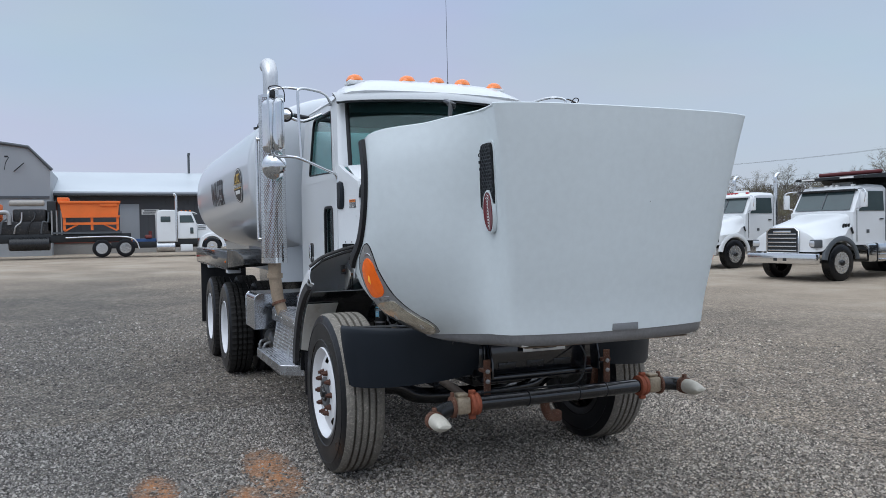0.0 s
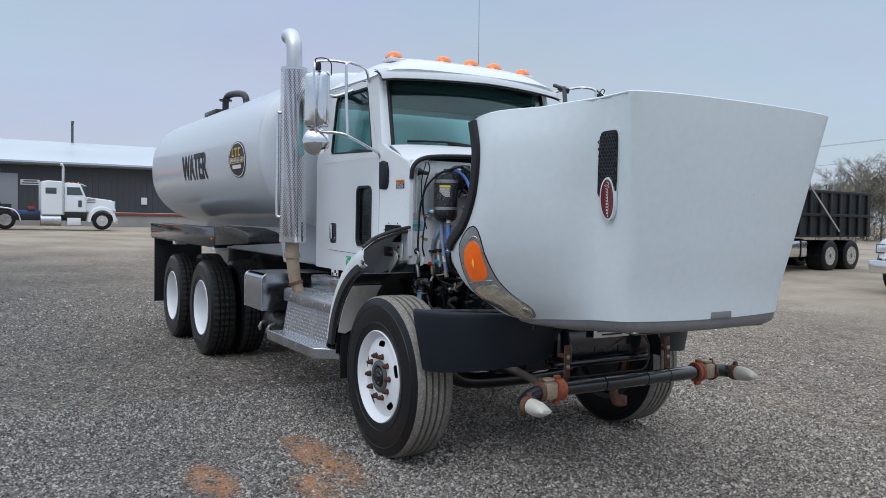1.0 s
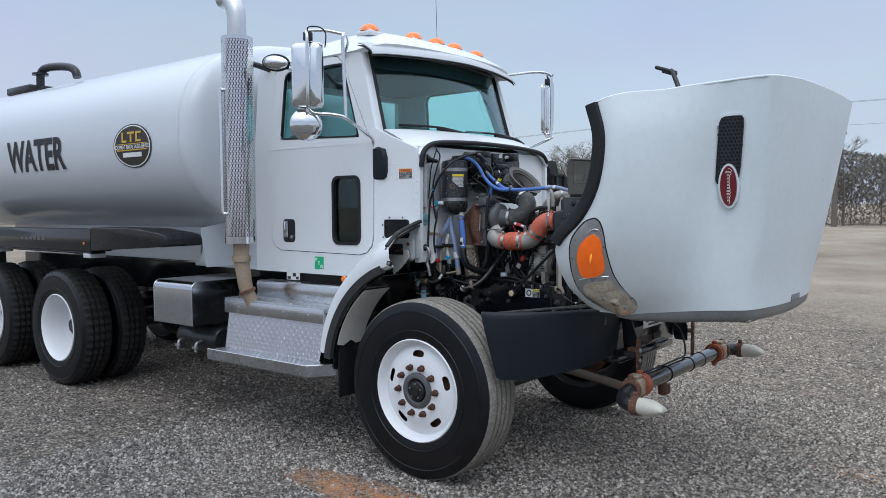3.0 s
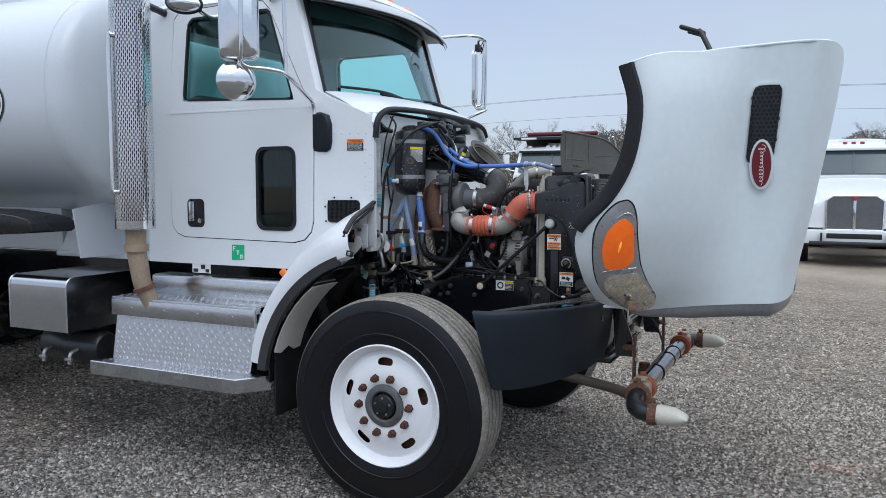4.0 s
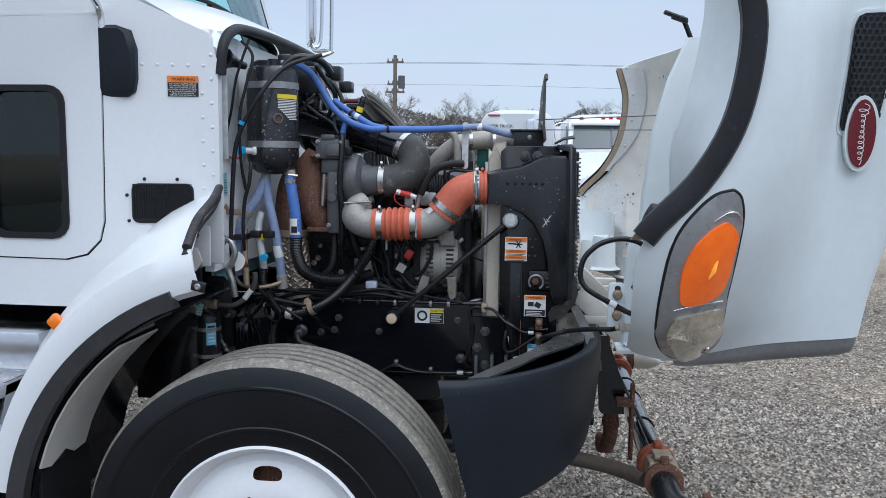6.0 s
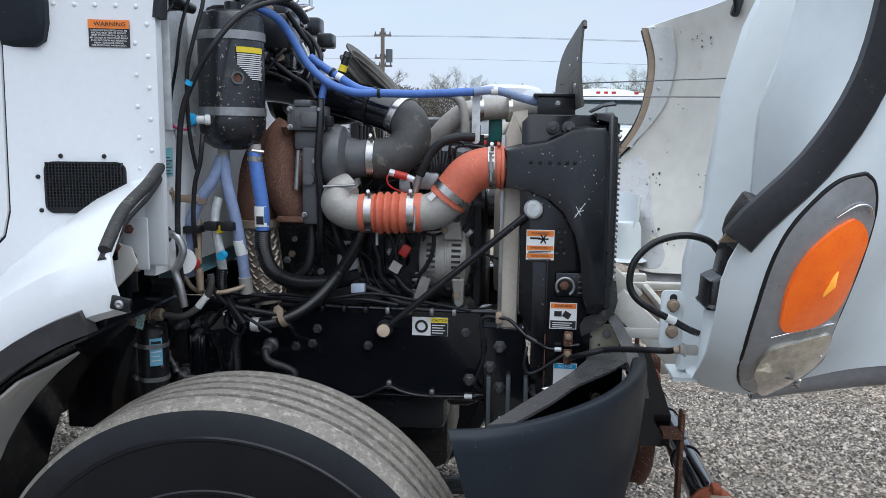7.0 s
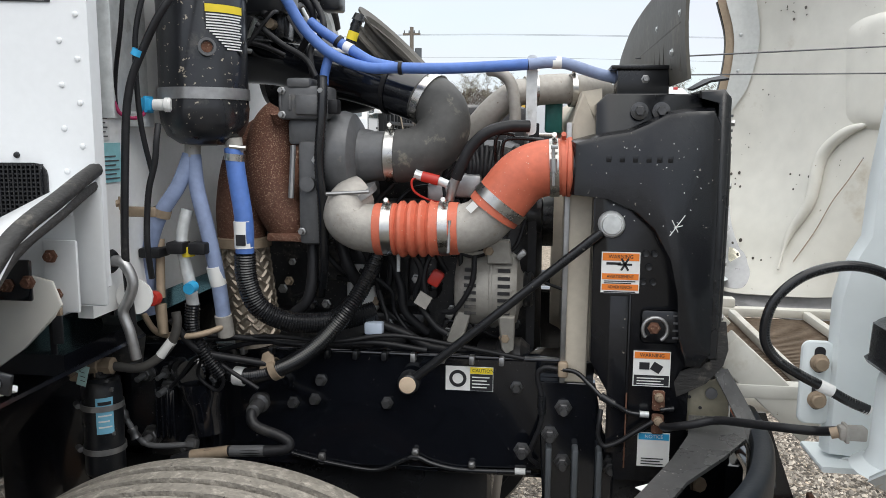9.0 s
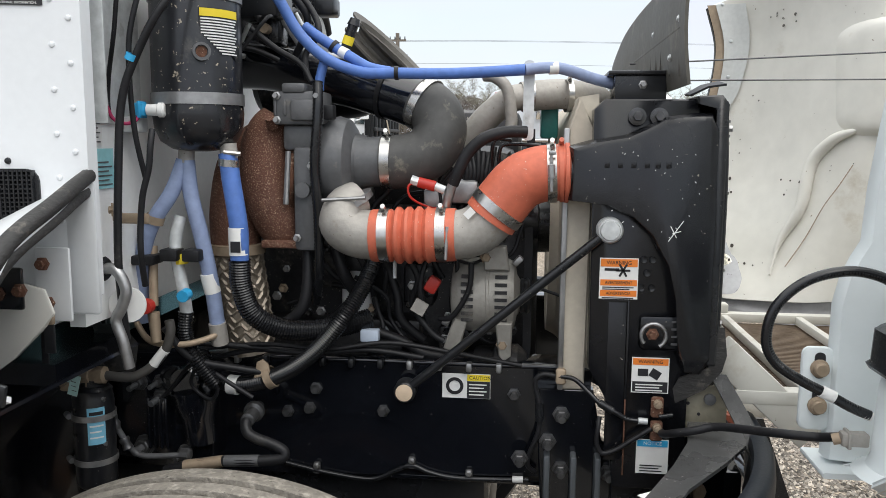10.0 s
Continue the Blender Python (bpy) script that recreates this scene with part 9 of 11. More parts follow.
for x, z, r in ((-0.363, 1.043, 0.013), (-0.316, 1.048, 0.011), (-0.315, 1.012, 0.014), (-0.357, 0.900, 0.017), (-0.265, 0.889, 0.012)):
    part("gear_washer", M().lathe([(r * 1.35, 0), (r * 1.35, 0.003), (r, 0.004)], (x, -0.475, z), (0, -1, 0), 18), DARKCAST, gear)
    bolt((x, -0.479, z), (0, -1, 0), r, gear, STUD, 0.014)
    part("stud", M().cyl((x, -0.49, z), (x - 0.006, -0.516, z - 0.004), r * 0.5, seg=12), DARKCAST, gear)
wf = part("oil_filter", M().lathe([(0.032, 0), (0.038, 0.006), (0.040, 0.012), (0.040, 0.19), (0.037, 0.200), (0.038, 0.206), (0.032, 0.212), (0.001, 0.214)], (-0.394, -0.61, 0.866), (0, 0, 1), 28), SATIN, truck, "black canister filter with a blue label")
fl2 = [[(-0.394 + 0.0408 * math.cos(radians(a)), -0.61 + 0.0408 * math.sin(radians(a)), z) for z in (0.965, 0.972, 1.034, 1.041)] for a in range(282, 336, 6)]
part("filter_label", M().slab(fl2, 0.0008), mat("faded_blue_filter_label", (0.20, 0.50, 0.66), 0.5, var=0.1, scale=30), wf)
for k in range(5):
    fl3 = [[(-0.394 + 0.0415 * math.cos(radians(a)), -0.61 + 0.0415 * math.sin(radians(a)), z) for z in (1.026 - 0.012 * k, 1.029 - 0.012 * k + 0.004 * (k == 0))] for a in range(288, 328 - 6 * (k % 2), 6)]
    part("label_line", M().slab(fl3, 0.0006), INK if k == 0 else PAPER, wf)
for z in (0.925, 1.018):
    band((-0.394, -0.61, z), (0, 0, 1), 0.0412, 0.006, wf, STEEL, "filter_band")
    part("band_screw", M().cyl((-0.441, -0.63, z + 0.004), (-0.428, -0.642, z + 0.002), 0.006, seg=10), STEEL, wf)
part("filter_neck", M().lathe([(0.022, 0), (0.022, 0.02), (0.016, 0.024), (0.016, 0.03)], (-0.394, -0.61, 1.076), (0, 0, 1), 14), SATIN, wf)
part("filter_fitting", M().lathe([(0.010, 0), (0.017, 0.002), (0.017, 0.022), (0.014, 0.024), (0.014, 0.034), (0.018, 0.036), (0.018, 0.052), (0.012, 0.056)], (-0.412, -0.62, 1.100), (1, 0, 0.06), 8).cyl((-0.395, -0.62, 1.08), (-0.393, -0.62, 1.118), 0.012, seg=10), TANPIPE, wf, "dusty brass fitting")
part("fitting_cap", M().lathe([(0.005, 0), (0.005, 0.010), (0.014, 0.012), (0.020, 0.016), (0.021, 0.028), (0.012, 0.034)], (-0.456, -0.635, 1.090), (1, 0, 0.1), 20), TANPIPE, wf, "dusty brass cap")
part("filter_tag", M().box(-0.414, -0.394, -0.658, -0.656, 1.070, 1.112, 0, (0, 15, 0)), mat("pale_teal_tag", (0.46, 0.68, 0.64), 0.5, var=0.1), wf)
for k in range(3):
    part("tag_line", M().box(-0.409, -0.399, -0.659, -0.6582, 1.080 + 0.009 * k, 1.081 + 0.009 * k, 0, (0, 15, 0)), INK, wf)
part("filter_hose", M().tube([P(-0.358, 1.102, -0.62), P(-0.318, 1.098, -0.615), P(-0.292, 1.104, -0.61), P(-0.262, 1.126, -0.60), P(-0.238, 1.158, -0.60), P(-0.228, 1.192, -0.60), P(-0.230, 1.215, -0.60)], 0.0095, 12), mat("dusty_grey_hose", (0.055, 0.052, 0.048), 0.6, var=0.25, scale=18, bump=0.08), wf)
part("hose_sleeve", M().tube([P(-0.266, 1.123, -0.601), P(-0.240, 1.155, -0.60)], 0.0104, 12, smooth=False), PAPER, wf)
part("filter_line", M().tube([P(-0.390, 1.05, -0.575), P(-0.380, 0.99, -0.565), P(-0.356, 0.94, -0.56), P(-0.340, 0.912, -0.55), P(-0.31, 0.906, -0.55), P(-0.235, 0.909, -0.54)], 0.0062, 10), DARKCAST, wf)
part("line_fitting", M().lathe([(0.011, 0), (0.012, 0.004), (0.009, 0.012), (0.012, 0.020), (0.009, 0.032)], (-0.381, -0.568, 1.0), (0.35, 0, -1), 10), STUD, wf)
part("line_fitting", M().lathe([(0.011, 0), (0.012, 0.004), (0.009, 0.012), (0.012, 0.024)], (-0.360, -0.562, 0.948), (0.45, 0, -1), 10), STUD, wf)
part("line_fitting", M().lathe([(0.014, 0), (0.014, 0.018), (0.009, 0.022)], (-0.245, -0.54, 0.909), (1, 0, 0), 8), STUD, wf)
part("inner_fender_wall", M().box(-0.72, -0.43, -0.50, -0.48, 0.72, 1.25, 0.004), BLACK, truck)
part("wall_bracket", M().prism([(-0.425, 1.19), (-0.36, 1.19), (-0.325, 1.15), (-0.335, 1.09), (-0.40, 1.085)], "y", -0.545, -0.55, 0.002), SEAL, truck, "dusty black bracket")
part("hanging_stud", M().box(-0.322, -0.304, -0.864, -0.858, 1.215, 1.265, 0.002), SATIN, truck)
part("stud_cap", M().box(-0.322, -0.304, -0.865, -0.857, 1.265, 1.285, 0.002), TANPIPE, truck)
# green far-side parts between engine and hood
part("left_tank", M().box(0.15, 0.45, 0.20, 0.42, 1.45, 1.66, 0.03), ENGD, truck)

# ---- finer lines and clips round the engine ----
rw = random.Random(21)
for k in range(26):
    x, z = rw.uniform(-0.02, 0.46), rw.uniform(1.16, 1.42)
    y = rw.uniform(-0.40, -0.345)
    q = [(x, y, z)]
    d = Vector((rw.uniform(-1, 1), 0, rw.uniform(-1, 0.4)))
    for _ in range(4):
        d = (d + Vector((rw.uniform(-0.8, 0.8), 0, rw.uniform(-0.8, 0.8)))).normalized()
        v = Vector(q[-1]) + d * rw.uniform(0.03, 0.06)
        q.append((v.x, y + rw.uniform(-0.015, 0.015), max(1.13, v.z)))
    part("engine_lead", M().tube(q, rw.choice((0.0035, 0.005, 0.0065)), 7), RUBBER, truck)
for k in range(14):
    x, z, y = rw.uniform(0.0, 0.46), rw.uniform(1.14, 1.40), rw.uniform(-0.39, -0.35)
    part("lead_connector", M().box(x, x + rw.uniform(0.012, 0.028), y - 0.012, y + 0.012, z, z + rw.uniform(0.010, 0.022), 0.003, (0, rw.uniform(-60, 60), 0)), rw.choice((SATIN, SATIN, GALV, STEEL)), truck)
for k in range(30):
    x, z = rw.uniform(-0.18, 0.45), rw.uniform(1.12, 1.40)
    bolt((x, -0.335 if x < 0.33 else -0.30, z), (0, -1, 0), rw.choice((0.006, 0.008)), engine, rw.choice((STEEL, SATIN, TANPIPE)))
# lines on the rail and along the loom
for pts, r, mt in (([P(-0.20, 1.10, -0.47), P(-0.10, 1.125, -0.47), P(0.02, 1.118, -0.46), P(0.14, 1.128, -0.45), P(0.26, 1.112, -0.44)], 0.006, RUBBER), ([P(-0.30, 1.02, -0.50), P(-0.27, 1.05, -0.51), P(-0.225, 1.10, -0.53), P(-0.19, 1.105, -0.54), P(-0.13, 1.075, -0.55), P(-0.08, 1.045, -0.55)], 0.0045, RUBBER), ([P(-0.205, 1.10, -0.545), P(-0.22, 1.06, -0.53), P(-0.18, 1.03, -0.53), P(-0.16, 1.06, -0.54), P(-0.19, 1.10, -0.545)], 0.004, RUBBER), ([P(-0.22, 1.125, -0.48), P(-0.08, 1.14, -0.48), P(0.06, 1.132, -0.47), P(0.19, 1.145, -0.45), P(0.34, 1.12, -0.43), P(0.47, 1.10, -0.43)], 0.005, RUBBER), ([P(-0.24, 1.98, -0.66), P(-0.20, 1.93, -0.67), P(-0.215, 1.84, -0.69), P(-0.235, 1.74, -0.70), P(-0.238, 1.60, -0.69), P(-0.23, 1.50, -0.67)], 0.005, RUBBER), ([P(-0.06, 1.93, -0.42), P(-0.03, 1.88, -0.40), P(0.0, 1.83, -0.38), P(-0.02, 1.78, -0.36), P(-0.05, 1.74, -0.34)], 0.008, RUBBER), ([P(-0.05, 1.90, -0.40), P(0.0, 1.86, -0.38), P(0.03, 1.80, -0.40), P(0.0, 1.75, -0.40), P(0.01, 1.70, -0.42)], 0.007, RUBBER), ([P(-0.10, 1.80, -0.45), P(-0.05, 1.76, -0.44), P(0.0, 1.73, -0.44), P(0.03, 1.69, -0.46)], 0.006, RUBBER)):
    part("engine_line", M().tube(pts, r, 8), mt, truck)
for k in range(10):
    x = -0.16 + 0.064 * k
    part("rail_clip", M().box(x, x + 0.012, -0.447, -0.425, 1.085, 1.105, 0.003), rw.choice((SATIN, STEEL)), truck)

# ---- boxes, ducts and wiring high on the firewall ----
hv = part("heater_box", M().box(-0.298, -0.20, -0.44, 0.30, 1.79, 1.95, 0.025), SATIN, truck, "black heater box on the firewall")
part("heater_lid", M().box(-0.20, -0.188, -0.40, 0.26, 1.81, 1.93, 0.01), ENGD, hv)
part("blower", M().lathe([(0.06, 0), (0.085, 0.01), (0.085, 0.06), (0.05, 0.075)], (-0.20, -0.05, 1.86), (1, 0, 0), 22), SATIN, hv)
for x, y, z, w, h in ((-0.20, -0.42, 1.90, 0.05, 0.07), (-0.19, -0.30, 1.93, 0.09, 0.05), (-0.16, -0.20, 1.88, 0.06, 0.09), (-0.18, 0.02, 1.92, 0.10, 0.06), (-0.12, -0.36, 1.78, 0.05, 0.06), (-0.12, -0.24, 1.80, 0.05, 0.05)):
    bx_ = part("control_valve", M().box(x, x + w, y, y + 0.07, z, z + h, 0.008), SATIN, truck)
    part("valve_fitting", M().cyl((x + w * 0.5, y - 0.002, z + h * 0.5), (x + w * 0.5, y - 0.025, z + h * 0.5), 0.011, seg=10), rw.choice((GALV, STEEL, TANPIPE)), bx_)
for k in range(22):
    x, y, z = rw.uniform(-0.24, -0.06), rw.uniform(-0.46, -0.10), rw.uniform(1.74, 1.96)
    q = [(x, y, z)]
    d = Vector((rw.uniform(-0.3, 1), rw.uniform(-0.5, 0.5), rw.uniform(-0.8, 0.5)))
    for _ in range(4):
        d = (d + Vector((rw.uniform(-0.8, 0.8), rw.uniform(-0.6, 0.6), rw.uniform(-0.8, 0.6)))).normalized()
        v = Vector(q[-1]) + d * rw.uniform(0.04, 0.08)
        q.append((min(max(v.x, -0.27), -0.03 - 0.5 * max(0.0, v.z - 1.76)), min(max(v.y, -0.46), 0.1), min(max(v.z, 1.72), 1.97)))
    part("firewall_line", M().tube(q, rw.choice((0.004, 0.006, 0.009)), 7), rw.choice((RUBBER, RUBBER, RUBBER, GALV, REDP if k == 3 else RUBBER)), truck)



# ---- ground ----
def ground_z(x, y):
    """Yard that dips before the truck and rises gently towards the sheds."""
    f = max(0.0, min(1.0, (x + 0.2) / 3.0))
    g = max(0.0, min(1.0, (y + 0.5) / 6.0))
    h = max(0.0, min(1.0, (x + 3.2) / 2.6))
    z = -0.012 - 0.022 * h * h * (3 - 2 * h) - 0.065 * f * f * (3 - 2 * f) - 0.05 * g
    return z + 0.0115 * max(0.0, min(60.0, -x - 8.0)) + 0.006 * max(0.0, min(60.0, y - 8.0))


def gravel_material():
    m = bpy.data.materials.new("crushed_gravel_with_clay")
    m.use_nodes = True
    t = m.node_tree
    b = t.nodes["Principled BSDF"]
    co = t.nodes.new("ShaderNodeTexCoord")

    def noise_tex(scale, detail=4, rough=0.6):
        n = t.nodes.new("ShaderNodeTexNoise")
        n.inputs["Scale"].default_value, n.inputs["Detail"].default_value, n.inputs["Roughness"].default_value = scale, detail, rough
        t.links.new(co.outputs["Object"], n.inputs["Vector"])
        return n.outputs["Fac"]

    def ramp(fac, stops):
        r = t.nodes.new("ShaderNodeValToRGB")
        while len(r.color_ramp.elements) < len(stops):
            r.color_ramp.elements.new(0.5)
        for e, (p, c) in zip(r.color_ramp.elements, stops):
            e.position, e.color = p, (*c, 1) if len(c) == 3 else c
        t.links.new(fac, r.inputs[0])
        return r.outputs[0]

    def mix(fac, a, c, mode="MIX"):
        x = t.nodes.new("ShaderNodeMix")
        x.data_type, x.blend_type = "RGBA", mode
        if isinstance(fac, float):
            x.inputs[0].default_value = fac
        else:
            t.links.new(fac, x.inputs[0])
        t.links.new(a, x.inputs[6])
        if isinstance(c, tuple):
            x.inputs[7].default_value = (*c, 1)
        else:
            t.links.new(c, x.inputs[7])
        return x.outputs[2]

    vor = []
    for scale in (58.0, 125.0):
        v = t.nodes.new("ShaderNodeTexVoronoi")
        v.inputs["Scale"].default_value = scale
        t.links.new(co.outputs["Object"], v.inputs["Vector"])
        vor.append(v)
    sep = t.nodes.new("ShaderNodeSeparateColor")
    t.links.new(vor[0].outputs["Color"], sep.inputs[0])
    stone = ramp(sep.outputs[0], [(0.0, (0.05, 0.047, 0.044)), (0.30, (0.15, 0.143, 0.135)), (0.60, (0.25, 0.237, 0.22)), (0.85, (0.36, 0.337, 0.305)), (1.0, (0.48, 0.445, 0.395))])
    sep2 = t.nodes.new("ShaderNodeSeparateColor")
    t.links.new(vor[1].outputs["Color"], sep2.inputs[0])
    small = ramp(sep2.outputs[1], [(0.0, (0.04, 0.037, 0.034)), (0.6, (0.20, 0.188, 0.172)), (1.0, (0.32, 0.295, 0.26))])
    col = mix(0.32, stone, small)
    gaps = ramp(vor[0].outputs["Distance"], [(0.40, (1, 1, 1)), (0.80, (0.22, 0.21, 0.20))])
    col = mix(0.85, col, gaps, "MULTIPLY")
    big = ramp(noise_tex(0.55, 6), [(0.32, (0.72, 0.73, 0.76)), (0.70, (1.25, 1.22, 1.16))])
    col = mix(0.75, col, big, "MULTIPLY")
    patchy = ramp(noise_tex(7.0, 7, 0.7), [(0.34, (0.72, 0.72, 0.72)), (0.66, (1.24, 1.22, 1.19))])
    col = mix(1.0, col, patchy, "MULTIPLY")
    coarse = t.nodes.new("ShaderNodeTexVoronoi")
    coarse.inputs["Scale"].default_value = 24.0
    t.links.new(co.outputs["Object"], coarse.inputs["Vector"])
    sep3 = t.nodes.new("ShaderNodeSeparateColor")
    t.links.new(coarse.outputs["Color"], sep3.inputs[0])
    col = mix(0.55, col, ramp(sep3.outputs[2], [(0.1, (0.62, 0.62, 0.63)), (0.9, (1.60, 1.57, 1.52))]), "MULTIPLY")
    col = mix(1.0, col, (0.90, 0.895, 0.885), "MULTIPLY")
    # paler, warmer gravel past the front of the truck, rising with y
    pos = t.nodes.new("ShaderNodeSeparateXYZ")
    t.links.new(co.outputs["Object"], pos.inputs[0])
    pale_y = t.nodes.new("ShaderNodeMapRange")
    pale_y.inputs["From Min"].default_value, pale_y.inputs["From Max"].default_value = -1.6, 2.2
    wav = t.nodes.new("ShaderNodeMath")
    wav.operation = "MULTIPLY_ADD"
    wav.inputs[1].default_value = 2.4
    t.links.new(noise_tex(0.6, 5), wav.inputs[0])
    t.links.new(pos.outputs["Y"], wav.inputs[2])
    t.links.new(wav.outputs[0], pale_y.inputs["Value"])
    col = mix(pale_y.outputs[0], col, mix(1.0, col, (1.48, 1.38, 1.27), "MULTIPLY"))
    # clay: streaks by noise, patches with places of their own, and the bare far yard
    sx = t.nodes.new("ShaderNodeSeparateXYZ")
    t.links.new(co.outputs["Object"], sx.inputs[0])
    fine = ramp(noise_tex(9.0, 8, 0.7), [(0.35, (0, 0, 0)), (0.62, (1, 1, 1))])

    def math_node(op, a, c):
        n = t.nodes.new("ShaderNodeMath")
        n.operation = op
        for i, v in enumerate((a, c)):
            if isinstance(v, (int, float)):
                n.inputs[i].default_value = v
            else:
                t.links.new(v, n.inputs[i])
        return n.outputs[0]

    total = None
    for px, py, rx, ry in ((-0.13, -1.50, 0.60, 0.17), (0.0, -2.26, 0.34, 0.14), (0.35, -1.75, 0.30, 0.12), (2.05, 0.75, 0.26, 0.14), (2.3, -1.5, 0.22, 0.10)):
        dx = math_node("DIVIDE", math_node("SUBTRACT", sx.outputs["X"], px), rx)
        dy = math_node("DIVIDE", math_node("SUBTRACT", sx.outputs["Y"], py), ry)
        d = math_node("ADD", math_node("MULTIPLY", dx, dx), math_node("MULTIPLY", dy, dy))
        e = t.nodes.new("ShaderNodeMapRange")
        e.inputs["From Min"].default_value, e.inputs["From Max"].default_value = 1.6, 0.1
        t.links.new(d, e.inputs["Value"])
        total = e.outputs[0] if total is None else math_node("MAXIMUM", total, e.outputs[0])
    amt = math_node("MULTIPLY", total, fine)
    col = mix(amt, col, mix(0.82, stone, (0.50, 0.215, 0.075)))
    far = t.nodes.new("ShaderNodeMapRange")
    far.inputs["From Min"].default_value, far.inputs["From Max"].default_value = 7.0, 13.0
    wob = math_node("MULTIPLY", noise_tex(0.18, 5), 9.0)
    left = math_node("MULTIPLY", sx.outputs["X"], -0.42)
    t.links.new(math_node("SUBTRACT", math_node("ADD", math_node("MAXIMUM", sx.outputs["Y"], left), wob), 4.5), far.inputs["Value"])
    bare = ramp(noise_tex(0.35, 7, 0.65), [(0.30, (0.27, 0.225, 0.175)), (0.5, (0.39, 0.325, 0.25)), (0.72, (0.50, 0.44, 0.36))])
    col = mix(math_node("MULTIPLY", far.outputs[0], 0.85), col, bare)
    t.links.new(col, b.inputs["Base Color"])
    b.inputs["Roughness"].default_value = 0.95
    b.inputs["Specular IOR Level"].default_value = 0.2
    h = math_node("ADD", math_node("MULTIPLY", vor[0].outputs["Distance"], -1.0), math_node("MULTIPLY", vor[1].outputs["Distance"], -0.4))
    bp = t.nodes.new("ShaderNodeBump")
    bp.inputs["Strength"].default_value, bp.inputs["Distance"].default_value = 0.9, 0.012
    t.links.new(h, bp.inputs["Height"])
    t.links.new(bp.outputs[0], b.inputs["Normal"])
    return m


GRAVEL = gravel_material()
gx = sorted({round(float(v), 3) for v in list(np.arange(-8, 10.01, 0.25)) + [-600, -300, -150, -100, -70, -60, -50, -40, -30, -20, -14, -11, 12, 14, 18, 25, 40, 60, 100, 200, 600]})
grid = [[(x, y, ground_z(x, y) + (0.006 * noise.noise(Vector((x * 0.9, y * 0.9, 0))) if abs(x) < 12 and abs(y) < 12 else 0)) for y in gx] for x in gx]
mm = M()
mm.ring(grid, False)
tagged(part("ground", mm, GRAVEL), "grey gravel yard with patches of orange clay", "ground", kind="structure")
# loose stones
rng = np.random.default_rng(3)
NEAR, WIDE = 165000, 125000
NST = NEAR + WIDE
sxy = np.concatenate([np.stack([rng.uniform(-2.2, 4.6, NEAR), rng.uniform(-4.2, 2.6, NEAR)], 1), np.stack([rng.uniform(-12.0, 8.0, WIDE), rng.uniform(-8.0, 7.0, WIDE)], 1)])
# the wide part thins out towards its rim
keep = rng.random(NST) < np.clip(np.minimum((sxy[:, 0] + 12.5) / 5.0, (7.5 - sxy[:, 1]) / 4.0), 0.1, 1.0)
sxy = sxy[keep]
NST = len(sxy)
size = rng.gamma(7.0, 0.00115, NST).clip(0.004, 0.016)
far_off = np.hypot(sxy[:, 0] - 2.0, sxy[:, 1] + 2.0)
size *= 1.0 + 0.05 * np.clip(far_off - 3.0, 0, 8)
for px, py, rx, ry in ((-0.13, -1.50, 0.60, 0.17), (0.0, -2.26, 0.34, 0.14), (0.35, -1.75, 0.30, 0.12)):
    size[(((sxy[:, 0] - px) / rx) ** 2 + ((sxy[:, 1] - py) / ry) ** 2 < 1.0) & (rng.random(NST) < 0.88)] = 0.002
base = np.array([(1, 0, -0.35), (0, 1, -0.35), (-1, 0, -0.35), (0, -1, -0.35), (0.1, 0.1, 1)], float)
tri = np.array([(0, 1, 4), (1, 2, 4), (2, 3, 4), (3, 0, 4)])
ang_ = rng.uniform(0, 6.28, NST)
V = base[None] * rng.uniform(0.6, 1.25, (NST, 5, 1)) * size[:, None, None] * np.array([1.30, 1.10, 0.75])
c_, s_ = np.cos(ang_)[:, None], np.sin(ang_)[:, None]
VX, VY = V[:, :, 0] * c_ - V[:, :, 1] * s_, V[:, :, 0] * s_ + V[:, :, 1] * c_
gz = np.array([ground_z(a, b) for a, b in sxy])
pts = np.stack([VX + sxy[:, :1], VY + sxy[:, 1:], V[:, :, 2] + gz[:, None] + 0.003], 2).reshape(-1, 3)
fac = (tri[None] + 5 * np.arange(NST)[:, None, None]).reshape(-1, 3)
me = bpy.data.meshes.new("gravel")
me.from_pydata(pts.tolist(), [], fac.tolist())
stone_mat = bpy.data.materials.new("loose_stones")
stone_mat.use_nodes = True
st_ = stone_mat.node_tree
gi = st_.nodes.new("ShaderNodeNewGeometry")
rp = st_.nodes.new("ShaderNodeValToRGB")
while len(rp.color_ramp.elements) < 4:
    rp.color_ramp.elements.new(0.5)
for k, (p, c) in enumerate(((0.0, (0.045, 0.043, 0.041)), (0.4, (0.15, 0.143, 0.134)), (0.75, (0.28, 0.266, 0.246)), (1.0, (0.50, 0.47, 0.43)))):
    rp.color_ramp.elements[k].position = p
    rp.color_ramp.elements[k].color = (*c, 1)
st_.links.new(gi.outputs["Random Per Island"], rp.inputs[0])
sc_ = st_.nodes.new("ShaderNodeTexCoord")
sy_ = st_.nodes.new("ShaderNodeSeparateXYZ")
# stones get paler and warmer with y
pale_y_ = st_.nodes.new("ShaderNodeMapRange")
pale_y_.inputs["From Min"].default_value, pale_y_.inputs["From Max"].default_value = -2.6, 1.2
dm_ = st_.nodes.new("ShaderNodeMix")
dm_.data_type, dm_.blend_type = "RGBA", "MULTIPLY"
dm_.inputs[7].default_value = (1.36, 1.29, 1.20, 1)
st_.links.new(sc_.outputs["Object"], sy_.inputs[0])
st_.links.new(sy_.outputs["Y"], pale_y_.inputs["Value"])
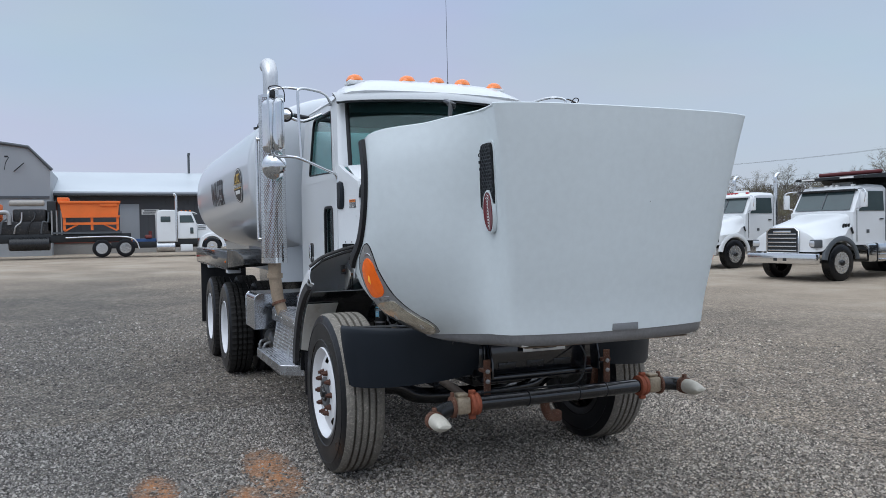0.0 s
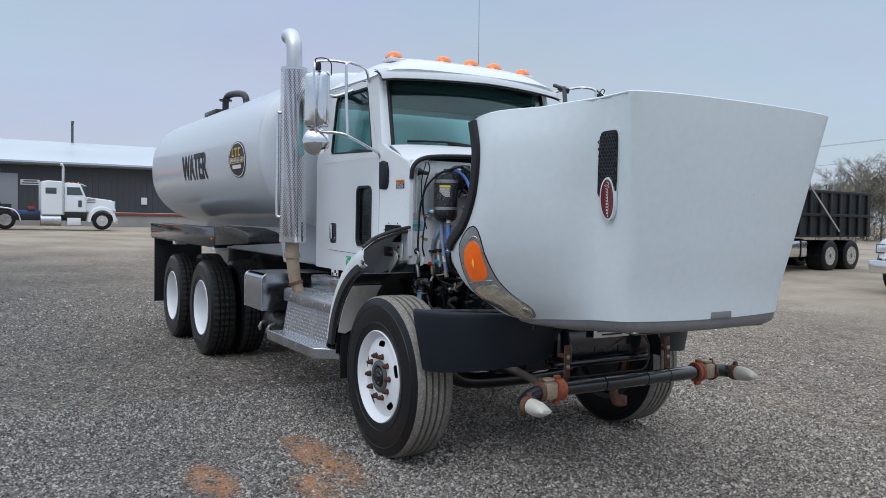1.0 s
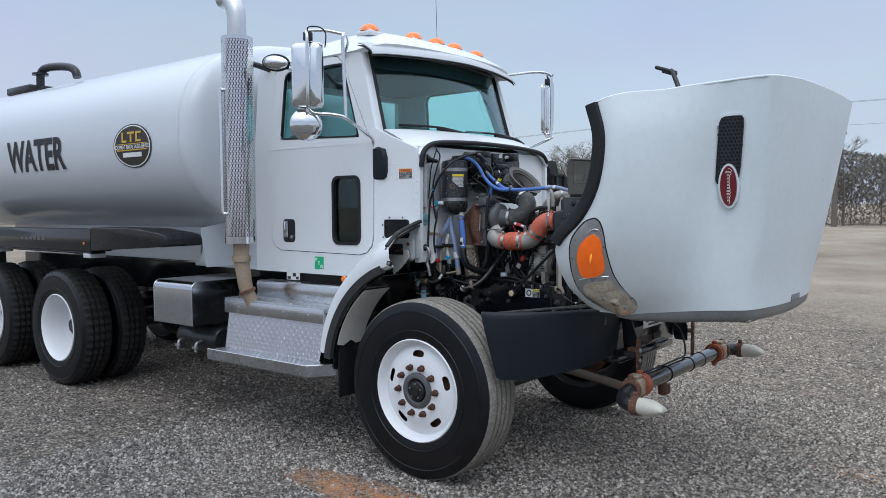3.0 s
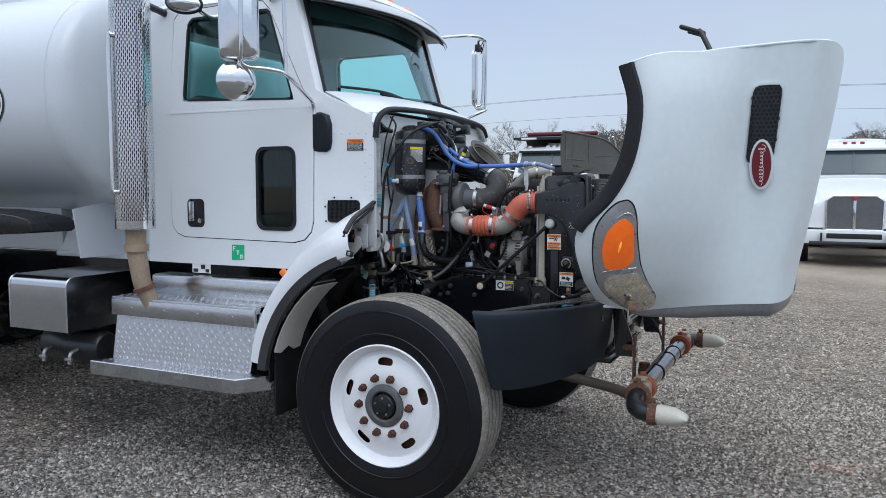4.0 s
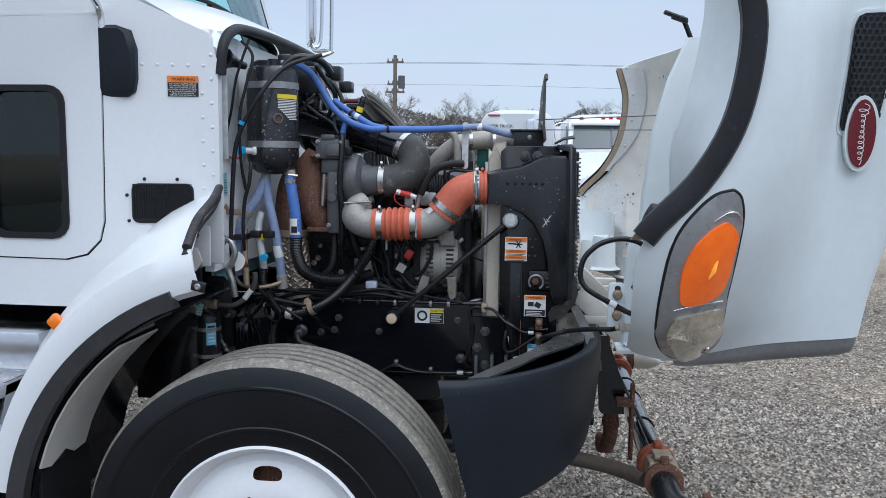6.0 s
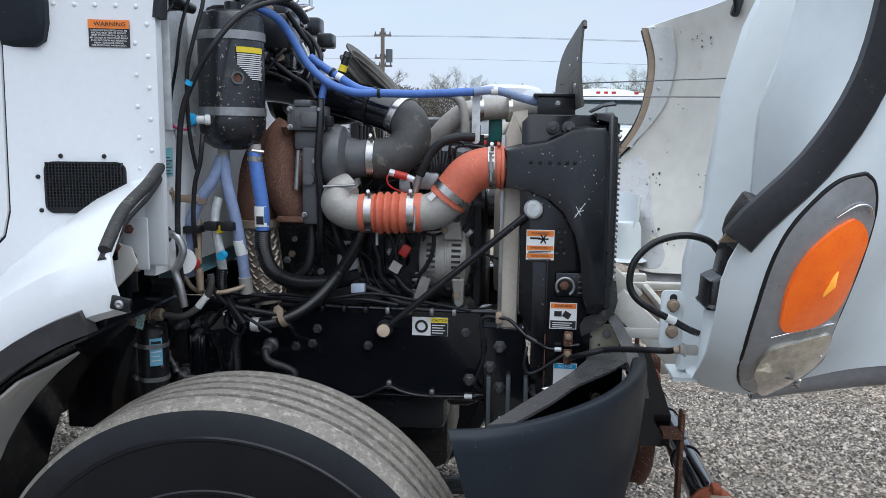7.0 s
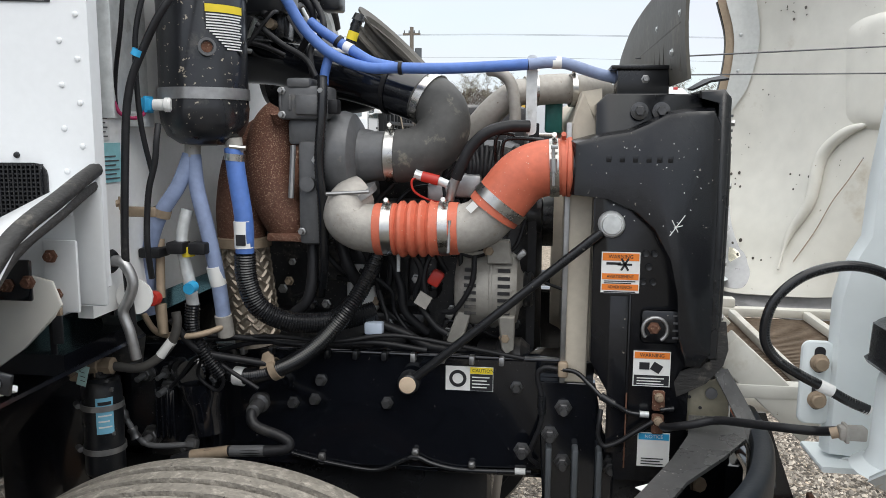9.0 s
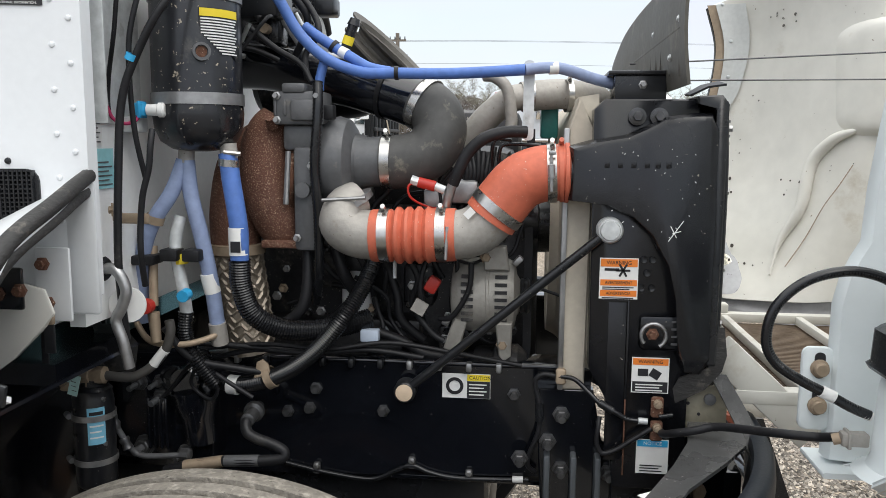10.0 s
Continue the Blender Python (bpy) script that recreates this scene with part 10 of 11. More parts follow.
st_.links.new(pale_y_.outputs[0], dm_.inputs[0])
st_.links.new(rp.outputs[0], dm_.inputs[6])
st_.links.new(dm_.outputs[2], st_.nodes["Principled BSDF"].inputs["Base Color"])
st_.nodes["Principled BSDF"].inputs["Roughness"].default_value = 1.0
st_.nodes["Principled BSDF"].inputs["Specular IOR Level"].default_value = 0.15
me.materials.append(stone_mat)
tagged(new("gravel", me), "loose crushed grey stones on the yard", "gravel", kind="stuff")


# ---- other trucks in the yard ----
REDL = mat("red_lens", (0.42, 0.02, 0.02), 0.3, var=0.1, coat=0.4)
BGLASS = mat("dark_far_glass", (0.05, 0.075, 0.08), 0.08, var=0.1, coat=0.5)
BGBLACK = mat("far_black_paint", (0.010, 0.012, 0.014), 0.5, var=0.25, scale=3, bump=0.05, dirt=(0.05, 0.047, 0.042), dirt_amt=0.12, dirt_scale=3)
HEADLAMP = mat("far_clear_headlamp", (0.62, 0.64, 0.66), 0.12, 0.5, var=0.2, scale=9, bump=0.05, coat=0.8)
GRILLE = mat("grey_grille_mesh", (0.14, 0.145, 0.15), 0.4, 0.4, var=0.15, scale=12, bump=0.1)

FARRIM = mat("polished_far_rim", (0.66, 0.68, 0.70), 0.25, 0.9, var=0.1, scale=9, bump=0.03)


def disc_wheel(parent, x, y, r=0.52, w=0.30, rim=None, dual=False):
    """A wheel whose outer face looks to the side of y."""
    s = 1 if y > 0 else -1
    hub = part("wheel", M().lathe([(0.001, 0.02), (0.07, 0.02), (0.09, -0.02), (0.13, -0.05)], (x, y - s * 0.03, r), (0, s, 0), 16), SATIN, parent)
    part("tyre", M().lathe([(0.30, -w * (2.1 if dual else 1)), (r - 0.06, -w * (2.1 if dual else 1)), (r, -w * (2.1 if dual else 1) + 0.03), (r, -0.03), (r - 0.05, 0.0), (0.31, -0.01)], (x, y, r), (0, s, 0), 32, False), TYRE, hub)
    d = -0.16 if dual else -0.035
    part("rim", M().lathe([(0.31, -0.01), (0.295, -0.03), (0.27, d), (0.10, d + 0.02), (0.001, d + 0.03)], (x, y, r), (0, s, 0), 28), rim or FARRIM, hub)
    for k in range(10):
        a = 2 * math.pi * k / 10
        part("hand_hole", M().lathe([(0.034, 0), (0.031, 0.004)], (x + 0.215 * math.cos(a), y + s * (d + 0.007), r + 0.215 * math.sin(a)), (0, s, 0), 8), BGBLACK, hub)
    part("hub_flange", M().lathe([(0.155, 0), (0.15, 0.006), (0.10, 0.008)], (x, y + s * (d + 0.014), r), (0, s, 0), 16), DARKCAST, hub)
    part("hub_cover", M().lathe([(0.085, 0), (0.085, 0.03), (0.06, 0.07), (0.001, 0.08)], (x, y + s * (d + 0.02), r), (0, s, 0), 16), SATIN, hub)
    return hub


def yard_truck(label, body, grille="bars", paint=None, stacks=False, rim=None, sleeper=False, group="trucks in the yard"):
    """A conventional truck: bumper at x = 0, nose towards +x."""
    W = paint or WHITE
    t = thing("dump_truck" if body == "dump" else "tank_truck" if body == "tank" else "truck", label, "truck", group=group)
    rows = []
    for x, wt, zt, wsh, zs, zb in ((-0.09, 0.52, 1.47, 0.80, 1.22, 0.84), (-0.13, 0.55, 1.52, 1.02, 1.24, 0.84), (-0.30, 0.58, 1.57, 1.12, 1.28, 0.86), (-0.50, 0.62, 1.62, 1.15, 1.31, 1.0), (-0.80, 0.66, 1.68, 1.15, 1.34, 1.10), (-1.25, 0.74, 1.78, 1.12, 1.40, 1.10), (-1.50, 0.80, 1.84, 1.02, 1.56, 1.0), (-1.76, 0.86, 1.92, 0.98, 1.66, 0.95)):
        half = [(wsh, zb), (wsh + 0.01, zs - 0.10), (wsh - 0.05, zs - 0.02), (wsh * 0.6 + wt * 0.4, zs * 0.75 + zt * 0.25), (wt + 0.07, zt - 0.09), (wt, zt - 0.02), (wt * 0.55, zt + 0.015)]
        rows.append([(x, -u, z) for u, z in half] + [(x, u, z) for u, z in reversed(half)])
    part("hood", M().ring(rows), W, t)
    for s in (-1, 1):
        g = []
        for k in range(13):
            a = radians(8 + 164 * k / 12)
            g.append([(-1.05 + (0.62 + dz) * math.cos(a), s * yy, 0.52 + (0.60 + dz) * math.sin(a)) for yy, dz in ((1.15, 0.0), (1.19, 0.02), (1.20, 0.07), (1.17, 0.15), (1.10, 0.17))])
        part("fender", M().slab(g, 0.02), W if grille != "bars" else GREY, t)
        part("headlamp", M().box(-0.34, -0.085, s * 0.90 - 0.20, s * 0.90 + 0.20, 0.98, 1.16, 0.04, (0, 0, -s * 16)), HEADLAMP, t)
        part("lamp_rim", M().box(-0.35, -0.10, s * 0.90 - 0.22, s * 0.90 + 0.22, 0.955, 1.185, 0.03, (0, 0, -s * 16)), GREY, t)
        part("door_handle", M().box(-3.02, -2.86, s * 1.05, s * 1.075, 1.72, 1.76, 0.006), BGBLACK, t)
        part("hood_latch", M().box(-1.70, -1.64, s * 1.02, s * 1.05, 1.32, 1.52, 0.01, (0, 25, 0)), BGBLACK, t)
        part("door_badge", M().box(-2.40, -2.28, s * 1.05, s * 1.056, 1.34, 1.44), GREY, t)
        disc_wheel(t, -1.05, s * 1.17, rim=rim)
        for x in (-5.7, -7.05):
            disc_wheel(t, x, s * 1.22, rim=rim, dual=True)
        part("side_window", M().prism([(-3.05, 1.98), (-1.95, 1.98), (-2.25, 2.55), (-3.0, 2.55)], "y", s * 1.045, s * 1.065), BGLASS, t)
        part("door_line", M().box(-3.14, -3.12, s * 1.05, s * 1.058, 1.1, 2.6).box(-1.86, -1.84, s * 1.05, s * 1.058, 1.1, 2.0), GREY, t)
        part("mirror_arm", M().tube([(-1.85, s * 1.04, 2.05), (-1.80, s * 1.30, 2.15), (-1.80, s * 1.34, 2.55), (-1.95, s * 1.04, 2.62)], 0.018, 8), CHROME, t)
        part("mirror_head", M().box(-1.86, -1.78, s * 1.30 - 0.10, s * 1.30 + 0.10, 2.08, 2.52, 0.03), W, t)
        if grille == "bars":
            ft = part("fuel_tank", M().box(-4.40, -2.24, s * 0.55, s * 1.16, 0.50, 1.04, 0.06), CHROME, t, "chrome square fuel tank")
            for x in (-4.0, -3.3, -2.6):
                part("tank_strap", M().box(x - 0.03, x + 0.03, s * 0.54, s * 1.175, 0.49, 1.05, 0.05), BGBLACK, ft)
            part("tank_step", M().box(-3.25, -2.65, s * 1.16, s * 1.22, 0.70, 0.73, 0.005).box(-3.25, -2.65, s * 1.16, s * 1.22, 0.55, 0.58, 0.005), ALU, ft)
        else:
            part("step_tank", M().lathe([(0.30, 0), (0.32, 0.02), (0.32, 1.2), (0.30, 1.22)], (-3.35, s * 0.90, 0.70), (1, 0, 0), 20), ALU, t)
            part("step", M().box(-3.2, -2.2, s * 0.85, s * 1.22, 0.45, 0.52, 0.01), ALU, t)
        if stacks:
            part("exhaust_stack", M().cyl((-3.35, s * 0.98, 1.2), (-3.35, s * 0.98, 3.1), 0.075, seg=14).tube([(-3.35, s * 0.98, 3.08), (-3.35, s * 0.98, 3.3), (-3.42, s * 0.98, 3.42), (-3.52, s * 0.98, 3.46)], 0.07, 12), CHROME, t)
        if grille == "bars":
            for k in range(3):
                part("hood_vent", M().box(-1.62 + 0.11 * k, -1.545 + 0.11 * k, s * 0.965, s * 1.0, 1.46, 1.62, 0.01, (-s * 20, 12, 0)), BGBLACK, t)
    cabm = M()
    rows = []
    for x, z in ((-1.70, 1.95), (-1.74, 1.98), (-2.05, 2.60), (-2.15, 2.70), (-2.5, 2.76), (-3.2, 2.74), (-3.25, 2.68)):
        rows.append([(x, s * w, zz) for s, w, zz in ((-1, 1.04, 1.0), (-1, 1.05, 1.9), (-1, 1.0 if z > 2.3 else 1.04, max(1.95, z - 0.10)), (-1, 0.90, z), (0, 0, z + 0.02), (1, 0.90, z), (1, 1.0 if z > 2.3 else 1.04, max(1.95, z - 0.10)), (1, 1.05, 1.9), (1, 1.04, 1.0))])
    part("cab", cabm.ring(rows), W, t)
    part("windshield", M().slab([[(-1.745 + 0.03, y, 2.02), (-2.045 + 0.03, y * 0.96, 2.56)] for y in (-0.92, -0.5, 0, 0.5, 0.92)], 0.01), BGLASS, t)
    part("windshield_bar", M().box(-1.90, -1.85, -0.02, 0.02, 2.02, 2.56, 0, (0, -29, 0)), GREY, t)
    part("visor", M().box(-2.06, -1.90, -0.95, 0.95, 2.56, 2.62, 0.015), W if grille != "bars" else SATIN, t)
    for y in (-0.7, -0.18, 0.0, 0.18, 0.7):
        part("roof_lamp", M().box(-2.26, -2.14, y - 0.05, y + 0.05, 2.70, 2.77, 0.02), PAPER if grille != "mesh" else REDL, t)
    part("roof_light_bar", M().box(-2.75, -2.60, -0.30, 0.30, 2.76, 2.86, 0.02), PAPER, t)
    gr = part("grille", M().prism([(-0.52, 0.80), (0.52, 0.80), (0.52, 1.42), (0.40, 1.50), (-0.40, 1.50), (-0.52, 1.42)], "x", -0.085, -0.05), GRILLE if grille == "mesh" else BGBLACK, t)
    if grille == "bars":
        for k in range(5):
            part("grille_bar", M().box(-0.052, -0.03, -0.48, 0.48, 0.86 + k * 0.115, 0.895 + k * 0.115, 0.004), CHROME, t)
        part("grille_badge", M().box(-0.045, -0.028, -0.30, 0.30, 1.375, 1.44, 0.004), CHROME, t)
    else:
        part("grille_spine", M().box(-0.06, -0.02, -0.03, 0.03, 0.80, 1.50, 0.01), CHROME, t)
    part("grille_frame", M().tube([(-0.055, y, z) for y, z in ((-0.54, 0.80), (0.54, 0.80), (0.54, 1.42), (0.41, 1.52), (-0.41, 1.52), (-0.54, 1.42), (-0.54, 0.80))], 0.025, 8, smooth=False), CHROME, t)
    part("bumper", M().box(-0.12, 0.06, -1.18, 1.18, 0.50, 0.80, 0.03), CHROME if grille == "bars" else W, t)
    if grille == "bars":
        for y in (-0.16, 0.16):
            part("bumper_slot", M().box(0.055, 0.066, y - 0.06, y + 0.06, 0.58, 0.66), BGBLACK, t)
    else:
        part("bumper_slot", M().box(0.055, 0.066, -0.52, 0.52, 0.62, 0.73, 0.004), BGBLACK, t)
        part("front_spray_bar", M().cyl((0.16, -0.85, 0.52), (0.16, 0.85, 0.52), 0.045, seg=12), BGBLACK, t)
        for y in (-0.62, 0.62):
            part("bar_hanger", M().box(0.06, 0.17, y - 0.02, y + 0.02, 0.50, 0.74, 0.005), BGBLACK, t)
        part("grille_crest", M().lathe([(0.05, 0), (0.045, 0.02), (0.001, 0.025)], (-0.03, 0, 1.47), (1, 0, 0), 14), REDL, t)
    part("chassis", M().box(-7.9, -0.2, -0.43, 0.43, 0.72, 1.0, 0.01), BGBLACK, t)
    part("cab_floor", M().box(-3.2, -1.2, -0.95, 0.95, 0.85, 1.02, 0.02), BGBLACK, t)
    if body == "dump":
        part("dump_body", M().prism([(-8.2, 1.15), (-3.55, 1.15), (-3.45, 2.60), (-8.2, 2.60)], "y", -1.22, 1.22), BGBLACK, t, "black ribbed dump body")
        part("body_rail", M().box(-8.2, -3.42, -1.28, 1.28, 2.58, 2.68, 0.02), BGBLACK, t)
        part("cab_shield", M().prism([(-2.05, 3.00), (-3.45, 3.12), (-3.85, 3.10), (-4.12, 2.62), (-3.95, 2.55), (-3.95, 1.15), (-3.50, 1.15), (-3.40, 2.80), (-3.20, 2.96), (-2.05, 2.93)], "y", -1.15, 1.15), BGBLACK, t, "black cab shield of the dump body")
        part("rolled_tarp", M().lathe([(0.02, 0), (0.06, 0.03), (0.06, 2.07), (0.02, 2.1)], (-3.0, -1.05, 3.14), (0, 1, 0), 12), mat("dull_red_tarp", (0.11, 0.02, 0.022), 0.7, var=0.2, scale=6), t, "rolled red tarp")
        for y in (-0.7, 0.6):
            part("shield_plate", M().box(-2.05, -2.03, y - 0.22, y + 0.22, 2.94, 2.99), PAPER, t)
        for s in (-1, 1):
            for k in range(8):
                x = -7.9 + k * 0.6
                part("body_rib", M().box(x - 0.05, x + 0.05, s * 1.22, s * 1.30, 1.2, 2.58, 0.015), BGBLACK, t)
            part("body_ledge", M().box(-8.2, -3.5, s * 1.22, s * 1.30, 1.82, 1.92, 0.015), BGBLACK, t)
            part("tarp_arm", M().tube([(-5.9, s * 1.36, 1.35), (-4.15, s * 1.36, 2.70), (-3.85, s * 1.30, 3.08)], 0.035, 8, smooth=False), CHROME, t)
    elif body == "tank":
        rows = []
        for x, f in ((-3.55, 0.02), (-3.53, 0.85), (-3.62, 0.97), (-3.75, 1.0), (-8.0, 1.0), (-8.13, 0.97), (-8.22, 0.85), (-8.24, 0.02)):
            rows.append([(x, 1.20 * f * math.copysign(abs(math.cos(a)) ** 0.5, math.cos(a)), 2.08 + 0.84 * f * math.copysign(abs(math.sin(a)) ** 0.5, math.sin(a))) for a in (2 * math.pi * k / 48 for k in range(48))])
        part("tank", M().ring(rows), TANKW, t, "white water tank")
        part("rear_bumper", M().box(-8.35, -8.2, -1.2, 1.2, 0.95, 1.25, 0.02), BGBLACK, t)
        part("spray_bar", M().cyl((-8.40, -1.1, 1.33), (-8.40, 1.1, 1.33), 0.05, seg=10), CHROME, t)
        part("rear_pump", M().box(-8.45, -8.24, -0.18, 0.12, 0.75, 1.15, 0.03).cyl((-8.36, 0.3, 0.9), (-8.36, 0.3, 1.35), 0.05, seg=10), SATIN, t)
        for s in (-1, 1):
            part("mud_flap", M().box(-8.30, -8.28, s * 0.55, s * 1.22, 0.30, 0.98), RUBBER, t)
            part("tail_lamp", M().box(-8.37, -8.34, s * 0.78 - 0.14, s * 0.78 + 0.14, 1.04, 1.18, 0.01), REDL, t)
        part("reflector", M().box(-8.26, -8.22, 0.55, 0.95, 2.72, 2.77, 0.01), REDL, t)
        turn = pose(-8.262, 0, 0, 0, 0, -90)
        words("tank_words", "WATER TRUCK", 0.13, pose(-8.262, 0.60, 2.40, 0, 0, -90), INK, t, 1.0, 0.004)
        words("tank_words", "5000 GAL.", 0.13, pose(-8.262, 0.60, 1.80, 0, 0, -90), INK, t, 1.0, 0.004)
        part("logo", M().ring([[(x, 0.60 + 0.30 * math.cos(a), 2.14 + 0.15 * math.sin(a)) for a in (2 * math.pi * k / 28 for k in range(28))] for x in (-8.25, -8.262)]), INK, t)
        part("logo_bar", M().box(-8.27, -8.262, 0.44, 0.76, 2.12, 2.21), GOLD, t)
        part("sight_gauge", M().box(-8.36, -8.25, -0.52, -0.30, 1.95, 2.62, 0.04), CHROME, t, "chrome sight gauge")
        part("rear_reflector", M().box(-8.36, -8.35, -1.1, 1.1, 0.86, 0.92), REDL, t)
        part("hatch", M().cyl((-5.6, 0, 2.75), (-5.6, 0, 2.88), 0.28, seg=18), SATIN, t)
    else:
        part("deck", M().box(-7.9, -3.6, -0.9, 0.9, 1.0, 1.08, 0.01), BGBLACK, t)
        if sleeper:
            part("sleeper", M().box(-4.7, -3.25, -1.05, 1.05, 1.0, 2.95, 0.10), W, t)
    return t


def park(t, x, y, deg, size=1.0):
    t.matrix_world = Matrix.Translation((x, y, ground_z(x, y) - 0.01)) @ Matrix.Rotation(radians(deg), 4, "Z") @ Matrix.Scale(size, 4)
    return t


park(yard_truck("white conventional truck with a black dump body and chrome bumper", "dump"), -11.75, 15.25, -90 + 4)
park(yard_truck("white truck with a black dump body parked in the row", "dump"), -4.75, 14.75, -88)
park(yard_truck("white tractor truck with tall chrome exhaust stacks", "deck", "mesh", stacks=True, sleeper=False), -17.7, 17.0, -86)
park(yard_truck("white truck with a grey mesh grille and white bumper", "tank", "mesh"), 2.62, 14.2, -90)
park(yard_truck("white water tank truck parked with its tail to the yard", "tank", "mesh"), 0.22, 35.2, 90, 1.14)
park(yard_truck("white truck with headlamps and a white bumper", "tank", "mesh"), 6.5, 14.1, -91)
park(yard_truck("white tank truck standing farther back in the row", "tank", "mesh"), 10.3, 30.0, -90)
park(yard_truck("white tank truck at the end of the row", "tank", "mesh"), 7.0, 41.0, 90)


# ---- sheds and machinery beside the road ----
METALD = mat("dark_grey_corrugated_wall", (0.075, 0.078, 0.085), 0.55, 0.2, var=0.15, scale=0.6, bump=0.05)
METALL = mat("grey_metal_cladding", (0.34, 0.36, 0.38), 0.5, 0.2, var=0.08, scale=0.5, bump=0.04)
ROOFW = mat("pale_metal_roof", (0.57, 0.61, 0.635), 0.4, 0.2, var=0.05, scale=0.3, bump=0.03)
CONC = mat("stained_concrete", (0.30, 0.29, 0.27), 0.8, var=0.25, scale=0.8, bump=0.1, dirt=(0.13, 0.12, 0.11), dirt_amt=0.25, dirt_scale=0.7)
OCH = mat("orange_machine_paint", (0.80, 0.17, 0.025), 0.5, var=0.12, scale=1.5, bump=0.03, dirt=(0.35, 0.12, 0.05), dirt_amt=0.2, dirt_scale=2)
g0 = 0.45
shed = thing("warehouse", "long dark warehouse with a pale metal roof and a loading dock", "building")
part("wall", M().box(-66, -55, -10.5, 34, g0 + 1.0, 4.55), METALD, shed)
rb = M()
for k in range(110):
    y = -10.4 + k * 0.4
    rb.box(-55.0, -54.95, y, y + 0.08, g0 + 1.02, 4.5)
part("wall_ribs", rb, METALD, shed, "wall cladding ribs", "stuff")
part("roof", M().prism([(-54.2, 4.62), (-54.2, 4.80), (-64, 6.88), (-74, 4.80), (-74, 4.62), (-64, 6.6)], "y", -8.5, 34.5), ROOFW, shed)
part("eave_gutter", M().box(-54.3, -54.0, -8.5, 34.5, 4.52, 4.68, 0.03), GREY, shed)
part("dock", M().box(-55, -53.4, -10.5, 34, 0.0, g0 + 0.85, 0.04), CONC, shed)
part("dock_edge", M().box(-53.5, -53.3, -10.5, 34, g0 + 0.80, g0 + 0.98, 0.02), mat("faded_red_dock_edge", (0.20, 0.06, 0.045), 0.7, var=0.2), shed)
for y0, y1 in ((-1.9, -0.6), (11.65, 13.2), (21.0, 24.0)):
    part("roller_door", M().box(-55.06, -54.93, y0, y1, g0 + 1.0, 3.95, 0.02), METALL, shed)
sign = part("wall_sign", M().box(-54.95, -54.9, -0.45, 0.72, 3.20, 3.56), PAPER, shed)
for z0, w in ((3.42, 0.40), (3.27, 0.50)):
    part("sign_bar", M().box(-54.89, -54.88, 0.13 - w, 0.13 + w, z0, z0 + 0.08), GREY, sign)
for y in (9.7, 7.2):
    part("wall_notice", M().box(-54.95, -54.9, y, y + 0.40, 2.05, 2.55), PAPER, shed)
part("vent_pipe", M().cyl((-64, 3.65, 6.6), (-64, 3.65, 8.5), 0.10, seg=10).box(-64.1, -63.6, 3.55, 3.75, 8.35, 8.55, 0.02), GREY, shed)
tall = thing("metal_shed", "tall grey metal clad shed beside the warehouse", "building")
part("wall", M().prism([(-30, 0), (-6.05, 0), (-6.05, 6.1), (-7.25, 7.42), (-16, 8.6), (-30, 6.0)], "x", -60, -51.5), METALL, tall)
part("roof_edge", M().tube([(-51.4, -5.9, 6.02), (-51.4, -7.25, 7.48), (-51.4, -16, 8.7)], 0.10, 6, smooth=False), GREY, tall)
part("wall_lamp", M().tube([(-51.3, -8.6, 6.0), (-51.0, -8.5, 6.4), (-50.9, -8.3, 6.75)], 0.02, 8).box(-51.1, -50.8, -8.55, -8.35, 6.75, 6.85, 0.03), BGBLACK, tall)
part("wall_bracket", M().tube([(-51.4, -8.1, 5.9), (-51.3, -7.5, 6.45)], 0.03, 6, smooth=False), BGBLACK, tall)
part("wall_band", M().box(-51.5, -51.42, -30, -6.1, 4.2, 4.35), GREY, tall)
rig = thing("drilling_rig_truck", "black machinery truck carrying an orange hopper", "truck", (-46, -3, g0))
part("chassis", M().box(-46.6, -44.9, -12.0, -1.4, 1.35, 1.85, 0.03), BGBLACK, rig)
hp = part("hopper", M().prism([(-5.05, 2.85), (-2.1, 2.85), (-2.0, 3.70), (-5.2, 3.70)], "x", -46.6, -44.8).box(-46.65, -44.7, -5.25, -1.95, 3.60, 3.74, 0.02), OCH, rig, "orange steel hopper")
part("hopper_flap", M().box(-46.5, -44.9, -5.3, -4.7, 3.70, 3.95, 0.03), OCH, hp)
part("hopper_panel", M().box(-44.82, -44.74, -3.05, -2.15, 3.42, 3.60, 0.01), OCH, hp)
for y in (-4.95, -3.5, -2.12):
    part("hopper_leg", M().box(-44.95, -44.8, y - 0.07, y + 0.07, 2.05, 2.9), OCH, rig)
for y in (-4.6, -2.5):
    part("hopper_brace", M().box(-44.93, -44.82, y - 0.4, y + 0.4, 2.15, 2.24, 0, (28 if y < -3 else -28, 0, 0)), OCH, rig)
part("hopper_rail", M().box(-44.9, -44.75, -5.0, -2.05, 2.36, 2.50), OCH, rig)
part("hopper_beam", M().box(-44.9, -44.72, -5.05, -2.0, 2.78, 2.90), OCH, rig)
part("engine_deck", M().box(-46.6, -45, -12.0, -5.5, 1.75, 2.6, 0.1), ENGD, rig)
part("engine_block", M().box(-46.4, -45.1, -7.6, -5.9, 2.55, 3.3, 0.12), ENGD, rig)
part("radiator_box", M().box(-46.5, -45.0, -5.85, -5.35, 2.0, 3.75, 0.05), BGBLACK, rig)
part("engine_cover", M().box(-46.4, -45.0, -11.5, -8.2, 2.55, 3.6, 0.08), OCH, rig)
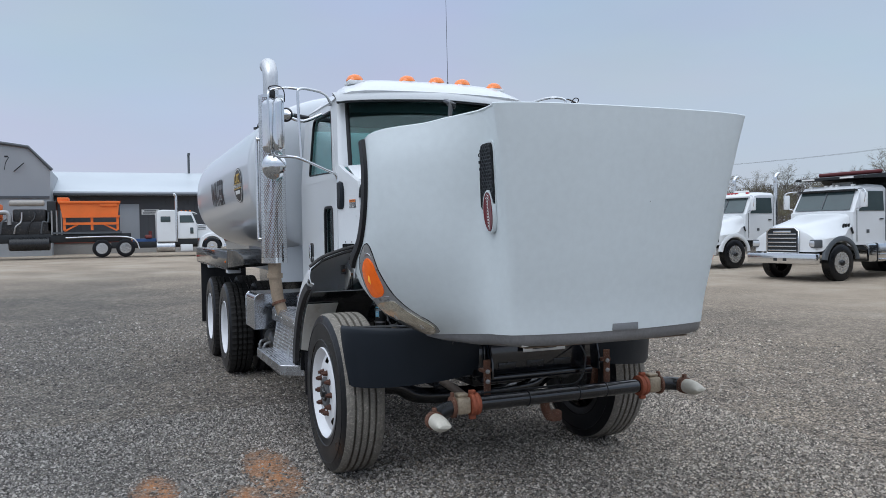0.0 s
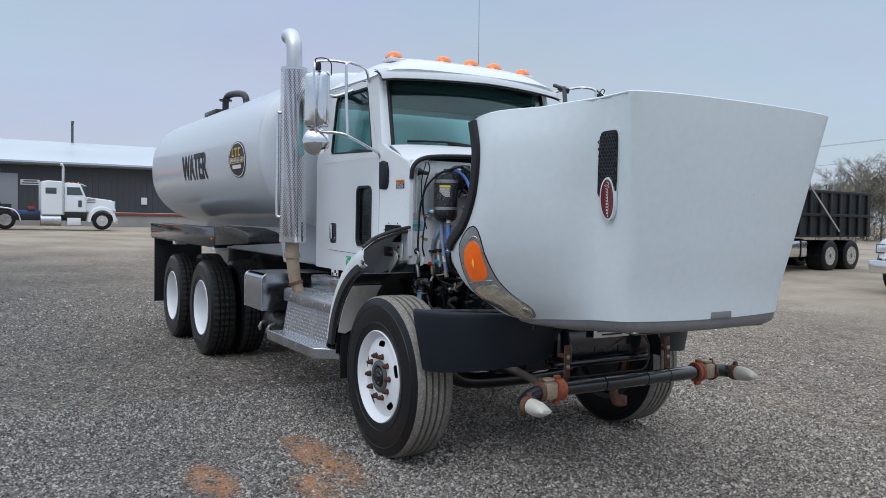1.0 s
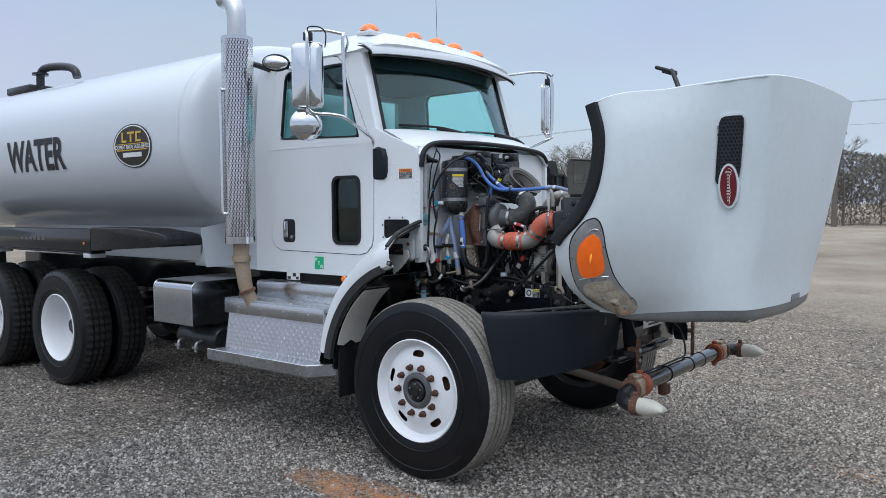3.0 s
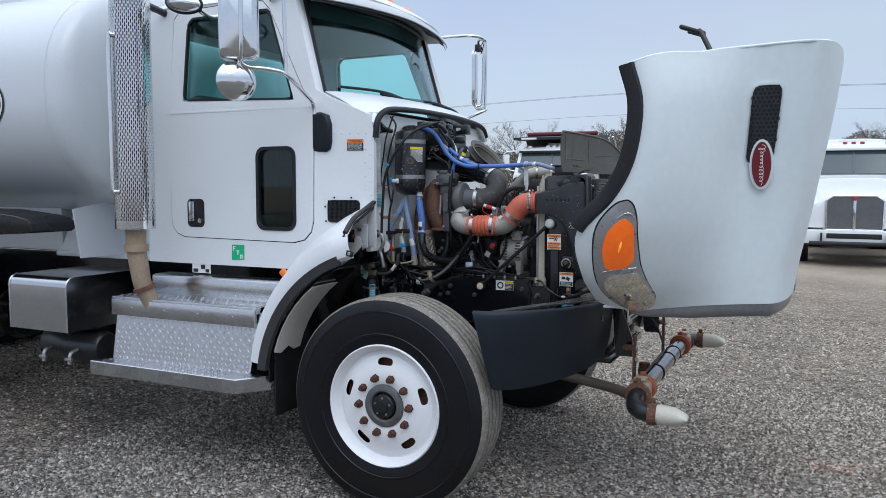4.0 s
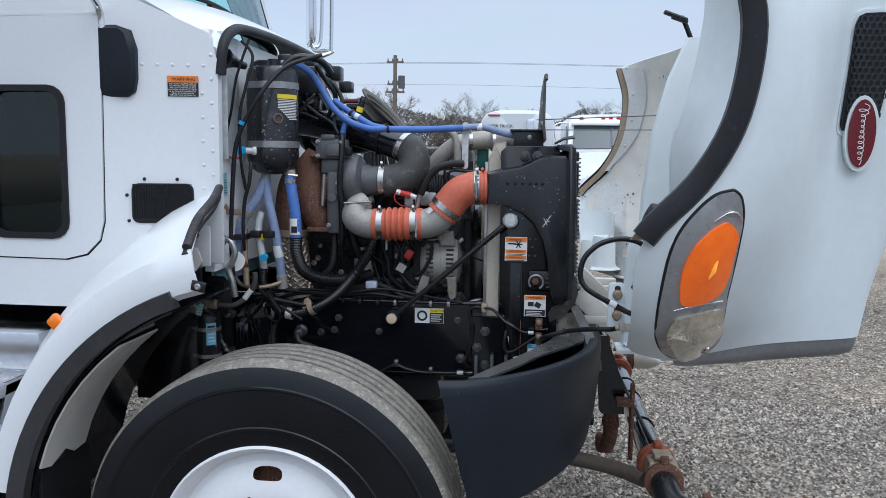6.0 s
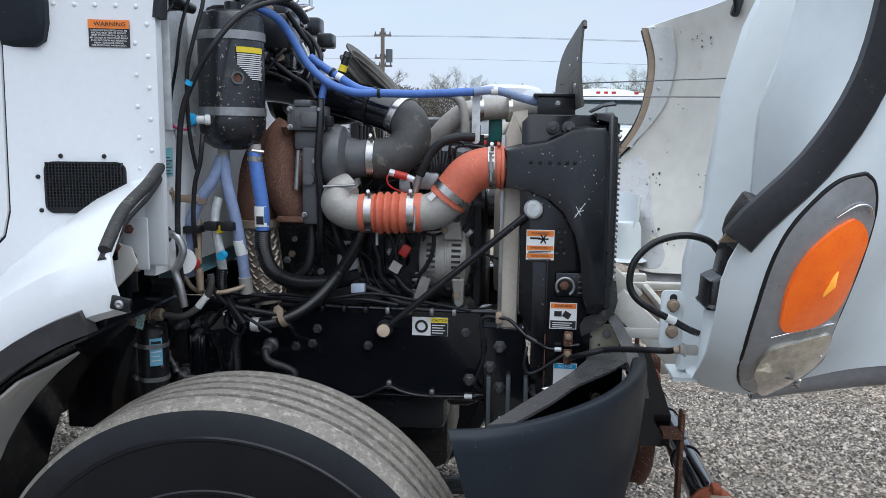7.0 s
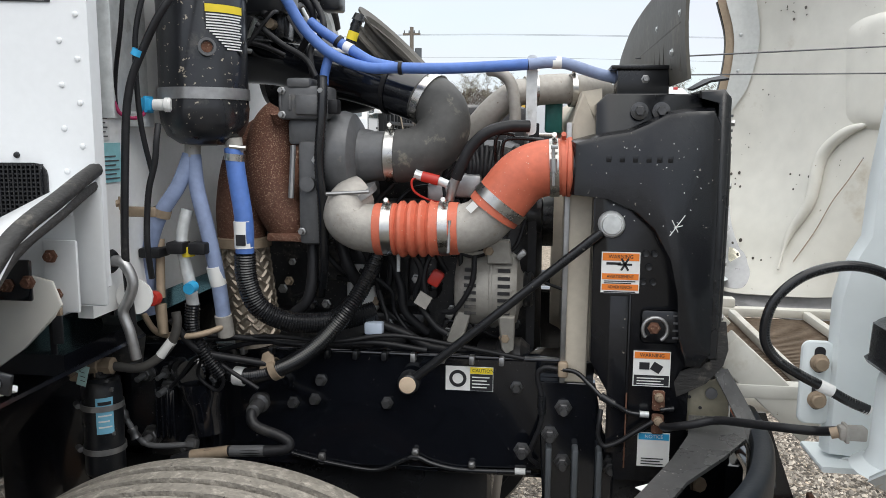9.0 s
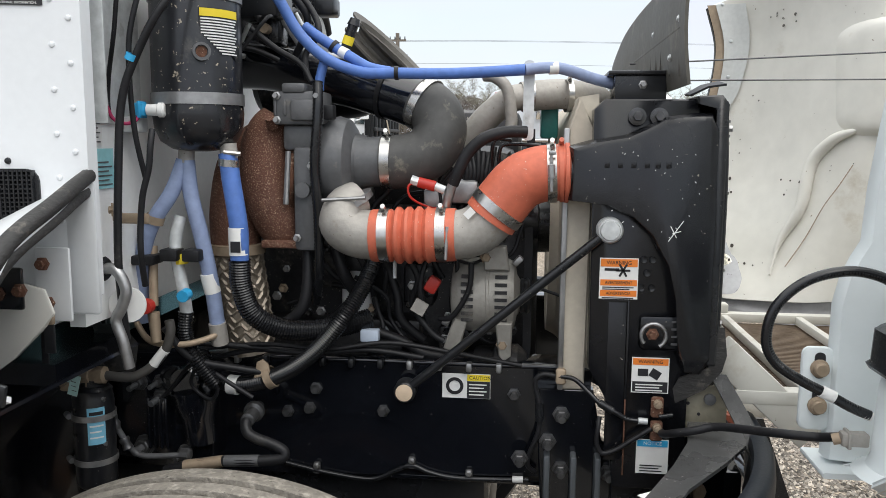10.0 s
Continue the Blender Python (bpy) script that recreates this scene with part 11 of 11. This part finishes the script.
part("silencer", M().lathe([(0.1, 0), (0.17, 0.08), (0.17, 1.75), (0.1, 1.8)], (-45.0, -7.75, 3.62), (0, 1, 0), 16), CASTGREY, rig)
part("fuel_tank", M().lathe([(0.30, 0), (0.38, 0.05), (0.38, 2.05), (0.3, 2.1)], (-44.9, -7.8, 1.30), (0, 1, 0), 18), SATIN, rig)
for k in range(9):
    yy = -11.6 + k * 0.68
    part("engine_pipe", M().tube([(-44.85, yy, 1.9), (-44.8, yy + 0.1, 2.3 + 0.12 * (k % 3)), (-44.9, yy + 0.35, 2.55 + 0.2 * (k % 2)), (-45.0, yy + 0.4, 3.1)], 0.05, 6), (STEEL, SATIN, GREY)[k % 3], rig)
part("frame_pipe", M().tube([(-44.9, -8.2, 3.1), (-44.9, -7.9, 3.1), (-44.9, -7.75, 2.9), (-44.9, -7.75, 2.4)], 0.13, 10), STEEL, rig)
for y in (-5.6, -5.35, -5.1):
    part("rig_post", M().cyl((-44.9, y, 1.8), (-44.9, y, 3.2), 0.05, seg=8), STEEL, rig)
part("deck_edge", M().box(-44.9, -44.78, -5.6, -1.9, 1.84, 1.95), GREY, rig)
for y in (-3.0, -1.72):
    hw = part("wheel", M().lathe([(0.30, -0.6), (0.46, -0.6), (0.52, -0.56), (0.52, -0.03), (0.46, 0.0), (0.32, -0.02)], (-44.7, y, g0 + 0.52), (1, 0, 0), 28, False), TYRE, rig)
    part("rim", M().lathe([(0.32, -0.02), (0.28, -0.12), (0.10, -0.10), (0.001, -0.06)], (-44.7, y, g0 + 0.52), (1, 0, 0), 24), CHROME, hw)
part("mud_guard", M().tube([(-44.7, -4.9, 1.62), (-44.7, -2.6, 1.66), (-44.7, -1.5, 1.58), (-44.7, -1.1, 1.30), (-44.7, -0.98, 0.9)], 0.05, 6), CHROME, rig)
part("blue_frame", M().box(-46, -44.9, -1.3, 0.0, 1.0, 1.5, 0.03), mat("blue_frame_paint", (0.02, 0.07, 0.20), 0.5, var=0.2), rig)
part("winch", M().box(-45.8, -44.8, -0.62, -0.22, 1.5, 1.72, 0.08).cyl((-45.5, -0.3, 1.6), (-45.5, -0.3, 1.95), 0.10, seg=12), mat("faded_red_winch_paint", (0.16, 0.035, 0.03), 0.6, var=0.3, scale=4))
tagged(bpy.data.objects["winch"], "red winch standing behind the tractor cab", "machine")


def side_tractor():
    """Long-nosed sleeper tractor, nose towards +y, its flank towards the yard."""
    t = thing("tractor_truck", "white sleeper tractor with a tall chrome exhaust stack", "truck", (-45.5, 2, g0), "trucks in the yard")
    X0, X1 = -46.4, -44.4
    part("sleeper", M().prism([(0.04, 1.28), (0.04, 3.02), (0.12, 3.16), (0.35, 3.20), (1.18, 3.18), (1.18, 1.28)], "x", X0, X1, 0.05), WHITE, t)
    part("sleeper_window", M().box(X1 - 0.02, X1 + 0.012, 0.24, 0.80, 2.46, 2.80, 0.03), BGLASS, t)
    part("cab", M().prism([(1.18, 1.45), (1.18, 3.05), (1.35, 3.12), (1.95, 3.08), (2.10, 2.98), (2.32, 2.35), (2.32, 1.45)], "x", X0 + 0.05, X1 - 0.05, 0.04), WHITE, t)
    part("side_window", M().prism([(1.33, 2.42), (2.16, 2.42), (2.00, 2.86), (1.33, 2.86)], "x", X1 - 0.06, X1 - 0.035), BGLASS, t)
    part("windshield", M().prism([(2.14, 2.42), (2.34, 2.40), (2.12, 2.98), (2.06, 2.98)], "x", X0 + 0.2, X1 - 0.06), BGLASS, t)
    part("lower_window", M().box(X1 - 0.055, X1 - 0.035, 1.92, 2.10, 1.75, 2.12, 0.03), BGLASS, t)
    part("visor", M().prism([(2.05, 3.03), (2.34, 2.93), (2.36, 2.96), (2.07, 3.09)], "x", X0 + 0.1, X1 - 0.08), WHITE, t)
    part("hood", M().prism([(2.32, 1.45), (2.32, 2.34), (3.70, 2.18), (3.84, 2.10), (3.90, 1.30), (2.9, 1.45)], "x", X0 + 0.35, X1 - 0.30, 0.05), WHITE, t)
    arch = []
    for k in range(13):
        a = radians(-5 + 190 * k / 12)
        arch.append([(xx, 3.18 + (0.60 + d) * math.cos(a), g0 + 0.52 + (0.62 + d) * math.sin(a)) for xx, d in ((X1 - 0.02, 0.0), (X1 - 0.03, 0.14), (X1 - 0.35, 0.22))])
    part("fender", M().slab(arch, 0.02), WHITE, t)
    part("grille", M().box(X0 + 0.5, X1 - 0.45, 3.86, 3.95, 1.05, 2.12, 0.02), CHROME, t)
    part("bumper", M().box(X0, X1, 3.88, 4.02, 0.78, 1.10, 0.03), CHROME, t)
    part("headlamp", M().box(X1 - 0.30, X1 - 0.05, 3.74, 3.92, 1.46, 1.66, 0.03), HEADLAMP, t)
    part("exhaust_stack", M().cyl((X1 - 0.05, 1.14, 1.3), (X1 - 0.05, 1.14, 3.85), 0.085, seg=14).tube([(X1 - 0.05, 1.14, 3.83), (X1 - 0.05, 1.13, 3.98), (X1 - 0.05, 1.08, 4.10), (X1 - 0.05, 1.0, 4.13)], 0.07, 12), CHROME, t)
    part("fuel_tank", M().lathe([(0.28, 0), (0.31, 0.02), (0.31, 1.05), (0.28, 1.07)], (X1 - 0.25, -0.02, 0.98), (0, 1, 0), 20), ALU, t)
    part("tool_box", M().box(X1 - 0.6, X1 - 0.03, 1.35, 2.05, 0.72, 1.12, 0.03), WHITE, t)
    part("chassis", M().box(X0 + 0.5, X1 - 0.4, -2.5, 3.8, 0.95, 1.32, 0.02), BGBLACK, t)
    part("cab_skirt", M().box(X0 + 0.1, X1 - 0.1, 1.1, 2.35, 1.10, 1.46, 0.02), BGBLACK, t)
    for k in range(3):
        part("cab_vent", M().box(X1 - 0.33, X1 - 0.28, 2.40 + 0.02 * k, 2.85, 2.0 + 0.10 * k, 2.04 + 0.10 * k), GREY, t)
    hw = part("wheel", M().lathe([(0.28, -0.3), (0.46, -0.3), (0.52, -0.26), (0.52, -0.03), (0.46, 0.0), (0.31, -0.02)], (X1, 3.18, g0 + 0.52), (1, 0, 0), 28, False), TYRE, t)
    part("rim", M().lathe([(0.31, -0.02), (0.27, -0.10), (0.12, -0.06), (0.10, -0.01), (0.001, 0.0)], (X1, 3.18, g0 + 0.52), (1, 0, 0), 24), CHROME, hw)
    for y in (1.5, 1.75, 2.0):
        part("roof_lamp", M().box(-45.4, -45.2, y - 0.04, y + 0.04, 3.10, 3.19, 0.02), AMBER, t)
    return t


side_tractor()


# ---- utility pole ----
WOOD = mat("grey_weathered_pole", (0.15, 0.13, 0.11), 0.9, var=0.25, scale=6, bump=0.2)
pole = thing("utility_pole", "weathered wooden utility pole with crossarms and wires", "pole")
PX, PY = -8.1, 48.0
gp = ground_z(PX, PY)
part("post", M().cyl((PX, PY, gp), (PX, PY, gp + 8.0), 0.17, 0.12, 12), WOOD, pole)
for z, w in ((7.5, 0.55), (6.1, 0.50), (5.6, 0.62)):
    part("crossarm", M().box(PX - w, PX + w, PY - 0.08, PY + 0.04, gp + z, gp + z + 0.12), WOOD, pole)
    for u in (-0.85, -0.3, 0.3, 0.85):
        part("insulator", M().cyl((PX + u * w, PY, gp + z + 0.12), (PX + u * w, PY, gp + z + 0.30), 0.05, 0.03, 8), GREY, pole)
part("transformer", M().cyl((PX + 0.42, PY, gp + 5.9), (PX + 0.42, PY, gp + 6.7), 0.22, seg=14), GREY, pole)
for z in (7.55, 7.50, 6.15):
    part("wire", M().tube([(PX - 60, PY + 4, gp + z + 0.2), (PX - 30, PY + 2, gp + z - 0.6), (PX, PY, gp + z), (PX + 30, PY - 1, gp + z - 0.6), (PX + 60, PY - 2, gp + z + 0.1)], 0.008, 4), GREY, pole)


# ---- bare trees and brush ----
BARK = mat("grey_bark", (0.14, 0.13, 0.115), 0.9, var=0.25, scale=3, bump=0.2)
TWIG = mat("bare_twigs", (0.15, 0.132, 0.112), 0.9, var=0.3, scale=0.5, bump=0)
BUD = mat("early_spring_buds", (0.20, 0.19, 0.11), 0.9, var=0.35, scale=0.4, bump=0)


def bare_tree(seed, h):
    r = random.Random(seed)
    wood, twig, bud = M(), M(), M()

    def grow(p, d, length, rad, level):
        n = 4
        pts_ = [p]
        for k in range(n):
            d = (d + Vector((r.uniform(-1, 1), r.uniform(-1, 1), r.uniform(-0.4, 0.9))) * (0.16 if level else 0.07)).normalized()
            pts_.append(pts_[-1] + d * length / n)
        if level < 3:
            (wood if level < 2 else twig).tube(pts_, lambda t: rad * (1 - 0.62 * t), 6 if level < 2 else 4, smooth=False, cap=False)
        else:
            a, b, c = pts_[0], pts_[2], pts_[-1]
            sd = d.orthogonal().normalized() * 0.009
            twig.add([a - sd, a + sd, b + sd * 0.8, c, b - sd * 0.8], [(0, 1, 2, 4), (4, 2, 3)])
            for q in (b, c):
                for _ in range(4):
                    o = q + Vector((r.uniform(-1, 1), r.uniform(-1, 1), r.uniform(-1, 1))) * 0.09
                    e, f = Vector((r.uniform(-1, 1), r.uniform(-1, 1), r.uniform(-1, 1))) * 0.025, Vector((r.uniform(-1, 1), r.uniform(-1, 1), r.uniform(-1, 1))) * 0.035
                    bud.add([o - e, o + f, o + e], [(0, 1, 2)])
            return
        kids = (9, 8, 8)[level]
        for k in range(kids):
            f = (0.35 if level == 0 else 0.25) + (0.65 if level == 0 else 0.75) * (k + r.random()) / kids
            i = min(n - 1, int(f * n))
            q = pts_[i].lerp(pts_[i + 1], f * n - i)
            a = r.uniform(0, 6.28)
            out = Vector((math.cos(a), math.sin(a), 0))
            dd = (d * 0.75 + out * r.uniform(0.55, 1.0)).normalized()
            grow(q, dd, length * r.uniform(0.38, 0.62) * (1.1 - 0.35 * f), rad * 0.5 * (1.15 - 0.6 * f), level + 1)

    grow(Vector((0, 0, -0.1)), Vector((0, 0, 1)), h * 0.72, h * 0.011, 0)
    t = thing("tree", "bare grey tree with fine twigs and first buds", "tree", group="trees behind the yard")
    part("trunk", wood, BARK, t)
    part("crown", twig, TWIG, t)
    part("foliage", bud, BUD, t, "", "stuff")
    return t


kinds = [bare_tree(11 + k, hh) for k, hh in enumerate((5.0, 6.0, 4.4, 6.6, 3.9))]
rt = random.Random(8)
spots_ = []
for k in range(190):
    x = -72 + k * 0.72 + rt.uniform(-0.9, 0.9)
    y = 50 + rt.uniform(-3.5, 8) + (0.10 * max(0, -x - 20))
    spots_.append((x, y))
for i, (x, y) in enumerate(spots_):
    s_c = rt.uniform(0.72, 1.08)
    m = Matrix.Translation((x, y, ground_z(x, y) - 0.1)) @ Matrix.Rotation(rt.uniform(0, 6.28), 4, "Z") @ Matrix.Scale(s_c, 4)
    if i < len(kinds):
        kinds[i].matrix_world = m
    else:
        q = copy_thing(kinds[i % len(kinds)], Matrix())
        q.matrix_basis = m
BRUSH = mat("winter_brush", (0.110, 0.092, 0.074), 0.95, var=0.5, scale=0.35, bump=0)
br = M()
for k in range(215000):
    x, y = rt.uniform(-78, 70), 49.5 + rt.gammavariate(2.0, 1.6)
    y += 0.10 * max(0, -x - 20)
    top = 4.4 + 1.7 * noise.noise(Vector((x * 0.13, 3.1, 0))) + 0.9 * noise.noise(Vector((x * 0.6, 1.1, 0)))
    z = ground_z(x, y) + top * rt.random() ** 0.8
    c = Vector((x, y, z))
    a = Vector((rt.uniform(-1, 1), rt.uniform(-0.4, 0.4), rt.uniform(-0.2, 1.2))).normalized() * rt.uniform(0.08, 0.28)
    b = Vector((rt.uniform(-1, 1), rt.uniform(-0.4, 0.4), rt.uniform(-0.6, 0.6))).normalized() * rt.uniform(0.010, 0.038)
    br.add([c - a, c + b, c + a, c - b], [(0, 1, 2, 3)])
bme = bpy.data.meshes.new("brush")
bme.from_pydata(br.v, [], br.f)
bme.materials.append(BRUSH)
tagged(new("brush", bme), "dense brown winter brush along the yard edge", "brush", kind="stuff")
